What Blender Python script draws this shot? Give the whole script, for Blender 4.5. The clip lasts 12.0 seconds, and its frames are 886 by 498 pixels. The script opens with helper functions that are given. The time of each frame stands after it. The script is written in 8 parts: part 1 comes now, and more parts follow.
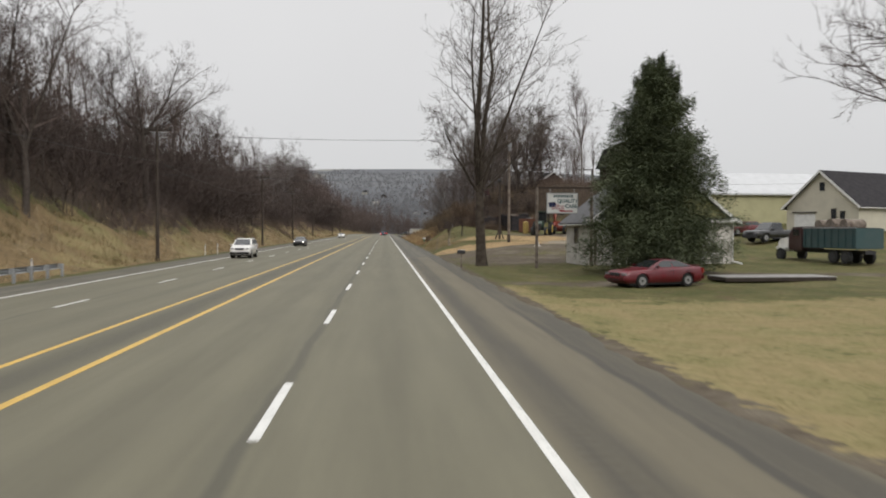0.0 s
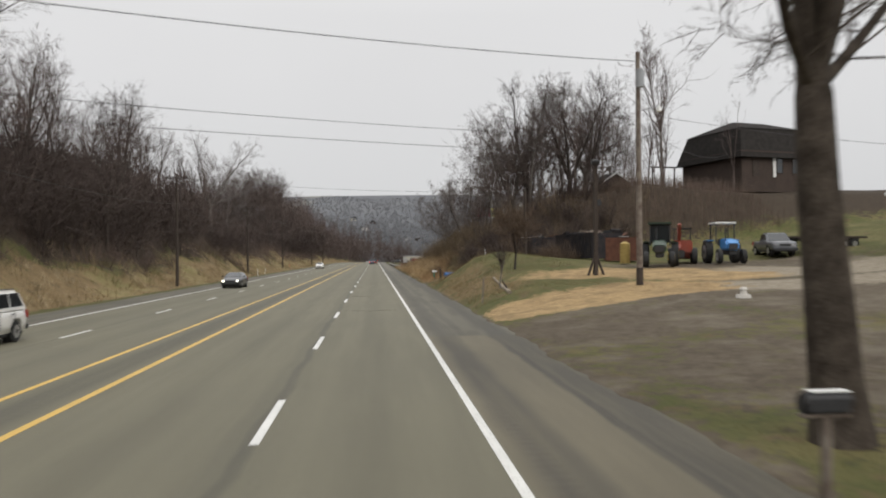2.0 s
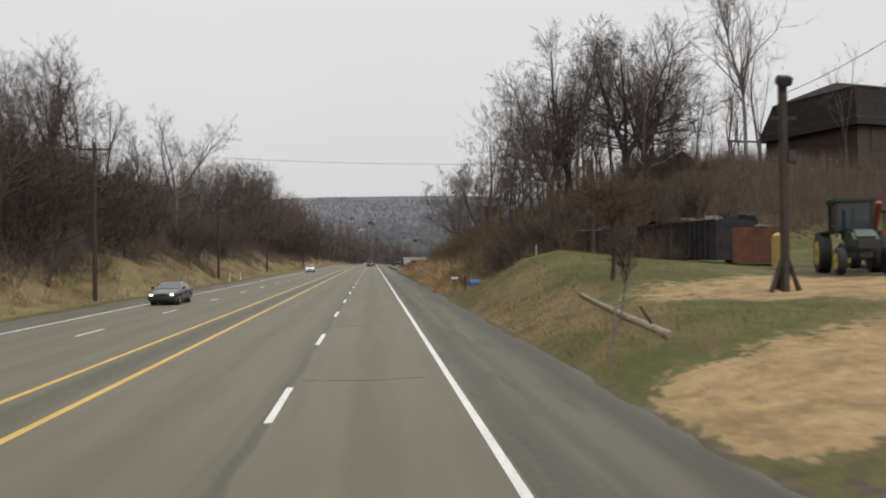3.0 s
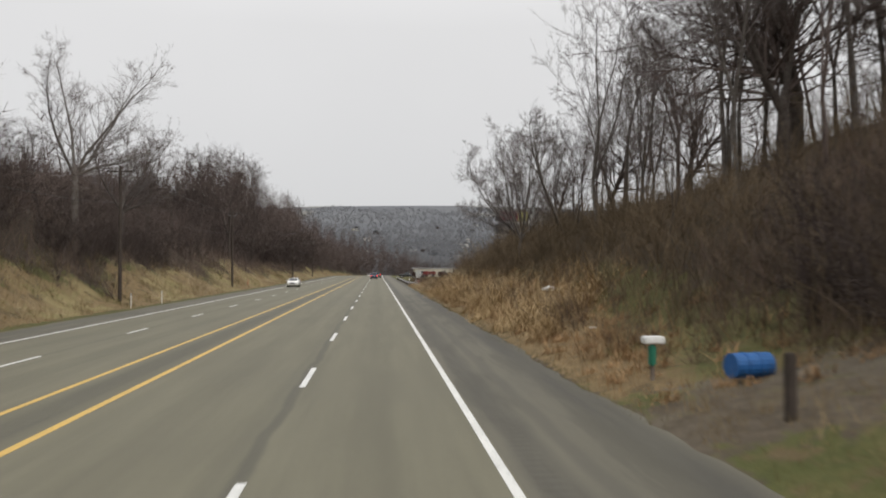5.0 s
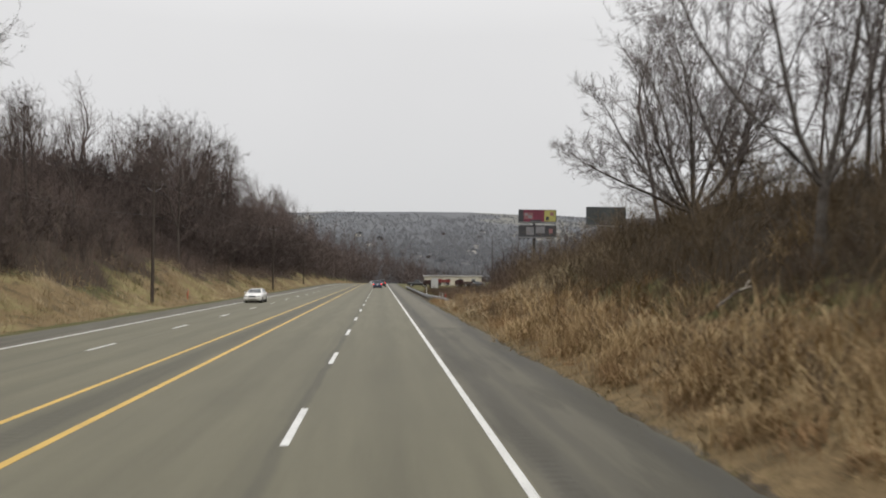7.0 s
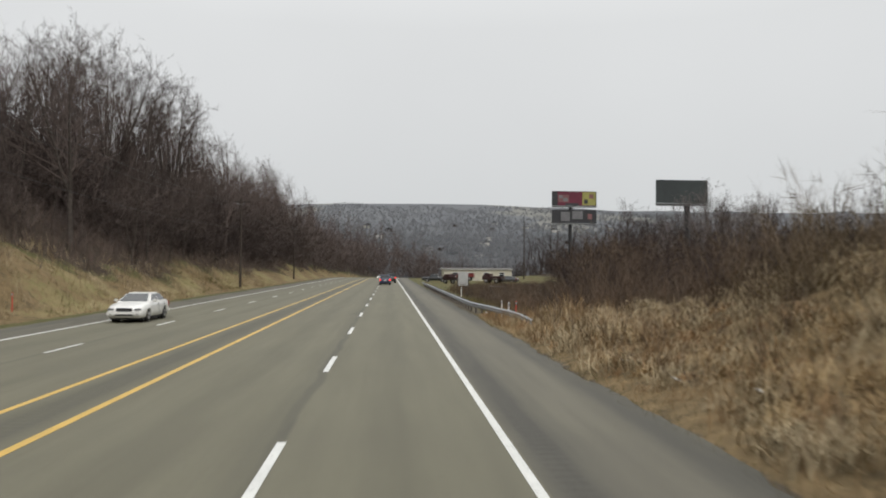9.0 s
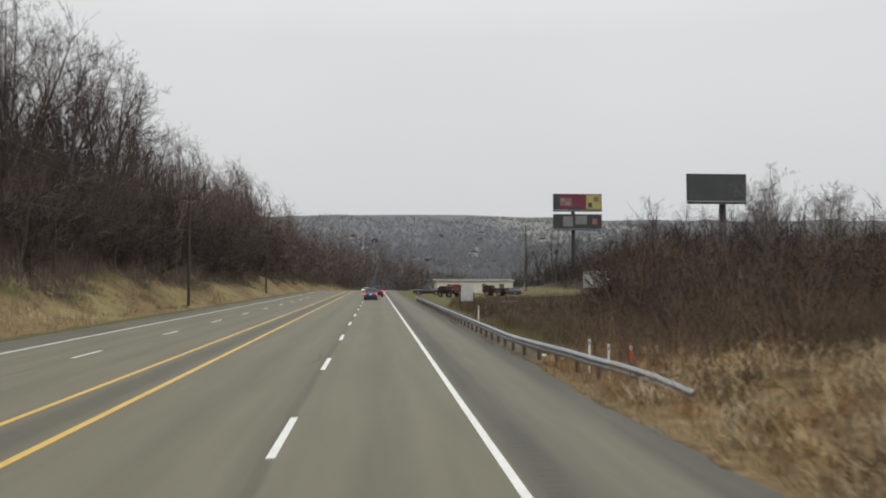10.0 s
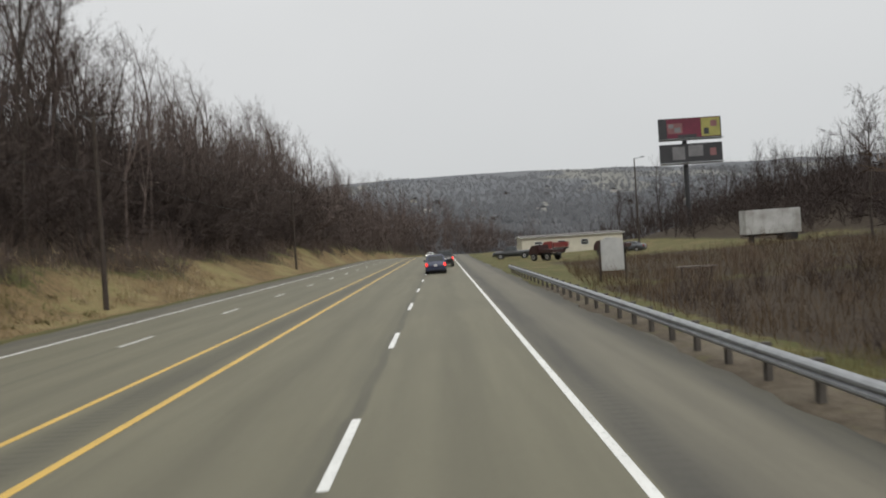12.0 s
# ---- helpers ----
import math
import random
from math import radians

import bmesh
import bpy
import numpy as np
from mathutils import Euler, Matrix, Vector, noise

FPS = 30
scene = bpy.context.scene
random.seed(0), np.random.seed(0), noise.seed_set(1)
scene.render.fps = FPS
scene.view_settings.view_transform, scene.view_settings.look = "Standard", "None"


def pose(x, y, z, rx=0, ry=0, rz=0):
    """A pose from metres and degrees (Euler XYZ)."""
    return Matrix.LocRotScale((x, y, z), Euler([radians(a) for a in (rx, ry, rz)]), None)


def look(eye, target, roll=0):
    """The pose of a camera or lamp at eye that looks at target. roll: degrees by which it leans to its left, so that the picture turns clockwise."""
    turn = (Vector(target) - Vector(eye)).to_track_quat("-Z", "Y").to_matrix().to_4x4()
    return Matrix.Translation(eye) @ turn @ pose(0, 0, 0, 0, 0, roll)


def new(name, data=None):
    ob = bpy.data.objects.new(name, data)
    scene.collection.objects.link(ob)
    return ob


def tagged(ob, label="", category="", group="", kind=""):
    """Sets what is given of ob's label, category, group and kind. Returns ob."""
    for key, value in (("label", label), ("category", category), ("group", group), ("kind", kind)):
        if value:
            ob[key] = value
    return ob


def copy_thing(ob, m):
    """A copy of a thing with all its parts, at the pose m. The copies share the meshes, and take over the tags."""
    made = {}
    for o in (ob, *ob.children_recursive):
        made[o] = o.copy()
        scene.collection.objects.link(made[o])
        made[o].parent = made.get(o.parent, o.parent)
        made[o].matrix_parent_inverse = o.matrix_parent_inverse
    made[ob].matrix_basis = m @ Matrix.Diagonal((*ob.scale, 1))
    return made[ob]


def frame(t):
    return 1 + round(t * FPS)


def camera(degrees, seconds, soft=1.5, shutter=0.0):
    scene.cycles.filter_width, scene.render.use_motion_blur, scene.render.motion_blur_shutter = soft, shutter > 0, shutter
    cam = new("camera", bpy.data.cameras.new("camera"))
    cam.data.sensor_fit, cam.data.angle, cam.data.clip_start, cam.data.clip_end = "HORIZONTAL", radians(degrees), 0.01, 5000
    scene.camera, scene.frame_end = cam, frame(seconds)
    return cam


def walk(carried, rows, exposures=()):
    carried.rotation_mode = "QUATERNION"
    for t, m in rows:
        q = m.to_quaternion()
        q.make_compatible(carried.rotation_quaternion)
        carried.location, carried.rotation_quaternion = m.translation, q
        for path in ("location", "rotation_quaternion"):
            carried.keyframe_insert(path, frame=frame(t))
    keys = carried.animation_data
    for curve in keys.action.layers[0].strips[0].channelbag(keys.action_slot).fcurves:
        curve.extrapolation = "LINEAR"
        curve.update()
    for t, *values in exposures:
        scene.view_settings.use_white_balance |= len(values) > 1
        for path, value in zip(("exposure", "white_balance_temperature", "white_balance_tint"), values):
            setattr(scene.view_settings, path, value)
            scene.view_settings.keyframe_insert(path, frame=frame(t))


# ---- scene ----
# camera: seconds, x, y, z, yaw, pitch, roll; x right of the edge line, y along the road
cam = camera(60.0, 12.0, soft=1.9, shutter=0.25)
ROWS = [
    (0.0, -2.00, -2.07, 2.70, -4.35, -1.46, -0.24),
    (0.5, -1.89, 10.17, 2.82, -5.31, -0.23, -0.42),
    (1.0, -1.81, 21.83, 2.75, -5.09, 0.29, 0.34),
    (1.5, -1.79, 33.13, 2.83, -4.91, 0.44, 0.49),
    (2.0, -1.80, 44.57, 2.87, -5.11, 0.52, 0.44),
    (2.5, -1.77, 56.13, 2.85, -5.41, 0.11, 0.48),
    (3.0, -1.81, 67.23, 2.87, -5.28, 0.62, 0.66),
    (3.5, -1.80, 78.15, 2.84, -4.52, 0.07, -0.04),
    (5.5, -1.83, 121.10, 2.94, -4.98, 1.69, 0.23),
    (6.0, -1.96, 131.71, 2.94, -4.11, 1.64, -0.30),
    (6.5, -2.05, 142.39, 2.89, -4.48, 1.76, -0.28),
    (7.0, -2.04, 152.92, 2.91, -4.65, 1.99, -0.26),
    (9.0, -1.94, 193.83, 2.84, -3.98, 1.48, -0.43),
    (9.5, -1.94, 204.18, 2.86, -4.56, 1.71, -0.26),
    (10.0, -1.98, 214.62, 2.85, -5.01, 2.32, 0.13),
    (10.5, -1.99, 224.82, 2.88, -4.02, 1.97, -0.71),
    (11.0, -2.05, 235.20, 2.89, -0.60, 1.80, 3.38),
    (11.5, -2.04, 245.39, 2.85, 1.13, 2.09, 5.92),
    (12.0, -2.09, 254.86, 2.81, -0.16, -0.45, 3.69),
]
walk(cam, [(t, pose(x, y, z, 90 + pitch, roll, yaw)) for t, x, y, z, yaw, pitch, roll in ROWS],
     ((0.0, 0.0, 6540, 10.5), (7.2, 0.0, 6540, 10.5), (9.0, -0.03, 6460, 8.5), (12.0, -0.09, 6460, 8.5)))

# ---- light: an overcast sky, brightest overhead, with a weak wide sun behind the cloud ----
world = bpy.data.worlds.new("overcast")
scene.world = world
world.use_nodes = True
wn, wl = world.node_tree.nodes, world.node_tree.links
wn.clear()
w_out = wn.new("ShaderNodeOutputWorld")
w_bg = wn.new("ShaderNodeBackground")
w_sky = wn.new("ShaderNodeTexSky")
w_sky.sky_type, w_sky.sun_disc = "NISHITA", False
w_sky.sun_elevation, w_sky.sun_rotation = radians(38), radians(150)
w_hsv = wn.new("ShaderNodeHueSaturation")
w_hsv.inputs["Saturation"].default_value = 0.12
w_hsv.inputs["Value"].default_value = 0.06
w_co = wn.new("ShaderNodeTexCoord")
w_sep = wn.new("ShaderNodeSeparateXYZ")
w_ramp = wn.new("ShaderNodeValToRGB")
w_ramp.color_ramp.elements[0].position, w_ramp.color_ramp.elements[0].color = 0.0, (0.665, 0.677, 0.686, 1)
w_ramp.color_ramp.elements[1].position, w_ramp.color_ramp.elements[1].color = 1.0, (1.0, 1.0, 1.0, 1)
e = w_ramp.color_ramp.elements.new(0.22)
e.color = (0.772, 0.777, 0.785, 1)
w_noise = wn.new("ShaderNodeTexNoise")
w_noise.inputs["Scale"].default_value, w_noise.inputs["Detail"].default_value = 2.2, 5
w_cloud = wn.new("ShaderNodeMapRange")
w_cloud.inputs["To Min"].default_value, w_cloud.inputs["To Max"].default_value = 0.94, 1.06
w_mul = wn.new("ShaderNodeVectorMath")
w_mul.operation = "SCALE"
w_zen = wn.new("ShaderNodeMapRange")
w_zen.inputs["From Min"].default_value, w_zen.inputs["From Max"].default_value = 0.3, 1.0
w_zen.inputs["To Min"].default_value, w_zen.inputs["To Max"].default_value = 1.0, 2.0
w_mul2 = wn.new("ShaderNodeVectorMath")
w_mul2.operation = "SCALE"
w_mix = wn.new("ShaderNodeMix")
w_mix.data_type = "RGBA"
w_mix.inputs["Factor"].default_value = 0.9
wl.new(w_co.outputs["Generated"], w_sep.inputs[0])
wl.new(w_sep.outputs["Z"], w_ramp.inputs["Fac"])
wl.new(w_co.outputs["Generated"], w_noise.inputs["Vector"])
wl.new(w_noise.outputs["Fac"], w_cloud.inputs["Value"])
wl.new(w_ramp.outputs["Color"], w_mul.inputs[0])
wl.new(w_cloud.outputs["Result"], w_mul.inputs["Scale"])
wl.new(w_sep.outputs["Z"], w_zen.inputs["Value"])
wl.new(w_mul.outputs["Vector"], w_mul2.inputs[0])
wl.new(w_zen.outputs["Result"], w_mul2.inputs["Scale"])
wl.new(w_sky.outputs["Color"], w_hsv.inputs["Color"])
wl.new(w_hsv.outputs["Color"], w_mix.inputs["A"])
wl.new(w_mul2.outputs["Vector"], w_mix.inputs["B"])
wl.new(w_mix.outputs["Result"], w_bg.inputs["Color"])
w_bg.inputs["Strength"].default_value = 1.0
wl.new(w_bg.outputs["Background"], w_out.inputs["Surface"])

sun = new("sun", bpy.data.lights.new("sun", "SUN"))
sun.data.energy, sun.data.angle, sun.data.color = 1.2, radians(25), (1.0, 0.96, 0.9)
sun.matrix_world = look((0, 0, 60), (60 * math.sin(radians(-30)), 70, 0))

# ---- materials ----
def mat(name, base, rough=0.8, metal=0.0, spread=0.25, scale=6.0, fine=60.0, bump=0.3, tone=None, per_object=0.0, spec=0.4):
    """A surface in base colour that varies at two scales, with fine relief. tone: a second colour for large blotches."""
    m = bpy.data.materials.new(name)
    m.use_nodes = True
    nt, nl = m.node_tree.nodes, m.node_tree.links
    bsdf = nt["Principled BSDF"]
    co = nt.new("ShaderNodeTexCoord")
    big, small = nt.new("ShaderNodeTexNoise"), nt.new("ShaderNodeTexNoise")
    big.inputs["Scale"].default_value, big.inputs["Detail"].default_value = scale, 6
    small.inputs["Scale"].default_value, small.inputs["Detail"].default_value = fine, 3
    for n in (big, small):
        nl.new(co.outputs["Object"], n.inputs["Vector"])
    mix = nt.new("ShaderNodeMix")
    mix.data_type = "RGBA"
    mix.inputs["A"].default_value = (*base, 1)
    tone = tone or tuple(c * (1 - spread) for c in base)
    mix.inputs["B"].default_value = (*tone, 1)
    ramp = nt.new("ShaderNodeMapRange")
    ramp.inputs["From Min"].default_value, ramp.inputs["From Max"].default_value = 0.35, 0.65
    nl.new(big.outputs["Fac"], ramp.inputs["Value"])
    nl.new(ramp.outputs["Result"], mix.inputs["Factor"])
    val = nt.new("ShaderNodeMapRange")
    val.inputs["To Min"].default_value, val.inputs["To Max"].default_value = 1 - spread, 1 + spread
    nl.new(small.outputs["Fac"], val.inputs["Value"])
    hsv = nt.new("ShaderNodeHueSaturation")
    nl.new(mix.outputs["Result"], hsv.inputs["Color"])
    if per_object:
        info = nt.new("ShaderNodeObjectInfo")
        isl = nt.new("ShaderNodeMapRange")
        isl.inputs["To Min"].default_value, isl.inputs["To Max"].default_value = 1 - per_object, 1 + per_object
        nl.new(info.outputs["Random"], isl.inputs["Value"])
        mul = nt.new("ShaderNodeMath")
        mul.operation = "MULTIPLY"
        nl.new(isl.outputs["Result"], mul.inputs[0])
        nl.new(val.outputs["Result"], mul.inputs[1])
        nl.new(mul.outputs[0], hsv.inputs["Value"])
    else:
        nl.new(val.outputs["Result"], hsv.inputs["Value"])
    nl.new(hsv.outputs["Color"], bsdf.inputs["Base Color"])
    bsdf.inputs["Roughness"].default_value, bsdf.inputs["Metallic"].default_value = rough, metal
    bsdf.inputs["Specular IOR Level"].default_value = spec
    if bump:
        b = nt.new("ShaderNodeBump")
        b.inputs["Strength"].default_value, b.inputs["Distance"].default_value = bump, 0.02
        nl.new(small.outputs["Fac"], b.inputs["Height"])
        nl.new(b.outputs["Normal"], bsdf.inputs["Normal"])
    return m


def straw_mat(name, a, b):
    """Blades whose colour varies from blade to blade."""
    m = bpy.data.materials.new(name)
    m.use_nodes = True
    nt, nl = m.node_tree.nodes, m.node_tree.links
    geo, ramp = nt.new("ShaderNodeNewGeometry"), nt.new("ShaderNodeValToRGB")
    ramp.color_ramp.elements[0].color, ramp.color_ramp.elements[1].color = (*a, 1), (*b, 1)
    co = nt.new("ShaderNodeTexCoord").outputs["Object"]
    f = math_node(m.node_tree, "MULTIPLY", geo.outputs["Random Per Island"], 0.55)
    g = map_node(m.node_tree, noise_node(m.node_tree, co, 0.55, 4, 0.6), 0.35, 0.65, 0.0, 0.45)
    nl.new(math_node(m.node_tree, "ADD", f, g), ramp.inputs["Fac"])
    nl.new(ramp.outputs["Color"], nt["Principled BSDF"].inputs["Base Color"])
    nt["Principled BSDF"].inputs["Roughness"].default_value = 0.9
    nt["Principled BSDF"].inputs["Specular IOR Level"].default_value = 0.1
    return m


def glass_mat(name, tint, rough=0.05):
    m = bpy.data.materials.new(name)
    m.use_nodes = True
    b = m.node_tree.nodes["Principled BSDF"]
    b.inputs["Base Color"].default_value = (*tint, 1)
    b.inputs["Roughness"].default_value = rough
    b.inputs["IOR"].default_value = 1.5
    b.inputs["Coat Weight"].default_value = 0.5
    return m


def lamp_mat(name, colour, power):
    m = bpy.data.materials.new(name)
    m.use_nodes = True
    b = m.node_tree.nodes["Principled BSDF"]
    b.inputs["Base Color"].default_value = (*colour, 1)
    b.inputs["Emission Color"].default_value = (*colour, 1)
    b.inputs["Emission Strength"].default_value = power
    b.inputs["Roughness"].default_value = 0.15
    return m


def paint_mat(name, base, coat=0.6, dirt=0.25):
    m = mat(name, base, 0.35, 0.0, dirt, 1.5, 25, 0.03, tone=tuple(c * 0.8 + 0.02 for c in base), spec=0.5)
    m.node_tree.nodes["Principled BSDF"].inputs["Coat Weight"].default_value = coat
    m.node_tree.nodes["Principled BSDF"].inputs["Coat Roughness"].default_value = 0.08
    return m


def math_node(nt, op, a, b=None, clamp=False):
    n = nt.nodes.new("ShaderNodeMath")
    n.operation, n.use_clamp = op, clamp
    for i, v in enumerate((a, b)):
        if v is None:
            continue
        if isinstance(v, (int, float)):
            n.inputs[i].default_value = v
        else:
            nt.links.new(v, n.inputs[i])
    return n.outputs[0]


def noise_node(nt, vec, scale, detail=4, rough=0.5):
    n = nt.nodes.new("ShaderNodeTexNoise")
    n.inputs["Scale"].default_value, n.inputs["Detail"].default_value, n.inputs["Roughness"].default_value = scale, detail, rough
    nt.links.new(vec, n.inputs["Vector"])
    return n.outputs["Fac"]


def map_node(nt, v, a, b, c, d):
    n = nt.nodes.new("ShaderNodeMapRange")
    for k, x in zip(("From Min", "From Max", "To Min", "To Max"), (a, b, c, d)):
        n.inputs[k].default_value = x
    nt.links.new(v, n.inputs["Value"])
    return n.outputs["Result"]


def mix_node(nt, fac, a, b):
    n = nt.nodes.new("ShaderNodeMix")
    n.data_type = "RGBA"
    for k, v in (("Factor", fac), ("A", a), ("B", b)):
        if isinstance(v, tuple):
            n.inputs[k].default_value = (*v, 1)
        elif isinstance(v, (int, float)):
            n.inputs[k].default_value = v
        else:
            nt.links.new(v, n.inputs[k])
    return n.outputs["Result"]


def asphalt_mat(name, base, lanes, seams, rumble, stain=0.0):
    """Worn asphalt: aggregate, patches, polished wheel tracks, oil down each lane's middle, sealed seams and rumble grooves.
    lanes: x of lane centres; seams: x of dark joints; rumble: (x0, x1) of grooved strips."""
    m = bpy.data.materials.new(name)
    m.use_nodes = True
    nt = m.node_tree
    bsdf = nt.nodes["Principled BSDF"]
    co = nt.nodes.new("ShaderNodeTexCoord").outputs["Object"]
    sep = nt.nodes.new("ShaderNodeSeparateXYZ")
    nt.links.new(co, sep.inputs[0])
    X, Y = sep.outputs["X"], sep.outputs["Y"]
    wob = map_node(nt, noise_node(nt, co, 0.35, 3), 0.3, 0.7, -0.12, 0.12)
    Xw = math_node(nt, "ADD", X, wob)
    mp = nt.nodes.new("ShaderNodeMapping")
    mp.inputs["Scale"].default_value = (1.0, 0.06, 1.0)
    nt.links.new(co, mp.inputs["Vector"])
    streak = noise_node(nt, mp.outputs["Vector"], 2.2, 5)
    patch = noise_node(nt, co, 0.12, 4)
    grit = noise_node(nt, co, 90, 2)
    mid = noise_node(nt, co, 7, 5, 0.65)
    col = mix_node(nt, map_node(nt, streak, 0.35, 0.65, 0, 1), tuple(c * 0.88 for c in base), tuple(c * 1.12 for c in base))
    col = mix_node(nt, map_node(nt, patch, 0.45, 0.62, 0, 0.5), col, (base[0] * 0.85, base[1] * 0.85, base[2] * 0.88))
    for x in lanes:
        d = math_node(nt, "ABSOLUTE", math_node(nt, "SUBTRACT", Xw, x))
        oil = map_node(nt, d, 0.15, 0.6, 0.28, 0.0)
        col = mix_node(nt, oil, col, (base[0] * 0.55, base[1] * 0.55, base[2] * 0.55))
        dd = math_node(nt, "ABSOLUTE", math_node(nt, "SUBTRACT", d, 0.9))
        track = map_node(nt, dd, 0.1, 0.5, 0.25, 0.0)
        col = mix_node(nt, track, col, tuple(c * 1.18 for c in base))
    for x, w, k in seams:
        d = math_node(nt, "ABSOLUTE", math_node(nt, "SUBTRACT", math_node(nt, "ADD", X, math_node(nt, "MULTIPLY", wob, 0.6)), x))
        s = map_node(nt, d, w * 0.4, w, k, 0.0)
        s = math_node(nt, "MULTIPLY", s, map_node(nt, streak, 0.3, 0.55, 0.35, 1.0))
        col = mix_node(nt, s, col, (0.028, 0.027, 0.026))
    if stain:
        mq = nt.nodes.new("ShaderNodeMapping")
        mq.inputs["Scale"].default_value = (1.0, 0.11, 1.0)
        nt.links.new(co, mq.inputs["Vector"])
        wet = noise_node(nt, mq.outputs["Vector"], 1.1, 5, 0.6)
        col = mix_node(nt, map_node(nt, wet, 0.5, 0.58, 0.0, stain), col, tuple(c * 0.45 for c in base))
    wave = math_node(nt, "SINE", math_node(nt, "MULTIPLY", Y, 2 * math.pi / 0.32))
    groove = map_node(nt, wave, 0.1, 0.6, 0.0, 1.0)
    total = None
    for x0, x1 in rumble:
        inside = math_node(nt, "MULTIPLY", math_node(nt, "GREATER_THAN", X, x0), math_node(nt, "LESS_THAN", X, x1))
        total = inside if total is None else math_node(nt, "ADD", total, inside)
    groove = math_node(nt, "MULTIPLY", groove, total)
    col = mix_node(nt, math_node(nt, "MULTIPLY", groove, 0.22), col, (0.03, 0.028, 0.026))
    col = mix_node(nt, map_node(nt, grit, 0.3, 0.7, 0.0, 0.35), col, tuple(c * 1.35 for c in base))
    col = mix_node(nt, map_node(nt, mid, 0.55, 0.75, 0.0, 0.3), col, tuple(c * 0.6 for c in base))
    nt.links.new(col, bsdf.inputs["Base Color"])
    bsdf.inputs["Roughness"].default_value = 0.75
    bsdf.inputs["Specular IOR Level"].default_value = 0.35
    b = nt.nodes.new("ShaderNodeBump")
    b.inputs["Strength"].default_value, b.inputs["Distance"].default_value = 0.5, 0.012
    h = math_node(nt, "SUBTRACT", math_node(nt, "MULTIPLY", grit, 0.4), groove)
    nt.links.new(h, b.inputs["Height"])
    nt.links.new(b.outputs["Normal"], bsdf.inputs["Normal"])
    return m


def marking_mat(name, base):
    """Road paint, worn through in specks and long scuffs."""
    m = bpy.data.materials.new(name)
    m.use_nodes = True
    nt = m.node_tree
    bsdf = nt.nodes["Principled BSDF"]
    co = nt.nodes.new("ShaderNodeTexCoord").outputs["Object"]
    wear = noise_node(nt, co, 14, 6, 0.7)
    dirt = noise_node(nt, co, 0.8, 4)
    col = mix_node(nt, map_node(nt, dirt, 0.35, 0.7, 0.0, 0.4), base, tuple(c * 0.6 for c in base))
    col = mix_node(nt, map_node(nt, wear, 0.56, 0.68, 0.0, 0.75), col, (0.09, 0.087, 0.08))
    nt.links.new(col, bsdf.inputs["Base Color"])
    bsdf.inputs["Roughness"].default_value = 0.6
    return m


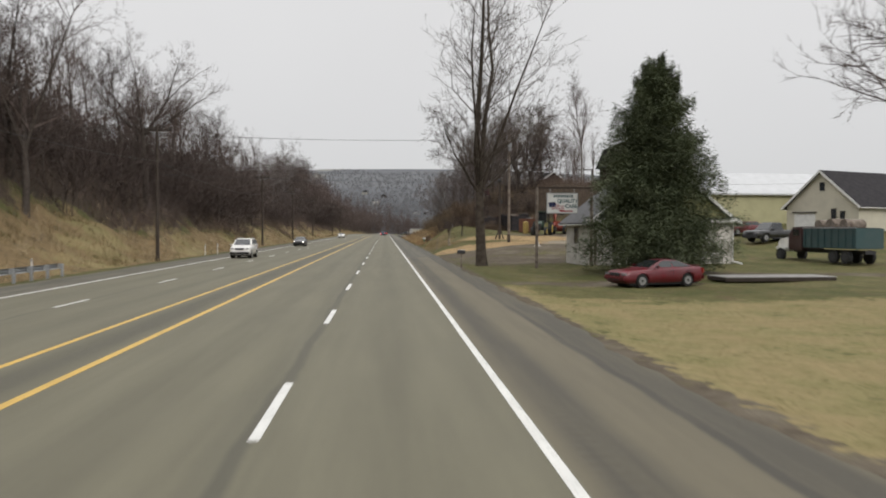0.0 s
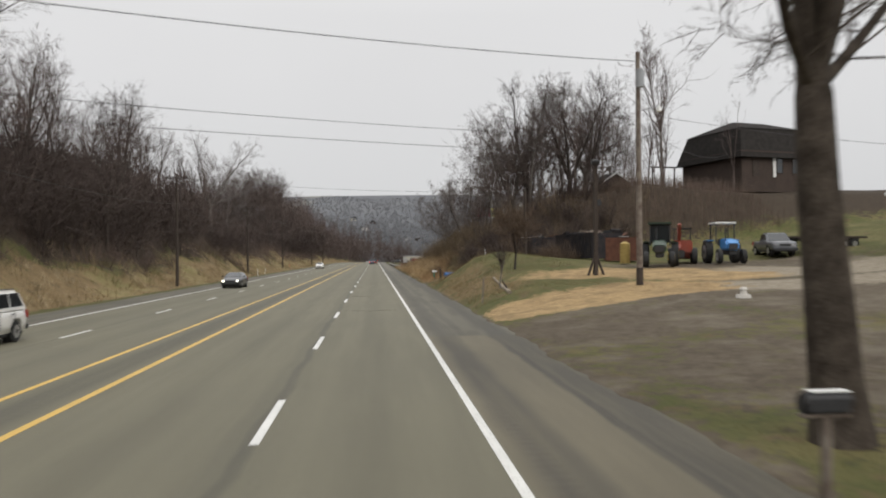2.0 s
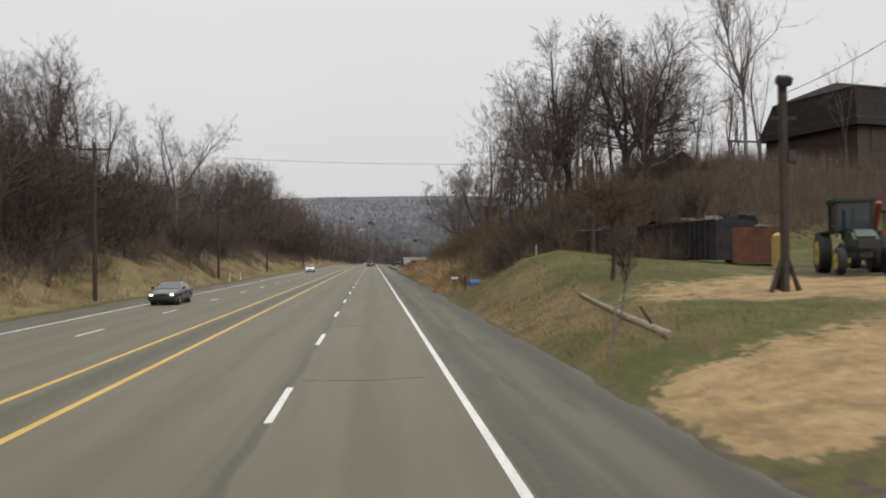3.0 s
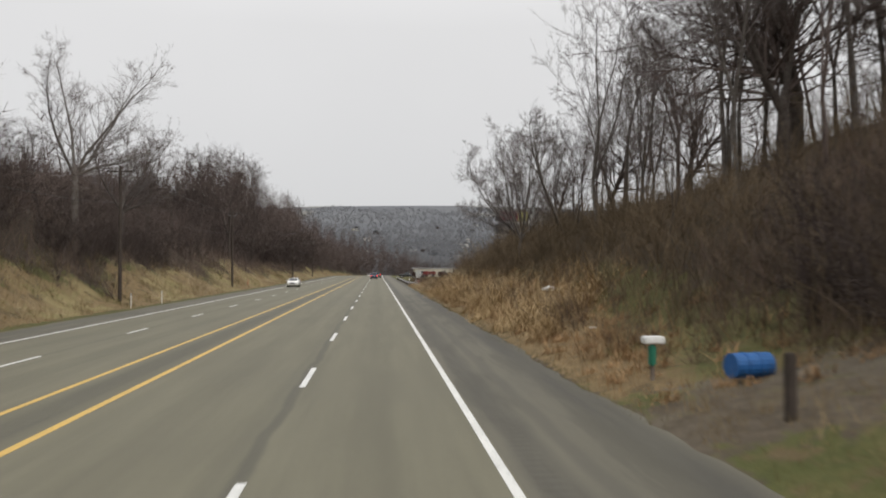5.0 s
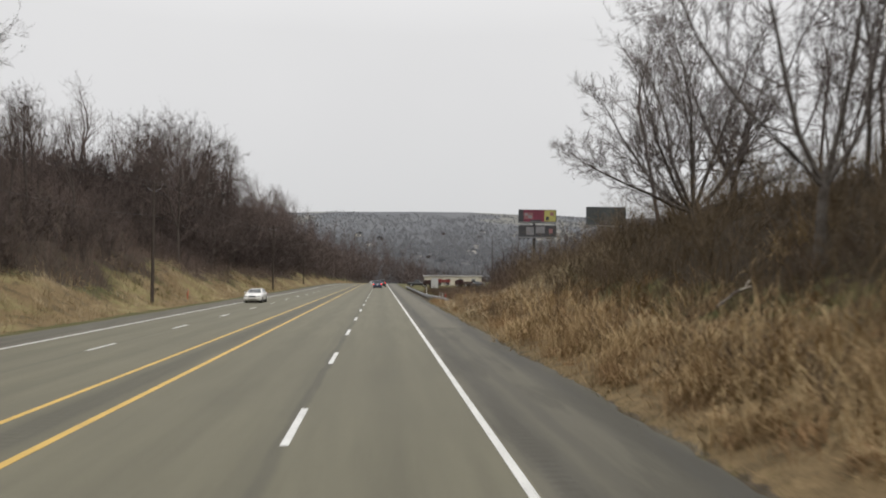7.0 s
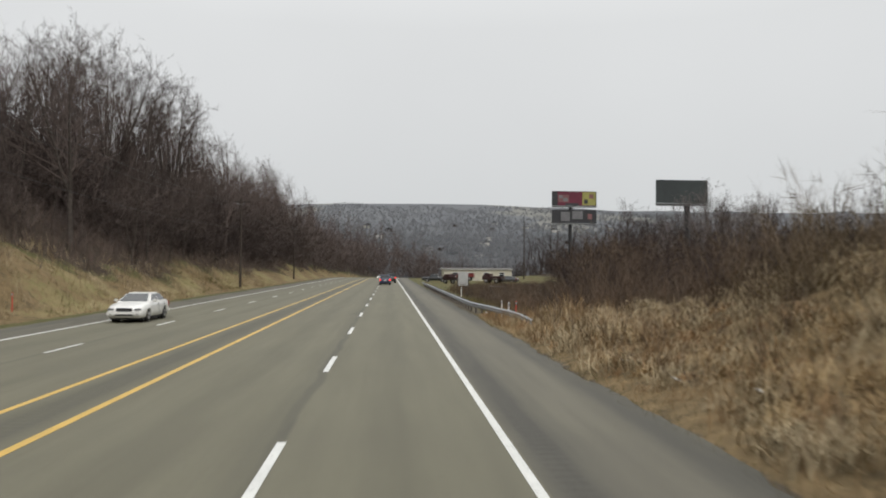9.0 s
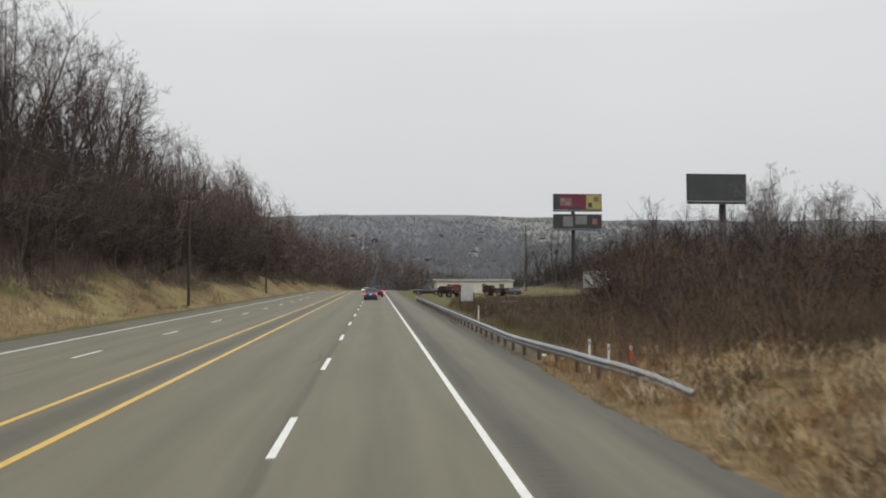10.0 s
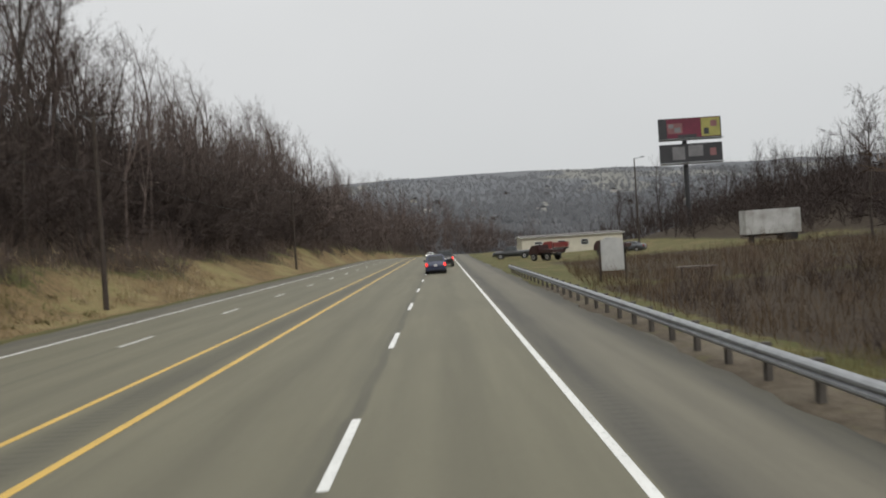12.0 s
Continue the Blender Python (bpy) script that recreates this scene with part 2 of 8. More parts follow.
def ground_mat(name):
    """Earth and grass: the painted-in plan (attributes) chooses lawn, gravel, straw, dry bank, shade-darkened wood
    floor and hazed far hills, and noise frays their borders.
    """
    m = bpy.data.materials.new(name)
    m.use_nodes = True
    nt = m.node_tree
    bsdf = nt.nodes["Principled BSDF"]
    co = nt.nodes.new("ShaderNodeTexCoord").outputs["Object"]
    n1, n2, n3 = noise_node(nt, co, 0.35, 6, 0.6), noise_node(nt, co, 2.6, 6, 0.65), noise_node(nt, co, 30, 3)
    fray = math_node(nt, "ADD", map_node(nt, n2, 0.3, 0.7, -0.28, 0.28), map_node(nt, n1, 0.3, 0.7, -0.2, 0.2))
    lawn = mix_node(nt, map_node(nt, n1, 0.4, 0.62, 0, 1), (0.07, 0.074, 0.026), (0.125, 0.108, 0.048))
    lawn = mix_node(nt, map_node(nt, n2, 0.48, 0.62, 0, 0.85), lawn, (0.06, 0.066, 0.024))
    lawn = mix_node(nt, map_node(nt, noise_node(nt, co, 0.9, 5, 0.7), 0.54, 0.64, 0, 0.8), lawn, (0.11, 0.078, 0.045))
    # brown leaf litter, its colour darkened for the shade of a denser wood
    shaded_floor = mix_node(nt, map_node(nt, n2, 0.35, 0.65, 0, 1), (0.033, 0.025, 0.018), (0.055, 0.042, 0.029))
    dry = mix_node(nt, map_node(nt, n2, 0.35, 0.65, 0, 1), (0.205, 0.145, 0.076), (0.12, 0.087, 0.046))
    dry = mix_node(nt, map_node(nt, noise_node(nt, co, 0.8, 5, 0.7), 0.52, 0.64, 0, 0.75), dry, (0.07, 0.055, 0.03))
    gravel = mix_node(nt, map_node(nt, n2, 0.4, 0.65, 0, 1), (0.1, 0.082, 0.06), (0.066, 0.052, 0.037))
    gravel = mix_node(nt, map_node(nt, n1, 0.5, 0.66, 0, 0.85), gravel, (0.14, 0.12, 0.09))
    chips = mix_node(nt, map_node(nt, n2, 0.35, 0.65, 0, 1), (0.25, 0.22, 0.17), (0.16, 0.135, 0.1))
    gravel = mix_node(nt, map_node(nt, noise_node(nt, co, 1.1, 5, 0.7), 0.56, 0.66, 0, 0.7), gravel, (0.095, 0.088, 0.04))
    pale = mix_node(nt, map_node(nt, n2, 0.38, 0.62, 0, 1), (0.225, 0.19, 0.092), (0.14, 0.128, 0.053))
    pale = mix_node(nt, map_node(nt, n1, 0.42, 0.6, 0, 0.6), pale, (0.225, 0.172, 0.09))
    straw = mix_node(nt, map_node(nt, n2, 0.35, 0.7, 0, 1), (0.35, 0.25, 0.128), (0.235, 0.162, 0.084))
    straw = mix_node(nt, map_node(nt, noise_node(nt, co, 0.6, 6, 0.72), 0.46, 0.6, 0, 0.72), straw, (0.15, 0.104, 0.056))
    # far hill: haze of distance put into the colour as grey-blue
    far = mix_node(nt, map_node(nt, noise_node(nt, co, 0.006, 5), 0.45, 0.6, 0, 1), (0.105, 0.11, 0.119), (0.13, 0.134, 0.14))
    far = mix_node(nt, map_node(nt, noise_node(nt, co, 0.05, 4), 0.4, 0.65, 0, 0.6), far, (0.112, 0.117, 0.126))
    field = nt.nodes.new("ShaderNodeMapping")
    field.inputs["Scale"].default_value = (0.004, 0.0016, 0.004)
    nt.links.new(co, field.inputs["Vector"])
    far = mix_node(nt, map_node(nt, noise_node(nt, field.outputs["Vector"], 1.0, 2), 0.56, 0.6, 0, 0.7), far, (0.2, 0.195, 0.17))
    # ground among far trees, darkened to match the shade inside their crowns
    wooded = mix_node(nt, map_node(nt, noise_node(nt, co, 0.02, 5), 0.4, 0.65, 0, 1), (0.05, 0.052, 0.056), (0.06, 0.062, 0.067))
    col = lawn
    for key, colour in (("dry", dry), ("pale", pale), ("woods", shaded_floor), ("gravel", gravel), ("chips", chips), ("straw", straw), ("far", far), ("wooded", wooded)):
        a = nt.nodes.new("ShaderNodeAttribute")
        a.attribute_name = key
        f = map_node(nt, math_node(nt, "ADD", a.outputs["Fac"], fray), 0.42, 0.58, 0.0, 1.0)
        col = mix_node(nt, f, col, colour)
    hsv = nt.nodes.new("ShaderNodeHueSaturation")
    nt.links.new(col, hsv.inputs["Color"])
    nt.links.new(map_node(nt, n3, 0.25, 0.75, 0.65, 1.35), hsv.inputs["Value"])
    nt.links.new(hsv.outputs["Color"], bsdf.inputs["Base Color"])
    bsdf.inputs["Roughness"].default_value = 0.95
    bsdf.inputs["Specular IOR Level"].default_value = 0.15
    b = nt.nodes.new("ShaderNodeBump")
    b.inputs["Strength"].default_value, b.inputs["Distance"].default_value = 0.4, 0.04
    nt.links.new(math_node(nt, "ADD", n3, n2), b.inputs["Height"])
    nt.links.new(b.outputs["Normal"], bsdf.inputs["Normal"])
    return m


M_ROAD = asphalt_mat("asphalt", (0.12, 0.112, 0.077), (-1.85, -5.7, -11.2, -14.8), ((-3.72, 0.16, 0.55), (-13.15, 0.1, 0.4), (0.28, 0.14, 0.3), (-8.58, 0.7, 0.55), (-3.95, 0.3, 0.2)), ((-8.9, -8.25),))
M_SHOULDER = asphalt_mat("shoulder_asphalt", (0.1, 0.092, 0.069), (), ((0.65, 0.42, 0.5), (2.75, 0.6, 0.75), (1.35, 0.22, 0.35), (-18.6, 0.6, 0.4)), ((0.35, 0.75), (-17.6, -17.2)), 0.6)
M_SHOULDER2 = asphalt_mat("pale_shoulder_asphalt", (0.112, 0.103, 0.077), (), ((0.5, 0.5, 0.8), (2.95, 0.65, 0.75), (0.95, 0.4, 0.25)), ((0.35, 0.75),))
M_SHOULDER3 = asphalt_mat("smooth_shoulder_asphalt", (0.114, 0.1, 0.068), (), ((0.72, 0.55, 0.75), (2.36, 0.15, 0.9), (2.9, 0.75, 0.8)), ((0.35, 0.75),))
M_TAR = mat("crack_tar", (0.045, 0.043, 0.04), 0.7, 0, 0.3, 3, 30, 0.1)
M_WHITE_LINE = marking_mat("white_road_paint", (0.64, 0.64, 0.61))
M_YELLOW_LINE = marking_mat("yellow_road_paint", (0.56, 0.36, 0.075))
M_GROUND = ground_mat("earth_and_grass")
M_BARK = mat("grey_brown_bark", (0.08, 0.068, 0.06), 0.95, 0, 0.35, 4, 30, 0.8, tone=(0.05, 0.041, 0.035), per_object=0.25, spec=0.1)
M_TWIG = mat("bare_twigs", (0.107, 0.086, 0.077), 0.95, 0, 0.3, 2, 20, 0.0, tone=(0.07, 0.053, 0.047), per_object=0.3, spec=0.1)
M_MAPLE = mat("rough_dark_bark", (0.074, 0.061, 0.049), 0.95, 0, 0.45, 2.5, 14, 1.0, tone=(0.036, 0.029, 0.023), spec=0.1)
M_MAPLETWIG = mat("maple_twigs", (0.105, 0.088, 0.074), 0.95, 0, 0.3, 2, 20, 0.0, tone=(0.07, 0.057, 0.047), spec=0.1)
M_GREYBARK = mat("pale_grey_bark", (0.135, 0.122, 0.11), 0.95, 0, 0.35, 4, 30, 0.8, tone=(0.075, 0.064, 0.055), per_object=0.25, spec=0.1)
M_GREYTWIG = mat("pale_grey_twigs", (0.17, 0.15, 0.142), 0.95, 0, 0.3, 2, 20, 0.0, tone=(0.11, 0.094, 0.088), per_object=0.2, spec=0.1)
# haze in the grey-blue tone, lightened against the crowns' own shade
M_HAZETWIG = mat("hazed_twigs", (0.2, 0.204, 0.214), 0.95, 0, 0.12, 0.01, 0.5, 0.0, tone=(0.18, 0.184, 0.193), spec=0.1)
M_BIRCH = mat("pale_bark", (0.22, 0.20, 0.18), 0.9, 0, 0.3, 5, 30, 0.5, tone=(0.12, 0.10, 0.09), spec=0.1)
M_STEM = straw_mat("brush_stems", (0.062, 0.046, 0.039), (0.18, 0.134, 0.108))
M_STRAW = straw_mat("dry_grass_blades", (0.12, 0.066, 0.032), (0.43, 0.3, 0.165))
M_VERGE = straw_mat("verge_blades", (0.11, 0.082, 0.046), (0.37, 0.28, 0.155))
M_GREENGRASS = straw_mat("lawn_blades", (0.055, 0.06, 0.02), (0.21, 0.17, 0.085))
M_BANK = straw_mat("bank_brush", (0.06, 0.046, 0.031), (0.19, 0.142, 0.09))
M_SCRUB = straw_mat("scrub_twigs", (0.048, 0.034, 0.026), (0.15, 0.108, 0.076))
M_WEED = straw_mat("field_weeds", (0.038, 0.026, 0.017), (0.13, 0.092, 0.056))
M_NEEDLE = straw_mat("conifer_needles", (0.05, 0.064, 0.036), (0.13, 0.148, 0.086))
M_TUSSOCK = straw_mat("tussock_blades", (0.2, 0.125, 0.058), (0.5, 0.38, 0.215))
M_PALEGRASS = straw_mat("pale_grass_blades", (0.19, 0.148, 0.092), (0.46, 0.375, 0.24))
M_DARKTWIG = mat("dark_twigs", (0.064, 0.05, 0.045), 0.95, 0, 0.3, 2, 20, 0.0, tone=(0.042, 0.033, 0.03), spec=0.1)
M_RUSTGRASS = straw_mat("rusty_grass_blades", (0.16, 0.085, 0.042), (0.42, 0.28, 0.15))
M_STEEL = mat("galvanised_steel", (0.34, 0.35, 0.36), 0.65, 0.45, 0.2, 3, 30, 0.1)
M_POLE = mat("weathered_pole_wood", (0.21, 0.18, 0.15), 0.9, 0, 0.3, 3, 40, 0.5, tone=(0.10, 0.075, 0.06))
M_DARKPOLE = mat("creosoted_pole_wood", (0.055, 0.042, 0.034), 0.9, 0, 0.3, 3, 40, 0.5)
M_WIRE = mat("cable", (0.04, 0.04, 0.042), 0.6, 0, 0.1, 3, 20, 0)
M_WHITEP = mat("white_plastic", (0.72, 0.72, 0.70), 0.5, 0, 0.12, 3, 20, 0.05)
M_BLOCK = mat("white_painted_block", (0.58, 0.56, 0.52), 0.85, 0, 0.15, 1.2, 25, 0.3, tone=(0.45, 0.43, 0.39))
M_SHINGLE = mat("grey_shingles", (0.10, 0.10, 0.105), 0.9, 0, 0.25, 2, 25, 0.4, per_object=0.15)
M_DARK = mat("dark_opening", (0.02, 0.02, 0.022), 0.5, 0, 0.2, 3, 20, 0)
M_TRIM = mat("white_trim", (0.66, 0.66, 0.64), 0.6, 0, 0.12, 3, 30, 0.05)
M_GLASS = glass_mat("window_glass", (0.03, 0.035, 0.04))
M_CARGLASS = glass_mat("tinted_car_glass", (0.015, 0.018, 0.02))
M_RUBBER = mat("tyre_rubber", (0.025, 0.025, 0.025), 0.85, 0, 0.2, 8, 60, 0.3)
M_RIM = mat("alloy_rim", (0.45, 0.45, 0.46), 0.35, 0.8, 0.15, 6, 40, 0)
M_BLACKPL = mat("black_plastic", (0.03, 0.03, 0.032), 0.6, 0, 0.15, 6, 40, 0.1)
M_HEAD = lamp_mat("lit_headlamp", (1.0, 0.95, 0.85), 4.0)
M_HEADOFF = glass_mat("headlamp_glass", (0.2, 0.2, 0.21), 0.1)
M_TAIL = lamp_mat("lit_tail_lamp", (0.9, 0.04, 0.03), 1.6)
M_TAILOFF = glass_mat("tail_lamp_glass", (0.25, 0.02, 0.02), 0.1)

# ---- mesh helpers ----
def mesh_object(name, verts, faces, material, parent=None, smooth=False, label=""):
    me = bpy.data.meshes.new(name)
    me.from_pydata(verts, [], faces)
    me.materials.append(material)
    if smooth:
        me.polygons.foreach_set("use_smooth", [True] * len(me.polygons))
    me.update()
    ob = new(name, me)
    if parent is not None:
        ob.parent = parent
    if label:
        tagged(ob, label)
    return ob


def big_mesh(name, verts, loops, size, material):
    """A mesh of many triangles (size 3) or quads (4) from arrays."""
    me = bpy.data.meshes.new(name)
    n = len(loops) // size
    me.vertices.add(len(verts))
    me.vertices.foreach_set("co", np.asarray(verts, dtype=np.float32).ravel())
    me.loops.add(len(loops))
    me.loops.foreach_set("vertex_index", np.asarray(loops, dtype=np.int32))
    me.polygons.add(n)
    me.polygons.foreach_set("loop_start", np.arange(0, n * size, size, dtype=np.int32))
    me.update(calc_edges=True)
    me.validate()
    me.materials.append(material)
    return new(name, me)


def part(name, bm, material, parent, label="", smooth=False):
    me = bpy.data.meshes.new(name)
    bm.to_mesh(me)
    bm.free()
    me.materials.append(material)
    if smooth:
        me.polygons.foreach_set("use_smooth", [True] * len(me.polygons))
    ob = new(name, me)
    ob.parent = parent
    if label:
        tagged(ob, label)
    return ob


def thing(name, m, label, category, group="", kind=""):
    ob = new(name)
    ob.empty_display_size = 0.3
    ob.matrix_basis = m
    return tagged(ob, label, category, group, kind)


def add_box(bm, c, s, bevel=0.0, rot=None):
    g = bmesh.ops.create_cube(bm, size=1)
    vs = g["verts"]
    bmesh.ops.scale(bm, vec=s, verts=vs)
    if bevel:
        es = list({e for v in vs for e in v.link_edges})
        vs = list({v for f in bmesh.ops.bevel(bm, geom=es, offset=bevel, segments=2, affect="EDGES")["faces"] for v in f.verts} | {v for v in vs if v.is_valid})
    if rot is not None:
        bmesh.ops.transform(bm, matrix=rot, verts=vs)
    bmesh.ops.translate(bm, vec=c, verts=vs)
    return vs


def box_bm(c, s, bevel=0.0, rot=None):
    bm = bmesh.new()
    add_box(bm, c, s, bevel, rot)
    return bm


def add_tube(bm, a, b, r0, r1=None, n=10):
    a, b = Vector(a), Vector(b)
    r1 = r0 if r1 is None else r1
    d = b - a
    m = Matrix.Translation((a + b) / 2) @ d.to_track_quat("Z", "Y").to_matrix().to_4x4()
    return bmesh.ops.create_cone(bm, cap_ends=True, segments=n, radius1=r0, radius2=r1, depth=d.length, matrix=m)["verts"]


def tube_bm(a, b, r0, r1=None, n=10):
    bm = bmesh.new()
    add_tube(bm, a, b, r0, r1, n)
    return bm


def prism_bm(outline, x0, x1, bevel=0.0):
    """A side outline in (y, z), carried from x0 to x1."""
    bm = bmesh.new()
    f = bm.faces.new([bm.verts.new((x0, y, z)) for y, z in outline])
    g = bmesh.ops.extrude_face_region(bm, geom=[f])
    bmesh.ops.translate(bm, vec=(x1 - x0, 0, 0), verts=[v for v in g["geom"] if isinstance(v, bmesh.types.BMVert)])
    bmesh.ops.recalc_face_normals(bm, faces=bm.faces)
    if bevel:
        bmesh.ops.bevel(bm, geom=bm.edges[:], offset=bevel, segments=2, affect="EDGES", clamp_overlap=True)
    return bm


def ring(c, d, r, n, verts):
    """n points round c, square to d."""
    d = d.normalized()
    a = d.orthogonal().normalized()
    b = d.cross(a)
    k = len(verts)
    for i in range(n):
        t = 2 * math.pi * i / n
        verts.append(tuple(c + a * (r * math.cos(t)) + b * (r * math.sin(t))))
    return k


# ---- the lie of the land ----
def bend(y):
    """How far the road has swung to the right at y."""
    y = np.asarray(y, dtype=float)
    return np.where(y > 400, (np.clip(y, 400, 640) - 400) ** 2 / 820 + np.clip(y - 640, 0, None) * 0.585, 0.0)


def far_drop(y):
    return np.interp(y, [430, 520, 640, 760, 900, 1200, 1800, 2600, 3200, 4200], [0, -3, -10, -8, 5, 42, 112, 198, 206, 205])


def wavy(x, y):
    return (np.sin(x * 0.21 + 1.3 * np.sin(y * 0.05)) * np.sin(y * 0.13 + 0.7 * np.sin(x * 0.09)) + 0.5 * np.sin(x * 0.53 + y * 0.31) * np.sin(y * 0.41 - x * 0.17))


def fringe(y):
    """How far the edge of the left-hand wood wanders."""
    y = np.asarray(y, dtype=float)
    return 1.1 * np.sin(y * 0.13 + 1) + 0.9 * np.sin(y * 0.31) + 0.6 * np.sin(y * 0.83 + 2) + 0.5 + 2.6 * np.clip((85 - y) / 25, 0, 1)


LEFT_D = [0, 2, 4, 7, 10, 30, 60, 120, 400]
LEFT_Z = [-0.03, -0.12, 0.35, 2.2, 3.8, 12.2, 17, 19, 24]
RIGHT_E = [0, 1.5, 4, 6, 9, 12, 16, 25, 40, 70, 120, 400]
RIGHT_Y = [20, 48, 60, 81, 86, 92, 105, 112, 118, 127, 145, 165, 200, 216, 236, 262, 300, 420]
RIGHT_Z = [
    [-0.03, -0.12, -0.25, -0.3, -0.3, -0.3, -0.3, -0.3, -0.2, 1, 3, 10],
    [-0.03, -0.08, -0.1, 0, 0.05, 0.1, 0.1, 0.0, 0.2, 1, 3, 10],
    [-0.03, -0.05, 0, 0, 0.1, 0.2, 0.3, 0.4, 0.6, 2, 4, 10],
    [-0.03, 0.25, 0.7, 0.95, 1.2, 1.35, 1.6, 2.2, 3, 6, 9, 14],
    [-0.03, 0.75, 1.15, 1.3, 1.4, 1.4, 1.5, 1.9, 3.0, 6.8, 9.4, 14],
    [-0.03, 0.75, 1.35, 1.5, 1.6, 1.6, 1.7, 2.0, 3.4, 8, 10, 14],
    [-0.03, 0.75, 2.1, 2.55, 2.6, 2.4, 2.25, 2.4, 4.4, 10, 12, 14],
    [-0.03, 1.05, 2.8, 3.25, 2.9, 2.5, 2.45, 2.8, 5, 9.5, 12, 15],
    [-0.03, 0.5, 1.8, 2.5, 2.7, 2.5, 2.5, 3.2, 5.6, 9, 12, 15],
    [-0.03, 0.2, 0.7, 1.7, 4.2, 6.6, 8.8, 10.5, 9.4, 10, 13, 16],
    [-0.03, 0.4, 1.6, 3.0, 5.4, 7.0, 9.0, 11.5, 11.5, 11.5, 13, 16],
    [-0.03, 0.4, 1.5, 2.8, 5.0, 6.5, 7.4, 8.4, 9, 9, 10, 14],
    [-0.03, 0.4, 1.4, 2.6, 4.8, 6.2, 7.0, 7.5, 8, 9, 10, 14],
    [-0.03, 0.3, 0.9, 1.6, 3.0, 4.0, 4.6, 5.0, 5, 6, 8, 14],
    [-0.03, 0.0, 0.1, 0.3, 0.7, 1.0, 1.4, 1.6, 2, 3, 6, 16],
    [-0.02, -0.03, -0.3, -0.55, -0.6, -0.5, -0.5, -0.5, -0.4, 0.2, 1.5, 16],
    [-0.02, -0.03, -0.25, -0.4, -0.4, -0.3, -0.2, 0, 0.2, 0.8, 3, 24],
    [-0.03, -0.1, -0.1, 0, 0, 0, 0, 0.2, 1, 8, 15, 34],
]
RIGHT_TABLE = np.array(RIGHT_Z)


def height(x, y):
    """The ground's height; x and y may be arrays."""
    x, y = np.broadcast_arrays(np.asarray(x, dtype=float), np.asarray(y, dtype=float))
    xr = x - bend(y)
    d, e = -19.4 - xr, xr - 3.2
    zl = np.interp(d, LEFT_D, LEFT_Z)
    zl = zl + np.interp(d, [9, 13, 20, 30, 60], [0, 2.6, 3.2, 2, 0]) * np.clip((215 - y) / 45, 0, 1)
    zl = zl * np.where(d > 8, 1 + np.clip((y - 200) / 50, 0, 1) * np.clip((d - 8) / 10, 0, 1) * 0.22, 1)
    zl = np.where(d > 3, zl * (1 + 0.10 * np.sin(y * 0.031 + 1) + 0.06 * np.sin(y * 0.083)) + 0.25 * wavy(x, y) * np.clip((d - 3) / 5, 0, 1) + 0.34 * wavy(x * 2.3, y * 1.9) * np.clip((d - 2.5) / 2, 0, 1) * np.clip((14 - d) / 4, 0, 1), zl)
    cols = [np.interp(y, RIGHT_Y, RIGHT_TABLE[:, k]) for k in range(len(RIGHT_E))]
    zr = np.array(cols[0])
    for k in range(len(RIGHT_E) - 1):
        f = np.clip((e - RIGHT_E[k]) / (RIGHT_E[k + 1] - RIGHT_E[k]), 0, 1)
        zr = zr + f * (cols[k + 1] - cols[k])
    zr = zr + 0.08 * wavy(x * 1.7, y * 1.7) * np.clip((e - 1) / 4, 0, 1)
    zr = zr + 0.34 * wavy(x * 2.6, y * 2.2) * np.clip((e - 1.5) / 3, 0, 1) * np.clip((16 - e) / 5, 0, 1) * np.clip((y - 128) / 8, 0, 1) * np.clip((246 - y) / 14, 0, 1)
    side = np.clip((900 - y) / 300, 0, 1)
    z = np.where(d > 0, zl * side, np.where(e > 0, zr * side, -0.07))
    ridge = 4 * np.sin(x * 0.0021 + 2) + 5 * np.sin(x * 0.004 + 1) - 3 * np.sin(x * 0.011) + 2 * np.sin(x * 0.031 + y * 0.002) + 2.5 * wavy(x * 0.16, y * 0.05) + 1.5 * wavy(x * 0.4, y * 0.11)
    return z + far_drop(y) + ridge * np.clip((y - 1200) / 1000, 0, 1)


def at(x, y, dz=0.0):
    return float(height(x, y)) + dz


xs_near = np.concatenate([np.arange(-60, -30, 1.5), np.arange(-30, -19.5, 0.6), [-19.4, -19.3, -8, 3.1, 3.2], np.arange(3.6, 16, 0.5), np.arange(16, 40, 0.9), np.arange(40, 75, 2.5)])
xs_all = np.concatenate([[-2600, -1800, -1200], np.arange(-800, -70, 45), xs_near, np.arange(80, 1150, 32), [1400, 1900, 2600]])
ys_all = np.concatenate([np.arange(-160, -10, 6), np.arange(-10, 300, 0.8), np.arange(300, 430, 2.5), np.arange(430, 660, 8), np.arange(660, 1000, 25), np.arange(1000, 4200, 90)])
gx_, gy_ = np.meshgrid(xs_all, ys_all)
gx_ = gx_ + np.where(np.abs(gx_) < 300, bend(gy_), bend(gy_) * np.clip((800 - np.abs(gx_)) / 500, 0, 1))
gz_ = height(gx_, gy_)
nx_, ny_ = len(xs_all), len(ys_all)
idx = (np.arange(ny_ - 1)[:, None] * nx_ + np.arange(nx_ - 1)[None, :]).ravel()
ground = big_mesh("ground", np.stack([gx_.ravel(), gy_.ravel(), gz_.ravel()], 1), np.stack([idx, idx + 1, idx + 1 + nx_, idx + nx_], 1).ravel(), 4, M_GROUND)
tagged(ground, "winter grass, brown earth and gravel beside a highway", "ground", kind="structure")


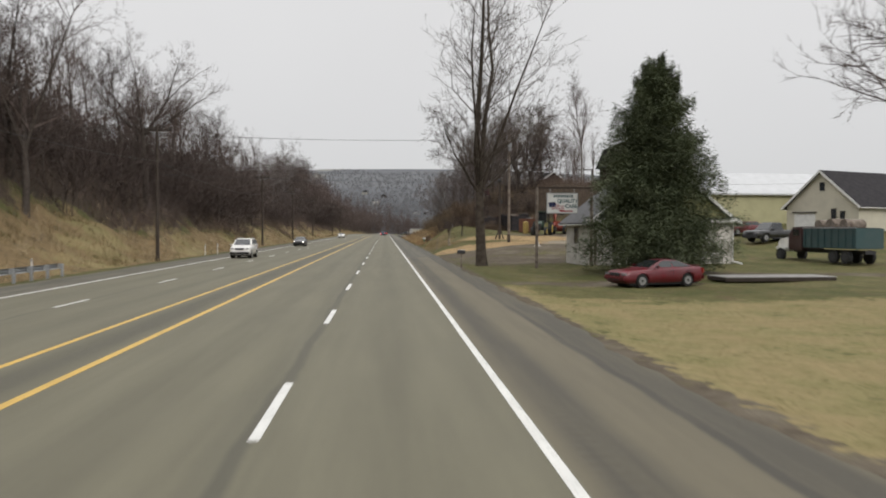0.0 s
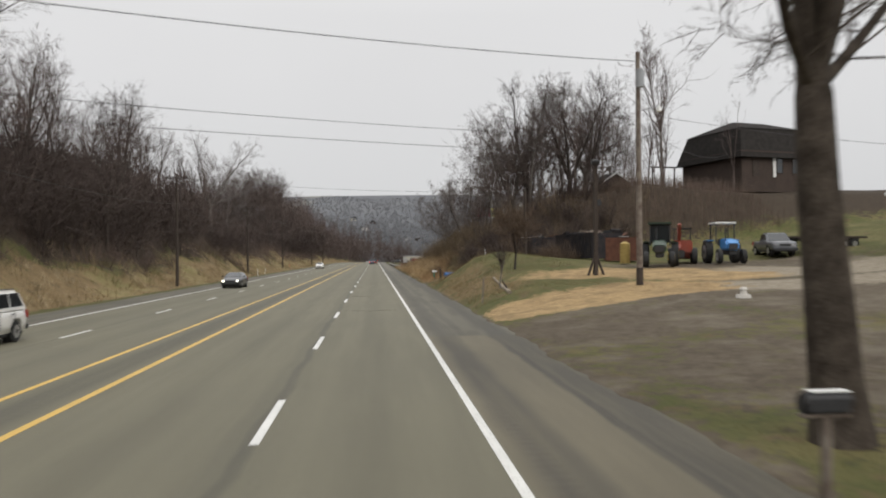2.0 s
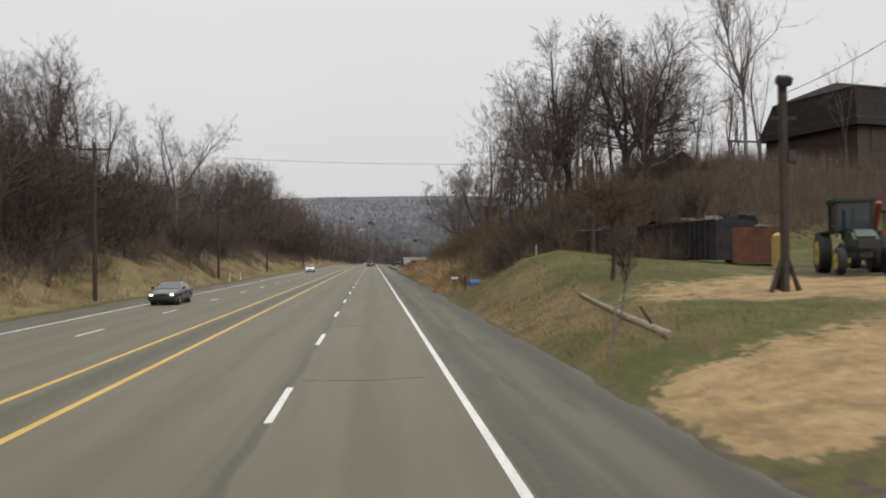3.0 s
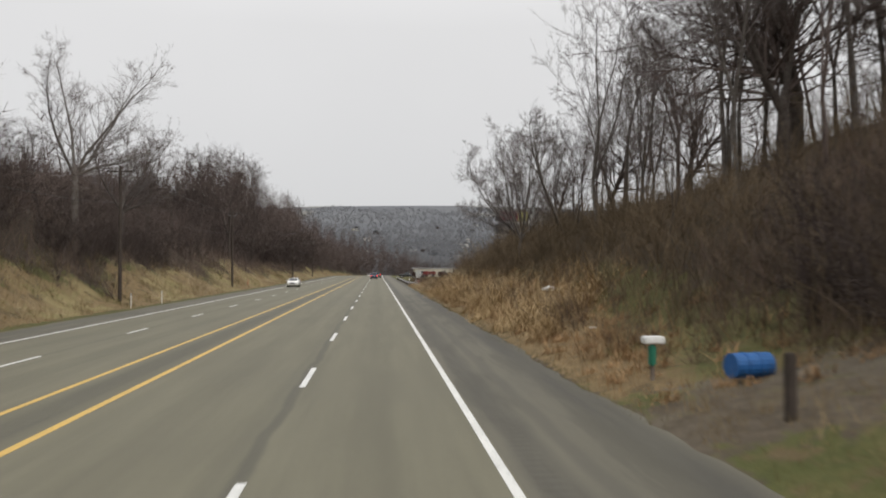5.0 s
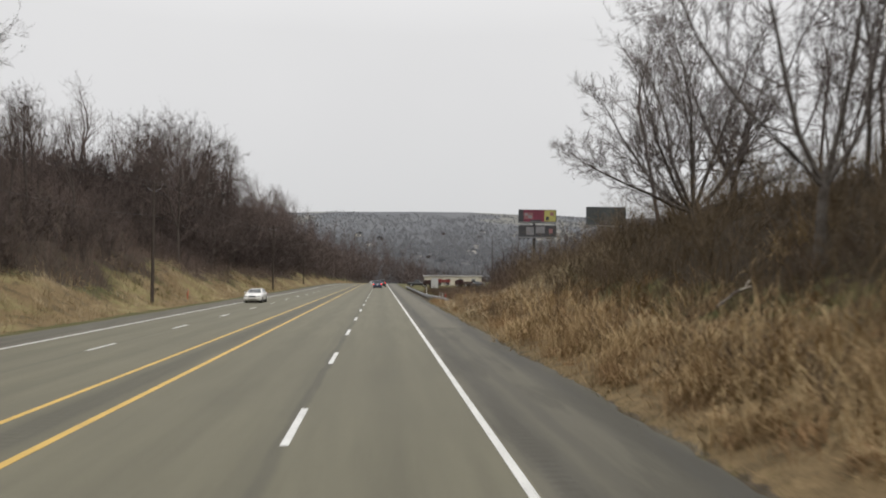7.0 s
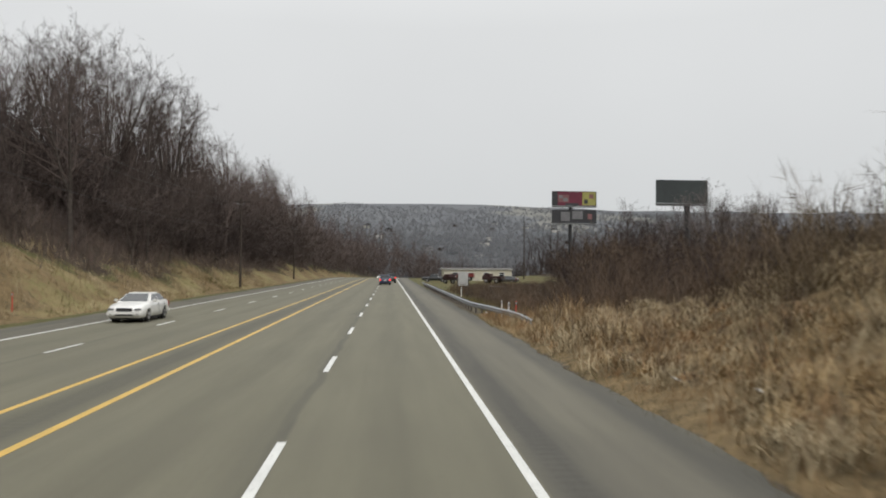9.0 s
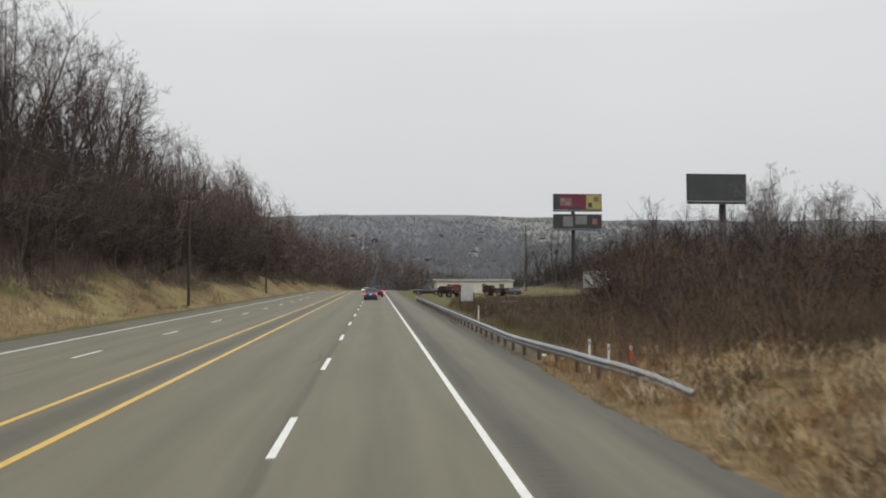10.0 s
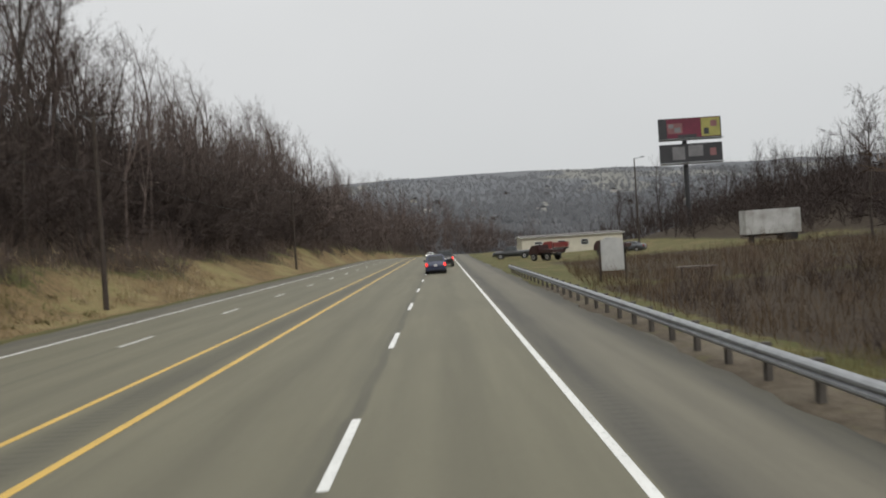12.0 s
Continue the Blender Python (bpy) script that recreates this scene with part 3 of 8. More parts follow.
def blob(x, y, cx, cy, rx, ry):
    return np.clip(1.3 - np.sqrt(((x - cx) / rx) ** 2 + ((y - cy) / ry) ** 2), 0, 1)


def plan_masks(x, y):
    xr = x - bend(y)
    d, e = -19.4 - xr, xr - 3.2
    m = {}
    dry_r = np.clip((y - 122) / 8, 0, 1) * np.clip((e + 0.6) / 0.8, 0, 1) * np.clip((6.6 + np.clip((y - 196) / 4, 0, 6) - 2.6 * np.clip((143 - y) / 8, 0, 1) - e) / 3, 0, 1) * np.clip((250 - y) / 12, 0, 1)
    dry_l = np.clip((d - 0.7) / 1.5, 0, 1) * np.clip((8.5 + fringe(y) - d) / 3, 0, 1)
    front = np.clip((38 - y + 3 * np.sin(x * 0.35) + 2 * np.sin(x * 0.11 + 1)) / 9, 0, 1) * np.clip((e + 0.4) / 0.7, 0, 1) * 0.72 * np.clip((60 - e) / 20, 0, 1)
    m["dry"] = np.maximum.reduce([dry_r * 0.9, dry_l * 0.84, np.clip((e - 0) / 3, 0, 1) * np.clip((y - 300) / 40, 0, 1) * 0.4 * np.clip((60 - e) / 20, 0, 1)])
    m["dry"] = np.maximum(m["dry"], blob(x, y, 4.9, 98, 3.6, 21) * 0.66)
    m["pale"] = front * (1 - 0.75 * np.clip((x - 4) / 2, 0, 1) * np.clip((y - 27) / 5, 0, 1))
    m["pale"] = np.maximum(m["pale"], dry_l * (0.42 + 0.2 * np.sin(y * 0.23 + x * 0.5) + 0.12 * np.sin(y * 0.71 - x * 0.9)))
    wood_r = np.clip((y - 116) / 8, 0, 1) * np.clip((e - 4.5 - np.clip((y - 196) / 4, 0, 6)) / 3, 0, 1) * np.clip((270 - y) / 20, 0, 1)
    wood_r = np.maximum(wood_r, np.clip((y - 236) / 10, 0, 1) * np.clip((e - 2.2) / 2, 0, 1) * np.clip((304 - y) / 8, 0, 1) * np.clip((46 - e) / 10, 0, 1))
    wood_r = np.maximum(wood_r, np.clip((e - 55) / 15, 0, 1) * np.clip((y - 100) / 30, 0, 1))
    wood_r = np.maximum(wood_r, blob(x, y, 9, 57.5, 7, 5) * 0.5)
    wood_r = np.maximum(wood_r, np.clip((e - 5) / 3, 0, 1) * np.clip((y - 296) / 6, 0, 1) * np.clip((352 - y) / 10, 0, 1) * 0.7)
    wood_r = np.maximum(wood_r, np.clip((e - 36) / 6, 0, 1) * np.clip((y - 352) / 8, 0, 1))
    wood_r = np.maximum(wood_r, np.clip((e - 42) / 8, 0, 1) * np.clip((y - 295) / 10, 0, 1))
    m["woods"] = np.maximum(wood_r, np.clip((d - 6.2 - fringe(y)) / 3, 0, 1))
    g = np.maximum(blob(x, y, 20, 77, 16, 11), blob(x, y, 7, 72, 6.8, 6))
    g = np.maximum(g, blob(x, y, 24, 96, 12, 9))
    g = np.maximum(g, blob(x, y, 5.5, 124, 4, 3.5))
    g = np.maximum(g, blob(x, y, 24, 44, 22, 2.0) * 0.7)
    g = np.maximum(g, blob(x, y, 9, 37.5, 8, 2.2) * 0.8)
    g = np.maximum(g, blob(x, y, 10, 62.5, 9, 7.5) * 0.85)
    m["gravel"] = np.maximum(g, np.clip((0.35 - np.abs(e)) / 0.3, 0, 1) * 0.75)
    m["gravel"] = np.maximum(m["gravel"], np.clip((1.3 - np.abs(e)) / 0.9, 0, 1) * 0.62 * np.clip((72 - y) / 6, 0, 1))
    m["gravel"] = np.maximum(m["gravel"], np.clip((y - 240) / 6, 0, 1) * np.clip((302 - y) / 6, 0, 1) * np.clip((1.35 - np.abs(e)) / 0.4, 0, 1))
    near_bed = np.clip((y - 76.6 - 0.012 * (x - 4) ** 2) / 1.2, 0, 1) * np.clip((84.5 + 0.35 * (x - 5) - y) / 3, 0, 1) * np.clip((x - 3.1) / 0.8, 0, 1) * np.clip((17 - x) / 3, 0, 1)
    m["straw"] = np.maximum.reduce([near_bed, blob(x, y, 14.5, 93.5, 8.5, 4.2), blob(x, y, 17.5, 88.5, 5.5, 5.0)])
    m["chips"] = np.maximum(blob(x, y, 27, 90, 15, 7), blob(x, y, 19, 80, 9, 4) * 0.8)
    # far: haze-tinted ground; wooded: shade-dark ground that fades up the hill
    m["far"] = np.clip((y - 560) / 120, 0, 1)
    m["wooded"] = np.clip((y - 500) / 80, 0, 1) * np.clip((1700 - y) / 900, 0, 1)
    return m


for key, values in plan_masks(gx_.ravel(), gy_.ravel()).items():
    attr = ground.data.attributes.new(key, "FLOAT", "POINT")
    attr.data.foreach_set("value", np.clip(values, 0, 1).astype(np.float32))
ground.data.polygons.foreach_set("use_smooth", [True] * len(ground.data.polygons))


def strip(name, x0, x1, y0, y1, dz, material, label, category, fray=0.0):
    """A band of the road from x0 to x1, following its bend and fall."""
    ys = np.concatenate([np.arange(y0, min(y1, 400), 20 if y1 - y0 > 60 else 50), np.arange(max(y0, 400), y1, 5)]) if y1 - y0 > 30 else np.array([y0])
    if fray:
        ys = np.arange(y0, y1, 0.7)
    ys = np.append(ys, y1)
    fr = random.Random(3)
    vs, fs, edge0, edge1 = [], [], x0, x1
    for i, y in enumerate(ys):
        b, z = float(bend(y)), float(far_drop(y)) + dz
        w = fray * (math.sin(y * 0.37) + 0.6 * math.sin(y * 1.1 + 1) + fr.uniform(-0.25, 0.25) + 0.5 * math.sin(y * 3.1 + 2))
        x0, x1 = (edge0, edge1 + w) if fray > 0 else (edge0 + w, edge1)
        vs += [(x0 + b, y, z), (x1 + b, y, z), (x1 + b, y, z - 0.12), (x0 + b, y, z - 0.12)] if dz < 0.003 else [(x0 + b, y, z), (x1 + b, y, z), (x1 + b, y, z - 0.004), (x0 + b, y, z - 0.004)]
        if i:
            k, p = 4 * i, 4 * i - 4
            fs += [(p, p + 1, k + 1, k), (p + 1, p + 2, k + 2, k + 1), (p + 3, p, k, k + 3)]
    return tagged(mesh_object(name, vs, fs, material), label, category, kind="structure")


strip("road", -16.75, 0.12, -160, 700, 0.0, M_ROAD, "worn grey asphalt four-lane highway", "road")
strip("road_shoulder", 0.12, 3.25, -160, 72, -0.002, M_SHOULDER3, "smooth grey asphalt shoulder with a dark gravel margin", "road", 0.12)
strip("road_shoulder", 0.12, 3.25, 72, 196, -0.002, M_SHOULDER, "dark stained asphalt shoulder with rumble grooves", "road", 0.12)
strip("road_shoulder", 0.12, 3.25, 196, 700, -0.002, M_SHOULDER2, "paler brown-grey asphalt shoulder with a dark inner band", "road", 0.12)
strip("road_shoulder", -19.35, -16.75, -160, 700, -0.002, M_SHOULDER, "dark asphalt shoulder beside the far lane", "road", -0.07)
strip("edge_line", -0.075, 0.075, -160, 600, 0.005, M_WHITE_LINE, "worn solid white edge line on asphalt", "road marking")
strip("edge_line", -16.72, -16.56, -160, 600, 0.005, M_WHITE_LINE, "worn solid white edge line on asphalt", "road marking")
strip("centre_line", -7.84, -7.66, -160, 600, 0.005, M_YELLOW_LINE, "solid yellow line beside the grooved median", "road marking")
strip("centre_line", -9.49, -9.33, -160, 600, 0.005, M_YELLOW_LINE, "solid yellow line beside the grooved median", "road marking")
for lane_x, phase in ((-3.66, -4.43), (-13.15, 0.31)):
    for k in range(-3, 46):
        y0 = phase + 12.192 * k
        wid = 0.075 if lane_x > -10 else 0.065
        strip("lane_dash", lane_x - wid, lane_x + wid, y0, y0 + (3.7 if lane_x > -10 else 3.1), 0.005, M_WHITE_LINE, "worn white broken lane line on asphalt", "road marking")["group"] = "lane dashes"


def crack(points, label):
    """A thin sealed crack that wanders across the asphalt."""
    cr = random.Random(round(points[0][1]))
    pts = []
    for (xa, ya), (xb, yb) in zip(points, points[1:]):
        for k in range(8):
            t = k / 8
            pts.append((xa + (xb - xa) * t + cr.gauss(0, 0.02), ya + (yb - ya) * t + cr.gauss(0, 0.035)))
    vs, fs = [], []
    for i, (x, y) in enumerate(pts):
        w = 0.006 + 0.02 * cr.random() ** 2
        vs += [(x - w, y - w, 0.006), (x + w, y + w, 0.006), (x + w, y + w, 0.001), (x - w, y - w, 0.001)]
        if i:
            k, p = 4 * i, 4 * i - 4
            fs += [(p, p + 1, k + 1, k), (p + 1, p + 2, k + 2, k + 1), (p + 3, p, k, k + 3)]
    tagged(mesh_object("crack_seal", vs, fs, M_TAR), label, "road crack", kind="structure")


for pts in (((-3.5, 85.6), (-1.9, 85.3), (-0.4, 85.7)), ((-3.4, 100.2), (-2.0, 99.9)), ((-4.1, 244.6), (-3.95, 242.6), (-4.4, 240.8))):
    crack(pts, "thin dark sealed crack across the asphalt")

# ---- things along the road ----
def quad_bm(a, b, c, d, t=0.012):
    """A thin pane through four corners (anticlockwise from outside), standing t proud."""
    a, b, c, d = (Vector(p) for p in (a, b, c, d))
    n = (b - a).cross(d - a).normalized() * t
    bm = bmesh.new()
    lo = [bm.verts.new(p - n * 0.3) for p in (a, b, c, d)]
    hi = [bm.verts.new(p + n) for p in (a, b, c, d)]
    bm.faces.new(hi)
    bm.faces.new(lo[::-1])
    for i in range(4):
        j = (i + 1) % 4
        bm.faces.new((lo[i], lo[j], hi[j], hi[i]))
    return bm


def lerp4(q, u0, u1, v0, v1):
    """A smaller quad within the quad q (corners bl, br, tr, tl)."""
    bl, br, tr, tl = (Vector(p) for p in q)
    f = lambda u, v: bl.lerp(br, u).lerp(tl.lerp(tr, u), v)
    return f(u0, v0), f(u1, v0), f(u1, v1), f(u0, v1)


def lettering(text, size, parent, m, material):
    cu = bpy.data.curves.new("lettering", "FONT")
    cu.offset = 0.012
    cu.body, cu.size, cu.extrude, cu.align_x, cu.align_y = text, size, 0.004, "CENTER", "CENTER"
    tmp = new("lettering_curve", cu)
    me = bpy.data.meshes.new_from_object(tmp)
    bpy.data.objects.remove(tmp)
    me.materials.clear()
    me.materials.append(material)
    ob = new("lettering", me)
    ob.parent, ob.matrix_basis = parent, m
    return ob


def add_wheel(parent, x, y, r, w, side, rim_mat=None):
    bm = bmesh.new()
    g = add_tube(bm, (x - w / 2, y, r), (x + w / 2, y, r), r, n=24)
    bmesh.ops.bevel(bm, geom=[e for e in bm.edges if abs(e.verts[0].co.x - e.verts[1].co.x) < 1e-5], offset=min(0.04, r * 0.1), segments=2, affect="EDGES")
    wheel = part("wheel", bm, M_RUBBER, parent, "black rubber tyre")
    bm = bmesh.new()
    o = x + side * (w / 2 + 0.005)
    add_tube(bm, (x, y, r), (o, y, r), r * 0.64, r * 0.6, n=20)
    part("rim", bm, rim_mat or M_RIM, wheel, "round metal rim")
    part("hub_cap", tube_bm((o - side * 0.01, y, r), (o + side * 0.012, y, r), r * 0.2, n=12), M_BLACKPL, wheel, "dark hub")
    return wheel


def car_shell(outline, W, L, wheel_r, axles):
    """A body lofted along y: rounded shoulders, a tucked-in sill, tapered ends and open wheel arches."""
    k0 = max(range(len(outline)), key=lambda i: outline[i][0] - 0.01 * outline[i][1])
    top, low = outline[1:k0 + 1], outline[k0:] + outline[:2]
    ty, tz_ = zip(*sorted(top))
    ly, lz = zip(*sorted(low))
    ya, yb = min(p[0] for p in outline), max(p[0] for p in outline)
    R = wheel_r * 1.16
    ys = set(np.round(np.linspace(ya, yb, 34), 3)) | {round(y, 3) for y in ty if ya < y < yb}
    for a in axles:
        ys |= {round(a + R * math.cos(t), 3) for t in np.linspace(0, math.pi, 13)} | {round(a - R - 0.004, 3), round(a + R + 0.004, 3)}
    bm, rows = bmesh.new(), []
    for y in sorted(v for v in ys if ya <= v <= yb):
        zt, zb = float(np.interp(y, ty, tz_)), float(np.interp(y, ly, lz))
        if zt < zb + 0.06:
            zt = zb + 0.06
        end = max(0, (abs(y) - 0.34 * L) / (0.16 * L))
        w = W / 2 * (1 - 0.12 * end ** 2.2)
        cut = zb
        for a in axles:
            if abs(y - a) < R:
                cut = max(cut, min(wheel_r + math.sqrt(R * R - (y - a) ** 2), zt - 0.07))
        hgt = zt - zb
        sect = [(0.0, zb), (w * 0.8, zb), (w * 0.96, zb + 0.05 * hgt), (w, zb + 0.42 * hgt), (w * 0.985, zb + 0.68 * hgt), (w * 0.955, zb + 0.86 * hgt), (w * 0.88, zt - 0.012), (w * 0.5, zt + 0.012), (0.0, zt + 0.018)]
        sect = [(x, max(z, cut)) if i > 1 else (x, z if i == 0 else max(z, cut)) for i, (x, z) in enumerate(sect)]
        rows.append([bm.verts.new((x, y, z)) for x, z in sect] + [bm.verts.new((-x, y, z)) for x, z in sect[-2:0:-1]])
    n = len(rows[0])
    for a, b in zip(rows, rows[1:]):
        for i in range(n):
            bm.faces.new((a[i], a[(i + 1) % n], b[(i + 1) % n], b[i]))
    bm.faces.new(rows[0][::-1])
    bm.faces.new(rows[-1])
    bmesh.ops.remove_doubles(bm, verts=bm.verts, dist=0.0005)
    bmesh.ops.recalc_face_normals(bm, faces=bm.faces)
    return bm


def vehicle(name, m, label, category, paint, L, W, outline, cabin, wheel_r, axles, lamps="off", tails="off", plate=True, group="", ground_clear=0.2, grille=True, rack=False):
    """A road vehicle, front towards +y. outline: (y, z) of the body's side below the windows; cabin: rows of
    (belt y0, belt y1, roof y0, roof y1, belt z, roof z, belt half width, roof half width), rear first."""
    car = thing(name, m, label, category, group)
    part("body", car_shell(outline, W, L, wheel_r, axles), paint, car, smooth=True)
    part("underbody", box_bm((0, 0, ground_clear + 0.02), (W * 0.86, L * 0.86, 0.14)), M_BLACKPL, car, "dark underbody")
    y0, y1, r0, r1, zb, zr, wb, wr = cabin
    zb -= 0.03
    corners = [(-wb, y0, zb), (wb, y0, zb), (wb, y1, zb), (-wb, y1, zb), (-wr, r0, zr), (wr, r0, zr), (wr, r1, zr), (-wr, r1, zr)]
    bm = bmesh.new()
    v = [bm.verts.new(c) for c in corners]
    for f in ((3, 2, 1, 0), (4, 5, 6, 7), (0, 1, 5, 4), (1, 2, 6, 5), (2, 3, 7, 6), (3, 0, 4, 7)):
        bm.faces.new([v[i] for i in f])
    bmesh.ops.bevel(bm, geom=[e for e in bm.edges if min(w.co.z for w in e.verts) > zb + 0.1 or abs(e.verts[0].co.z - e.verts[1].co.z) > 0.1], offset=0.1, segments=3, affect="EDGES")
    part("cabin", bm, paint, car)
    c = [Vector(p) for p in corners]
    part("rear_window", quad_bm(*lerp4((c[0], c[1], c[5], c[4]), 0.1, 0.9, 0.18, 0.86)), M_CARGLASS, car, "dark rear window")
    part("windscreen", quad_bm(*lerp4((c[2], c[3], c[7], c[6]), 0.08, 0.92, 0.12, 0.9)), M_CARGLASS, car, "dark raked windscreen")
    n_side = 3 if (r1 - r0) > 1.9 else 2
    for q, s in (((c[1], c[2], c[6], c[5]), 1), ((c[3], c[0], c[4], c[7]), -1)):
        for k in range(n_side):
            part("side_window", quad_bm(*lerp4(q, 0.06 + 0.88 * k / n_side + 0.015, 0.06 + 0.88 * (k + 1) / n_side - 0.015, 0.16, 0.86)), M_CARGLASS, car, "dark side window")
    for ay in axles:
        for s in (-1, 1):
            x = s * (W / 2 - 0.1)
            bm = bmesh.new()
            add_tube(bm, (s * (W / 2 - 0.34), ay, wheel_r), (s * (W / 2 - 0.2), ay, wheel_r), wheel_r * 1.15, n=24)
            part("wheel_arch", bm, M_BLACKPL, car, "black wheel arch")
            add_wheel(car, x - s * 0.025, ay, wheel_r, 0.22, s)
    yf, yr = max(p[0] for p in outline), min(p[0] for p in outline)
    zh = [z for y, z in outline if y > yf - 0.35]
    zt = [z for y, z in outline if y < yr + 0.3]
    hz, tz = (min(zh) * 0.25 + max(zh) * 0.75), (min(zt) * 0.25 + max(zt) * 0.75)
    head = {"on": M_HEAD, "off": M_HEADOFF}[lamps]
    tail = {"on": M_TAIL, "off": M_TAILOFF}[tails]
    for s in (-1, 1):
        part("headlight", box_bm((s * (W / 2 - 0.27), yf - 0.07, hz), (0.2 if lamps == "on" else 0.32, 0.2, 0.1), 0.03), head, car, "headlight")
        part("tail_light", box_bm((s * (W / 2 - 0.16), yr + 0.06, tz), (0.2, 0.18, 0.28), 0.03), tail, car, "red tail light")
        mb = bmesh.new()
        add_box(mb, (s * (wb + 0.14), y1 - 0.45, zb + 0.1), (0.2, 0.1, 0.14), 0.03)
        part("door_mirror", mb, paint, car, "door mirror")
        for k in range(2):
            yy = y1 - 0.55 - 1.05 * k
            part("door_handle", box_bm((s * (W / 2 + 0.012), yy - 0.75, zb - 0.12), (0.03, 0.18, 0.03)), M_BLACKPL, car)
            part("door_seam", box_bm((s * (W / 2 + 0.002), yy - 0.9, (zb + 0.45) / 2), (0.008, 0.014, zb - 0.5)), M_BLACKPL, car, "door gap")
    for yy, nm in ((yf, "front_bumper"), (yr, "rear_bumper")):
        part(nm, box_bm((0, yy + (0.02 if yy > 0 else -0.02), 0.47), (W * 0.92, 0.12, 0.2), 0.04), M_BLACKPL if ground_clear > 0.25 else paint, car)
    if grille:
        part("air_intake", box_bm((0, yf + 0.03, 0.42), (W * 0.5, 0.12, 0.1), 0.03), M_BLACKPL, car, "dark lower air intake")
        for s in (-1, 1):
            part("fog_lamp_recess", box_bm((s * W * 0.36, yf + 0.02, 0.45), (0.2, 0.12, 0.09), 0.03), M_BLACKPL, car)
        part("grille", box_bm((0, yf - 0.0, hz - 0.02), (W * 0.42, 0.09, 0.17), 0.02), M_BLACKPL, car, "dark grille")
    if plate:
        part("number_plate", box_bm((0, yr - 0.03, tz - 0.08), (0.3, 0.03, 0.15), 0.005), M_WHITEP, car, "pale number plate")
    if rack:
        for s in (-1, 1):
            part("roof_rail", tube_bm((s * wr * 0.85, r0 + 0.2, zr + 0.05), (s * wr * 0.85, r1 - 0.2, zr + 0.05), 0.02, n=8), M_BLACKPL, car, "roof rail")
    return car


P_WHITE, P_BLACK, P_BLUE, P_RED = paint_mat("white_car_paint", (0.72, 0.71, 0.68)), paint_mat("black_car_paint", (0.018, 0.019, 0.021)), paint_mat("navy_car_paint", (0.014, 0.022, 0.065)), paint_mat("dark_red_car_paint", (0.12, 0.003, 0.01), 0.15)
P_GREY = paint_mat("grey_car_paint", (0.06, 0.065, 0.075))
SUV = [(-2.35, 0.45), (-2.42, 0.7), (-2.38, 1.12), (1.05, 1.14), (2.1, 1.06), (2.36, 0.95), (2.42, 0.6), (2.35, 0.32), (-2.3, 0.32)]
SEDAN = [(-2.36, 0.34), (-2.43, 0.6), (-2.38, 0.98), (-1.85, 1.05), (0.9, 1.0), (1.7, 0.93), (2.15, 0.83), (2.37, 0.7), (2.43, 0.5), (2.36, 0.24), (-2.3, 0.24)]
COUPE = [(-2.38, 0.42), (-2.42, 0.8), (-2.34, 1.0), (-1.4, 0.99), (0.75, 0.94), (2.15, 0.82), (2.38, 0.7), (2.42, 0.4), (2.3, 0.22), (-2.3, 0.22)]
VAN = [(-2.5, 0.42), (-2.55, 0.7), (-2.5, 1.08), (1.3, 1.1), (2.2, 0.98), (2.5, 0.85), (2.55, 0.5), (2.45, 0.28), (-2.45, 0.28)]
TRUCK = [(-2.85, 0.55), (-2.88, 0.75), (-2.88, 1.2), (-0.75, 1.2), (-0.75, 1.14), (1.1, 1.14), (2.5, 1.12), (2.85, 1.0), (2.88, 0.55), (2.8, 0.45), (-2.8, 0.45)]

vehicle("suv", pose(-15.1, 71.0, 0, 0, 0, 180), "white sport utility car with roof rails in the far lane", "car", P_WHITE, 4.8, 1.9, SUV, (-2.3, 1.25, -2.05, 0.35, 1.14, 1.78, 0.9, 0.72), 0.38, (-1.4, 1.45), "off", rack=True, ground_clear=0.28)
vehicle("sedan", pose(-15.2, 120.0, 0, 0, 0, 180), "black sedan with lit headlights in the far lane", "car", P_BLACK, 4.85, 1.84, SEDAN, (-1.9, 1.15, -1.2, 0.2, 1.0, 1.45, 0.86, 0.62), 0.33, (-1.4, 1.4), "on")
vehicle("sedan", pose(-15.2, 235.8, 0, 0, 0, 180), "white sedan in the far lane of the highway", "car", P_WHITE, 4.85, 1.85, SEDAN, (-1.9, 1.15, -1.2, 0.2, 1.0, 1.46, 0.86, 0.62), 0.33, (-1.4, 1.4), "off")
vehicle("minivan", pose(-2.7, 328.0, 0), "dark blue minivan driving away in the lane", "van", P_BLUE, 5.1, 2.0, VAN, (-2.45, 1.6, -2.2, 0.6, 1.08, 1.76, 0.95, 0.76), 0.34, (-1.5, 1.5), tails="on")
pick = vehicle("pickup_truck", pose(-1.7, 347.0, 0), "black pickup truck with an open bed driving away", "truck", P_BLACK, 5.8, 2.03, TRUCK, (-0.75, 1.35, -0.6, 0.55, 1.14, 1.9, 0.95, 0.78), 0.4, (-1.75, 1.75), tails="on", ground_clear=0.36)
part("bed_lining", box_bm((0, -1.85, 1.19), (1.6, 1.9, 0.06)), M_BLACKPL, pick, "dark inside of the bed")
coupe = vehicle("coupe", pose(11.8, 36.3, at(11.8, 36.3), 0, 0, 108), "dark red two-door sports coupe parked on grass", "car", P_RED, 4.85, 1.88, COUPE, (-2.1, 1.0, -0.85, -0.05, 0.97, 1.37, 0.84, 0.56), 0.34, (-1.38, 1.42), "off")
part("spoiler", box_bm((0, -2.25, 1.06), (1.4, 0.22, 0.03), 0.01), P_RED, coupe, "low rear spoiler")


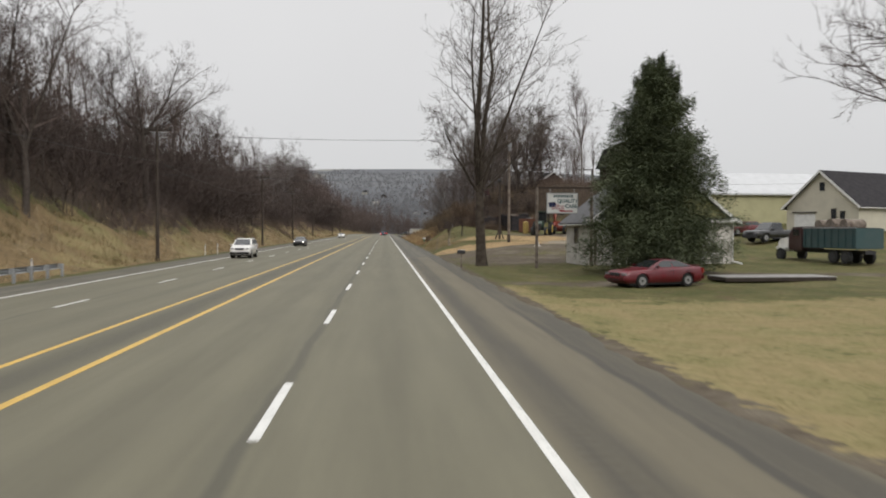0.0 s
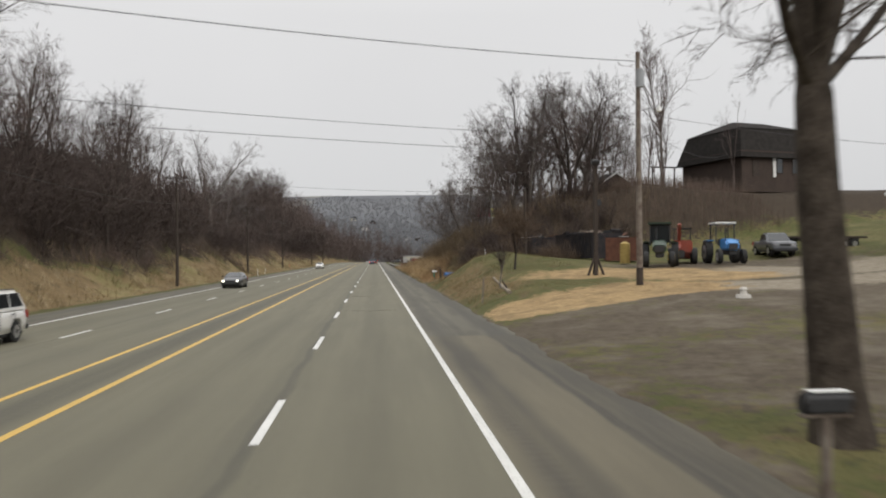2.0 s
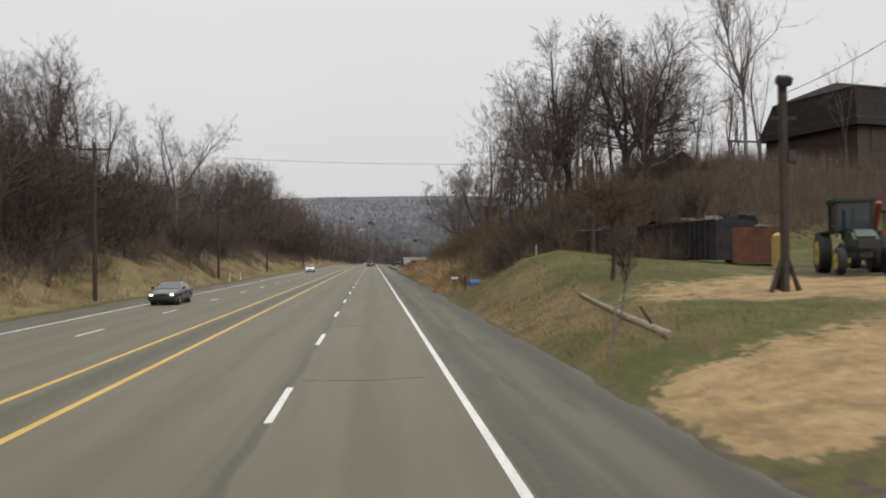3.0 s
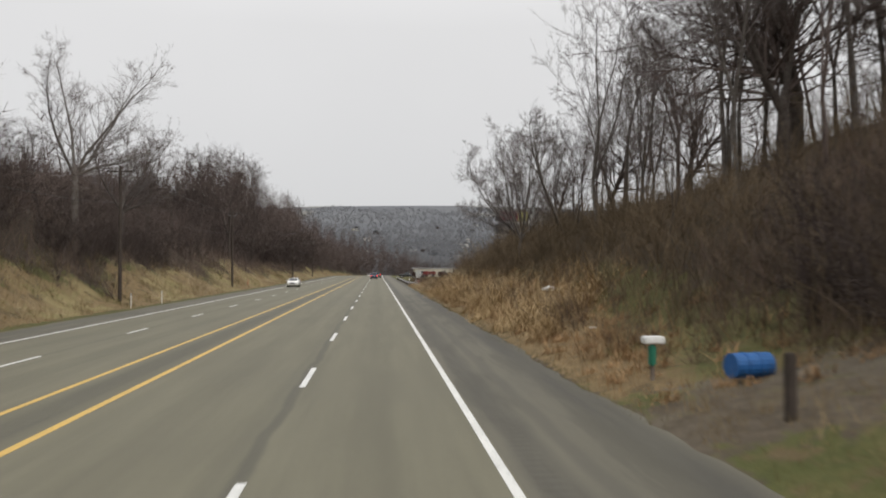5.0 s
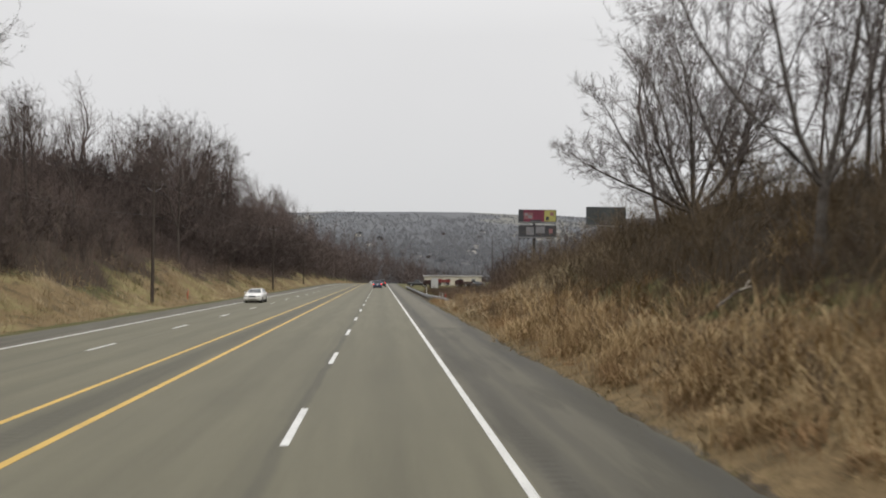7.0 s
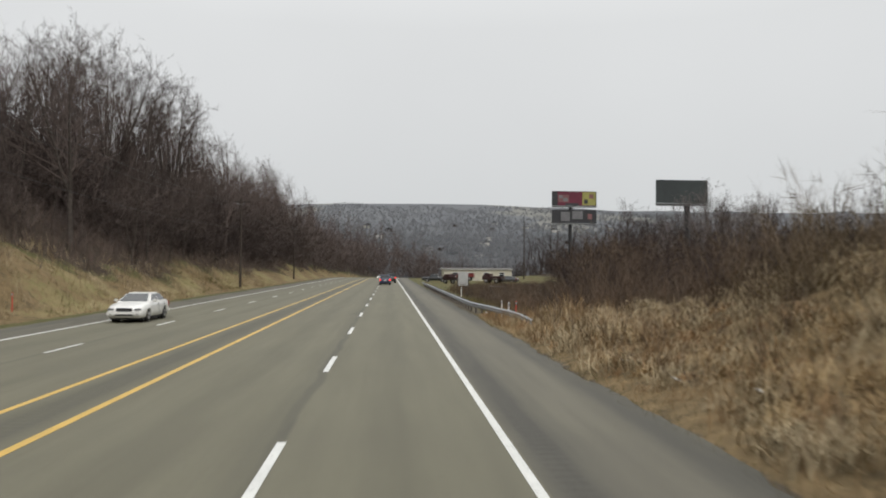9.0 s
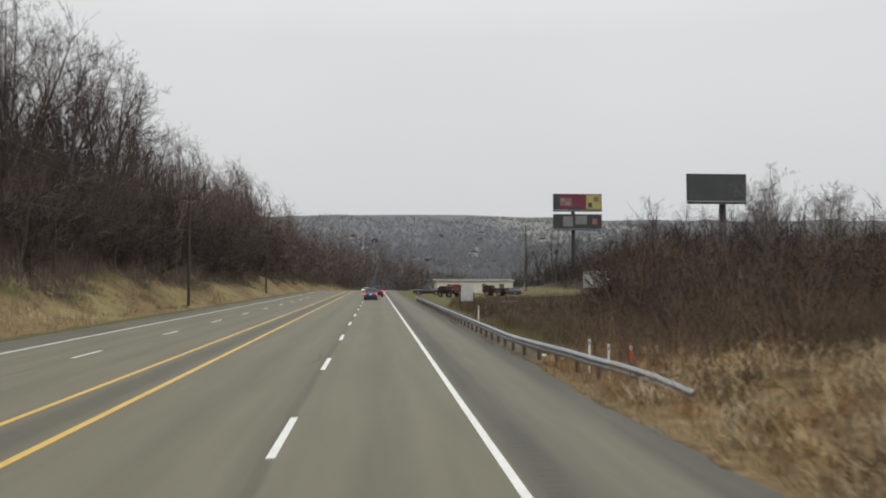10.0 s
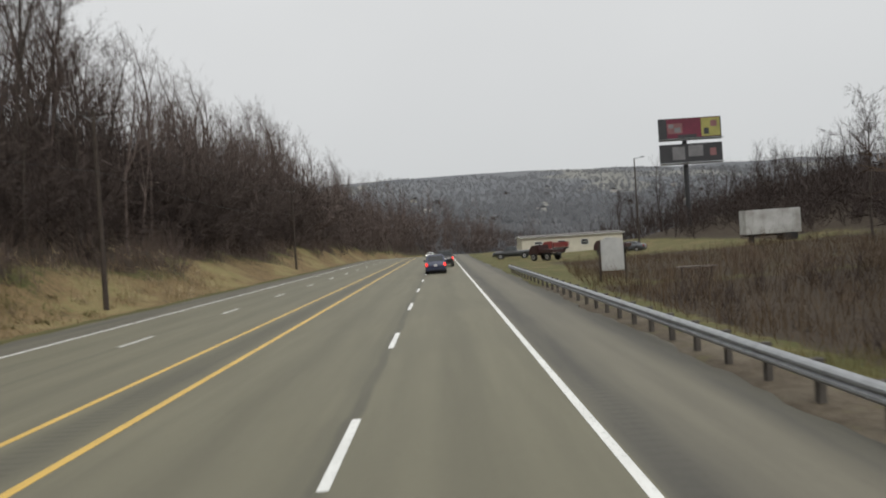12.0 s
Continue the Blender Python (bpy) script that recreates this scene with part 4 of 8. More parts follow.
# ---- roadside trees near the yard ----
def conifer(m, h, r, label):
    ob = thing("conifer", m, label, "tree")
    part("trunk", tube_bm((0, 0, -0.3), (0, 0, h * 0.97), 0.24, 0.02, 8), M_BARK, ob)
    cr = np.random.RandomState(3)
    n = 220000
    # boughs: each has its own height, bearing and reach, and carries a spray of needles
    nb = 640
    bt = 1 - 0.98 * cr.uniform(0, 1, nb) ** 0.72
    ba = cr.uniform(0, 2 * np.pi, nb)
    reach = (1.0 * r * (1 - bt) ** 0.62 * (0.5 + 0.62 * cr.uniform(0, 1, nb) ** 0.7) * (1 + 0.16 * np.sin(3 * ba + 9 * bt) + 0.1 * np.sin(7 * ba - 14 * bt))) * np.where(bt < 0.08, 0.85, 1) + 0.15
    k = cr.randint(0, nb, n)
    f = cr.uniform(0.08, 1, n) ** 0.85
    wide = 0.16 + 0.48 * reach[k] * 0.3 * np.sin(np.pi * np.clip(f, 0.05, 0.97))
    rad = reach[k] * f
    off = cr.normal(0, 1, n) * wide
    x, y = np.cos(ba[k]) * rad - np.sin(ba[k]) * off, np.sin(ba[k]) * rad + np.cos(ba[k]) * off
    z = 0.4 + bt[k] * (h - 0.5) - rad * 0.16 + 0.45 * f ** 3 + cr.normal(0, 0.24, n)
    z = np.maximum(z, 0.1)
    ln = cr.uniform(0.13, 0.33, n)
    da = ba[k] + cr.normal(0, 0.9, n)
    dz = cr.uniform(-0.7, 0.7, n)
    tip = np.stack([x + np.cos(da) * ln, y + np.sin(da) * ln, z + dz * ln], 1)
    w = cr.uniform(0.014, 0.03, n)
    side = np.stack([-np.sin(da) * w, np.cos(da) * w, cr.normal(0, 0.012, n)], 1)
    base = np.stack([x, y, z], 1)
    v = np.concatenate([base - side, base + side, tip])
    i = np.arange(n)
    crown = big_mesh("crown", v, np.stack([i, i + n, i + 2 * n], 1).ravel(), 3, M_NEEDLE)
    crown.parent = ob
    tagged(crown, "drooping dark green needled boughs")
    return ob


conifer(pose(14.5, 43.8, at(14.5, 43.8)), 12.9, 4.95, "dense dark green spruce on the lawn")

# ---- the yard: buildings, sign, machines ----
def gable_house(name, m, w, d, eave, ridge, wall_mat, roof_mat, label, category="house", over=0.35, trim=None, gable_mat=None):
    """A house with its gables towards -y and +y, w wide, d deep; the ridge runs along y."""
    ob = thing(name, m, label, category)
    t = 0.2
    for x in (-w / 2 + t / 2, w / 2 - t / 2):
        part("wall", box_bm((x, 0, eave / 2 - 0.15), (t, d, eave + 0.3)), wall_mat, ob)
    for y in (-d / 2 + t / 2, d / 2 - t / 2):
        part("wall", box_bm((0, y, eave / 2 - 0.15), (w - 2 * t, t, eave + 0.3)), wall_mat, ob)
    for y, s in ((-d / 2, 1), (d / 2, -1)):
        bm = bmesh.new()
        a = [bm.verts.new(p) for p in ((-w / 2, y, eave), (w / 2, y, eave), (0, y, ridge))]
        b = [bm.verts.new((v.co.x, y + s * t, v.co.z)) for v in a]
        bm.faces.new(a)
        bm.faces.new(b[::-1])
        for i in range(3):
            bm.faces.new((a[i], b[i], b[(i + 1) % 3], a[(i + 1) % 3]))
        bmesh.ops.recalc_face_normals(bm, faces=bm.faces)
        part("gable", bm, gable_mat or wall_mat, ob, "triangular gable end")
    slope = (ridge - eave) / (w / 2)
    for s in (-1, 1):
        x1 = s * (w / 2 + over)
        z1 = eave - slope * over
        y0, y1 = -d / 2 - over, d / 2 + over
        q = [(0, y0, ridge + 0.04), (x1, y0, z1 + 0.04), (x1, y1, z1 + 0.04), (0, y1, ridge + 0.04)]
        if s < 0:
            q = q[::-1]
        part("roof", quad_bm(*q, t=0.12), roof_mat, ob, "sloping roof")
        for yy in (y0 - 0.02, y1 + 0.02):
            b2 = bmesh.new()
            a, b = Vector((0, yy, ridge + 0.02)), Vector((x1, yy, z1 + 0.02))
            mid, ln = (a + b) / 2, (b - a).length
            add_box(b2, mid, (ln, 0.04, 0.22), 0, Matrix.Rotation(-math.atan2(b.z - a.z, b.x - a.x), 4, "Y"))
            part("bargeboard", b2, trim or M_TRIM, ob, "white bargeboard")
        part("gutter", box_bm((x1 + s * 0.05, 0, z1 + 0.0), (0.1, d + 2 * over, 0.1), 0.02), trim or M_TRIM, ob, "pale gutter")
    return ob


def add_window(ob, c, w, h, axis, out, frame_mat=None):
    """A framed window on the wall of ob that faces out along axis (0: x, 1: y)."""
    c = Vector(c)
    n = Vector((out, 0, 0)) if axis == 0 else Vector((0, out, 0))
    size = lambda a, b, t: (t, a, b) if axis == 0 else (a, t, b)
    win = part("window", box_bm(c + n * 0.02, size(w, h, 0.05)), M_GLASS, ob, "dark window pane")
    for dz in (-h / 2, 0, h / 2):
        part("window_bar", box_bm(c + n * 0.05 + Vector((0, 0, dz)), size(w + 0.1, 0.07, 0.06)), frame_mat or M_TRIM, win)
    u = Vector((0, 1, 0)) if axis == 0 else Vector((1, 0, 0))
    for du in (-w / 2, w / 2):
        part("window_jamb", box_bm(c + n * 0.05 + u * du, size(0.07, h, 0.06)), frame_mat or M_TRIM, win)
    return win


# office of painted block, its gable towards the traffic
office = gable_house("office_building", pose(18.45, 56.2, at(15, 55), 0, 0, 8), 11.7, 4.6, 3.3, 7.7, M_BLOCK, M_SHINGLE, "small white block office with a grey shingled gable roof", "building", 0.45, gable_mat=M_SHINGLE)
part("fascia", box_bm((0, -2.62, 3.28), (12.4, 0.5, 0.22), 0.03), M_TRIM, office, "white fascia board across the front")
part("pent_roof", box_bm((0, -2.5, 3.44), (12.3, 0.55, 0.1), 0.02), M_SHINGLE, office, "narrow shingled pent roof")
add_window(office, (-5.85, 0.2, 2.15), 0.7, 1.2, 0, -1, M_POLE)
part("window_sill", box_bm((-5.93, 0.2, 1.5), (0.2, 0.95, 0.08), 0.01), M_BLOCK, office, "pale stone sill")
bm = bmesh.new()
tri = [bm.verts.new(p) for p in ((0.2, -2.306, 3.34), (5.75, -2.306, 3.34), (0.2, -2.306, 7.45))]
tri2 = [bm.verts.new((v.co.x, -2.28, v.co.z)) for v in tri]
bm.faces.new(tri)
bm.faces.new(tri2[::-1])
for i in range(3):
    bm.faces.new((tri[i], tri2[i], tri2[(i + 1) % 3], tri[(i + 1) % 3]))
bmesh.ops.recalc_face_normals(bm, faces=bm.faces)
part("gable_siding", bm, mat("olive_yellow_siding", (0.3, 0.28, 0.13), 0.8, 0, 0.15, 1, 30, 0.1), office, "olive yellow siding in the gable")
add_window(office, (3.0, -2.3, 2.2), 0.9, 1.0, 1, -1, M_DARK)
part("downspout", tube_bm((5.75, -2.42, 3.2), (5.75, -2.42, 0.25), 0.06, n=8), M_TRIM, office, "white downspout")
part("downspout_foot", tube_bm((5.75, -2.42, 0.25), (6.4, -2.7, 0.05), 0.06, n=8), M_TRIM, office, "white downspout elbow")
part("corner_pipe", tube_bm((-5.45, -2.4, 0.0), (-5.45, -2.4, 3.3), 0.1, n=10), M_POLE, office, "grey pipe at the corner")

# hanging sign
sign = thing("roadside_sign", pose(0, 0, 0), "white hanging sign with a flag picture between two wooden posts", "sign")
SY, M_SIGNWHITE = 52.4, mat("sign_white", (0.66, 0.66, 0.64), 0.5, 0, 0.1, 2, 30, 0.02)
for x in (8.9, 12.9):
    part("post", tube_bm((x, SY, at(x, SY) - 0.2), (x, SY, 5.75), 0.12, 0.1, 10), M_POLE, sign, "weathered wooden post")
part("crossbar", box_bm((10.9, SY, 5.72), (4.3, 0.1, 0.12), 0.02), M_DARKPOLE, sign, "dark top bar")
panel = part("panel", box_bm((10.72, SY - 0.06, 4.62), (2.2, 0.1, 1.42), 0.02), M_SIGNWHITE, sign, "white sign panel")
for x in (9.85, 11.6):
    part("hanger", box_bm((x, SY, 5.5), (0.04, 0.03, 0.4)), M_STEEL, sign)
M_INK, M_FLAGRED, M_FLAGBLUE = mat("sign_green_ink", (0.02, 0.07, 0.08), 0.5, 0, 0.1), mat("sign_red", (0.3, 0.05, 0.06), 0.5, 0, 0.1), mat("sign_blue", (0.012, 0.016, 0.06), 0.5, 0, 0.1)
M_SIGNFRAME = mat("sign_grey_edge", (0.3, 0.31, 0.31), 0.6, 0, 0.1)
for dx, dz, w, h in ((0, 0.72, 2.26, 0.05), (0, -0.72, 2.26, 0.05), (1.11, 0, 0.05, 1.42), (-1.11, 0, 0.05, 1.42)):
    part("panel_edge", box_bm((10.72 + dx, SY - 0.07, 4.62 + dz), (w, 0.14, h), 0.01), M_SIGNFRAME, panel)
for k, w in enumerate((0.12, 0.1, 0.13, 0.11, 0.12, 0.1, 0.12, 0.09, 0.13)):
    part("name_bar", box_bm((10.15 + 0.16 * k, SY - 0.114, 5.13), (w, 0.006, 0.2)), M_INK, panel, "dark bar of writing")
part("small_print_bar", box_bm((11.0, SY - 0.114, 4.05), (0.95, 0.006, 0.09)), M_FLAGRED, panel, "red bar of small writing")
lettering("QUALITY", 0.36, panel, pose(11.1, SY - 0.114, 4.77, 90), M_INK)
lettering("CARS", 0.36, panel, pose(11.36, SY - 0.114, 4.4, 90), M_INK)
for k in range(4):
    bm = bmesh.new()
    for j in range(6):
        x0 = 10.02 + j * 0.15
        add_box(bm, (x0, SY - 0.113, 4.2 + 0.1 * k + 0.05 * math.sin(j * 1.1) - 0.01 * j), (0.155, 0.006, 0.05), 0, Matrix.Rotation(-0.35 * math.cos(j * 1.1), 4, "Y"))
    part("flag_stripe", bm, M_FLAGRED, panel, "wavy red flag stripe")
part("flag_canton", box_bm((9.98, SY - 0.117, 4.52), (0.5, 0.006, 0.34), 0, Matrix.Rotation(-0.12, 4, "Y")), M_FLAGBLUE, panel, "dark blue corner of the flag")

# mailbox
mb = thing("mailbox", pose(3.55, 53.3, at(3.55, 53.3) + 0.18), "old black mailbox with a pale top on a post", "mailbox")
part("post", box_bm((0, 0, 0.28), (0.1, 0.1, 1.04), 0.01), M_POLE, mb)
part("arm", box_bm((-0.02, 0, 0.8), (0.62, 0.12, 0.05), 0.01), M_POLE, mb)
bm = bmesh.new()
add_box(bm, (0, 0, 0.91), (0.56, 0.2, 0.17), 0.03)
add_tube(bm, (-0.28, 0, 0.98), (0.28, 0, 0.98), 0.1, n=14)
part("box", bm, M_BLACKPL, mb, "black metal mailbox")
part("door", tube_bm((-0.3, 0, 0.94), (-0.285, 0, 0.94), 0.12, n=14), M_DARK, mb, "dark drop door")
part("lid", box_bm((0.02, 0, 1.085), (0.5, 0.15, 0.02), 0.005), M_WHITEP, mb, "pale top")
mb2 = thing("mailbox", pose(4.75, 128.3, at(4.75, 128.3)), "green paper tube under a white box on a post", "mailbox")
part("post", box_bm((0, 0.1, 0.4), (0.09, 0.09, 1.0), 0.01), M_POLE, mb2)
part("box", box_bm((-0.02, 0, 0.98), (0.5, 0.34, 0.17), 0.03), M_WHITEP, mb2, "white flat box")
M_GREENPL = mat("green_plastic", (0.02, 0.16, 0.10), 0.5, 0, 0.15, 6, 40, 0)
part("paper_tube", box_bm((-0.06, -0.05, 0.62), (0.16, 0.2, 0.5), 0.04), M_GREENPL, mb2, "green plastic paper tube")

# far side of the yard, right of the lawn
M_YELLOWWALL = mat("pale_yellow_siding", (0.42, 0.40, 0.24), 0.8, 0, 0.12, 1, 30, 0.1)
M_CREAM = mat("cream_siding", (0.52, 0.49, 0.40), 0.8, 0, 0.12, 1, 30, 0.1)
M_METALROOF = mat("pale_metal_roof", (0.5, 0.51, 0.52), 0.5, 0.2, 0.1, 1, 20, 0.05)
M_DARKSHINGLE = mat("charcoal_shingles", (0.035, 0.033, 0.036), 0.9, 0, 0.3, 2, 25, 0.4, spec=0.15)
barn = gable_house("long_shed", pose(46, 93, at(46, 93) - 0.1, 0, 0, 90), 9, 20, 3.5, 6.1, M_YELLOWWALL, M_METALROOF, "long pale yellow shed with a white metal roof", "shed")
for k in range(14):
    part("roof_rib", quad_bm((-4.75, -9.6 + k * 1.45, 3.4), (-4.75, -9.5 + k * 1.45, 3.4), (0, -9.5 + k * 1.45, 6.14), (0, -9.6 + k * 1.45, 6.14), t=0.06), M_METALROOF, barn, "raised roof seam")
home = gable_house("house", pose(49.2, 78.05, 2.4, 0, 0, -68), 8.6, 11, 3.0, 6.6, M_CREAM, M_DARKSHINGLE, "cream sided house with a dark shingled gable roof", "house", 0.4)
add_window(home, (0.1, -5.5, 5.0), 0.5, 0.8, 1, -1, M_DARK)
add_window(home, (1.5, -5.5, 2.1), 0.5, 1.0, 1, -1, M_DARK)
add_window(home, (2.5, -5.5, 1.9), 0.45, 0.9, 1, -1, M_DARK)
part("garage_door", box_bm((-2.0, -5.52, 1.1), (2.6, 0.06, 2.2), 0.01), M_TRIM, home, "pale garage door")
part("door_hood", box_bm((-2.0, -5.6, 2.3), (2.9, 0.25, 0.12), 0.02), M_DARKPOLE, home, "dark bar above the garage door")
for s in (1, -1):
    for k in range(7):
        part("siding_board", box_bm((0, -5.5 - 0.012, 0.45 + 0.45 * k), (8.1 - 0.01, 0.02, 0.03)), M_CREAM, home) if s == 1 else None

# dump truck with a teal box
P_TEAL = paint_mat("faded_teal_steel", (0.032, 0.07, 0.075), 0.05, 0.7)
P_MAROON = paint_mat("maroon_truck_paint", (0.035, 0.011, 0.012), 0.2, 0.4)
dump = thing("dump_truck", pose(32.0, 55.4, at(32, 55.4), 0, 0, 8), "old dump truck with a white hood and faded teal box", "truck")
part("hood", prism_bm([(2.6, 0.75), (4.2, 0.75), (4.3, 1.4), (4.1, 1.75), (2.6, 1.95)], -0.75, 0.75, 0.08), P_WHITE, dump, "white sloping hood")
part("fender", box_bm((0, 3.6, 1.0), (2.1, 1.3, 0.35), 0.12), P_WHITE, dump, "white front fenders")
part("cab", prism_bm([(0.9, 0.85), (2.65, 0.85), (2.65, 1.95), (2.25, 2.7), (0.95, 2.75)], -1.0, 1.0, 0.08), P_MAROON, dump, "maroon cab")
part("cab_window", box_bm((0, 1.7, 2.25), (2.03, 0.8, 0.55), 0.03), M_CARGLASS, dump)
part("windscreen", quad_bm((0.85, 2.62, 2.0), (-0.85, 2.62, 2.0), (-0.85, 2.32, 2.62), (0.85, 2.32, 2.62), 0.03), M_CARGLASS, dump)
part("chassis", box_bm((0, -0.6, 0.85), (0.9, 9.0, 0.25)), M_BLACKPL, dump, "dark chassis rails")
part("dump_box", box_bm((0, -2.2, 1.85), (2.4, 5.6, 1.5), 0.04), P_TEAL, dump, "faded teal steel box")
for k in range(8):
    for s in (-1, 1):
        part("box_rib", box_bm((s * 1.23, -4.7 + k * 0.72, 1.85), (0.08, 0.1, 1.45), 0.01), P_TEAL, dump)
# near-black slab on the solid box stands for its shaded hollow
part("load", box_bm((0, -2.2, 2.58), (2.1, 5.2, 0.12), 0.03), M_DARK, dump, "dark slab for the shaded open top")
for y, r in ((-0.6, 0.42), (-1.9, 0.48), (-3.3, 0.45)):
    part("bale", tube_bm((-0.8, y, 2.7 + 0.3 * r), (0.8, y, 2.7 + 0.3 * r), r, n=14), M_POLE, dump, "round brown roll lying on the load")
part("side_rail", box_bm((-1.22, -2.2, 2.63), (0.1, 5.7, 0.1), 0.02), M_STEEL, dump, "pale top rail of the box")
for y in (3.5, -2.6, -3.9):
    for s in (-1, 1):
        add_wheel(dump, s * 0.98, y, 0.5, 0.32, s, M_BLACKPL)
vehicle("pickup_truck", pose(36.0, 71, at(36, 71), 0, 0, 112), "dark pickup truck parked before a house", "truck", P_BLACK, 5.8, 2.0, TRUCK, (-0.75, 1.35, -0.6, 0.55, 1.14, 1.9, 0.95, 0.78), 0.4, (-1.75, 1.75), ground_clear=0.36)
vehicle("sedan", pose(36.4, 77.5, at(36.4, 77.5), 0, 0, 100), "dark red car parked before a house", "car", P_RED, 4.85, 1.84, SEDAN, (-1.9, 1.15, -1.2, 0.2, 1.0, 1.45, 0.86, 0.62), 0.33, (-1.4, 1.4))
# low plank deck behind the coupe
deck = thing("plank_trailer", pose(19.0, 38.2, at(19.0, 38.2), 0, 0, 4), "low flat trailer bed of pale planks on grass", "trailer")
part("bed_frame", box_bm((0, 0, 0.14), (6.4, 2.0, 0.2), 0.03), M_DARKPOLE, deck, "dark frame")
M_PLANK = mat("grey_planks", (0.28, 0.27, 0.26), 0.85, 0, 0.2, 3, 40, 0.3, per_object=0.2)
for k in range(9):
    part("plank", box_bm((0, -0.92 + k * 0.23, 0.27), (6.4, 0.215, 0.05), 0.008), M_PLANK, deck)
pot = thing("planter", pose(13.6, 75.5, at(13.6, 75.5)), "small white concrete planter on gravel", "planter")
bm = bmesh.new()
add_tube(bm, (0, 0, 0), (0, 0, 0.15), 0.32, 0.28, 16)
add_tube(bm, (0, 0, 0.15), (0, 0, 0.36), 0.15, 0.12, 16)
add_tube(bm, (0, 0, 0.36), (0, 0, 0.46), 0.17, 0.1, 16)
part("bowl", bm, M_BLOCK, pot)

# machines on the upper yard
P_TGREEN, P_TBLUE, P_ORANGE = paint_mat("tractor_green", (0.012, 0.036, 0.018), 0.1), paint_mat("tractor_blue", (0.03, 0.2, 0.5), 0.3), paint_mat("machine_orange", (0.24, 0.045, 0.025), 0.1, 0.5)
M_YRIM = mat("yellow_rim", (0.5, 0.36, 0.05), 0.5, 0, 0.15)


def tractor(m, paint, label, canopy, rim):
    t = thing("tractor", m, label, "tractor")
    part("hood", prism_bm([(0.5, 0.95), (2.3, 0.9), (2.35, 1.35), (1.9, 1.65), (0.5, 1.75)], -0.42, 0.42, 0.1), paint, t, "rounded engine hood")
    part("chassis", box_bm((0, 0.5, 0.8), (0.5, 3.4, 0.4), 0.05), M_BLACKPL, t)
    part("grille", box_bm((0, 2.36, 1.15), (0.6, 0.05, 0.4), 0.02), M_BLACKPL, t)
    for s in (-1, 1):
        part("fender", box_bm((s * 0.85, -0.7, 1.62), (0.5, 1.2, 0.1), 0.04), paint, t, "rear fender")
        add_wheel(t, s * 0.95, -0.7, 0.82, 0.45, s, rim)
        add_wheel(t, s * 0.8, 1.85, 0.5, 0.3, s, rim)
        for y in (-1.15, 0.35):
            part("cab_post", box_bm((s * 0.62, y, 2.1), (0.07, 0.07, 1.4)), M_BLACKPL, t)
    part("roof", box_bm((0, -0.4, 2.84), (1.5, 1.85, 0.14), 0.05), M_WHITEP if canopy else paint, t, "white canopy" if canopy else "green cab roof")
    if not canopy:
        part("cab_glass", box_bm((0, -0.4, 2.15), (1.2, 1.45, 1.2), 0.03), M_CARGLASS, t, "cab windows")
    part("seat", box_bm((0, -0.6, 1.5), (0.5, 0.5, 0.5), 0.06), M_BLACKPL, t)
    part("exhaust", tube_bm((0.2, 1.2, 1.6), (0.2, 1.2, 2.5), 0.05, n=8), M_BLACKPL, t)
    return t


tractor(pose(18.8, 98.5, at(18.8, 98.5), 0, 0, 158) @ Matrix.Scale(1.1, 4), P_TGREEN, "dark green tractor with a glazed cab in the yard", False, M_YRIM)
tractor(pose(24.3, 100, at(24.3, 100), 0, 0, 170) @ Matrix.Scale(1.06, 4), P_TBLUE, "bright blue tractor with a white canopy in the yard", True, M_STEEL)
digger = thing("backhoe", pose(21.9, 102, at(21.9, 102), 0, 0, 160), "orange and red backhoe with a folded arm", "machine")
part("body", box_bm((0, 0, 1.3), (1.4, 2.6, 1.0), 0.1), P_ORANGE, digger)
part("canopy", box_bm((0, -0.2, 2.7), (1.4, 1.6, 0.1), 0.03), M_BLACKPL, digger)
part("boom", box_bm((0.3, 1.9, 1.9), (0.22, 0.28, 2.4), 0.05, Matrix.Rotation(0.8, 4, "X")), P_ORANGE, digger, "orange boom")
part("dipper", box_bm((0.3, 2.3, 2.0), (0.24, 0.28, 2.4), 0.05, Matrix.Rotation(-0.6, 4, "X")), P_ORANGE, digger, "orange dipper arm")
part("bucket", box_bm((0.3, 2.9, 0.75), (0.7, 0.6, 0.6), 0.08), M_BLACKPL, digger, "dark bucket")
part("loader", box_bm((0, -2.0, 0.7), (2.0, 0.7, 0.7), 0.08), P_ORANGE, digger, "orange loader bucket")
for s in (-1, 1):
    for y in (-0.9, 0.9):
        add_wheel(digger, s * 0.85, y, 0.62, 0.4, s, M_YRIM)
    part("canopy_post", box_bm((s * 0.6, 0.4, 2.2), (0.07, 0.07, 1.0)), M_BLACKPL, digger)
vehicle("pickup_truck", pose(30.4, 104, at(30.4, 104), 0, 0, 168), "dark blue grey pickup truck parked in the yard", "truck", P_GREY, 5.6, 2.0, TRUCK, (-0.75, 1.35, -0.6, 0.55, 1.14, 1.85, 0.95, 0.78), 0.4, (-1.75, 1.75), ground_clear=0.36)
M_DUMP = mat("black_dumpster_steel", (0.02, 0.021, 0.025), 0.85, 0.0, 0.3, 2, 30, 0.2, tone=(0.04, 0.034, 0.034), spec=0.15)
M_RUST = mat("rusty_steel", (0.12, 0.05, 0.03), 0.8, 0.1, 0.3, 3, 30, 0.3)


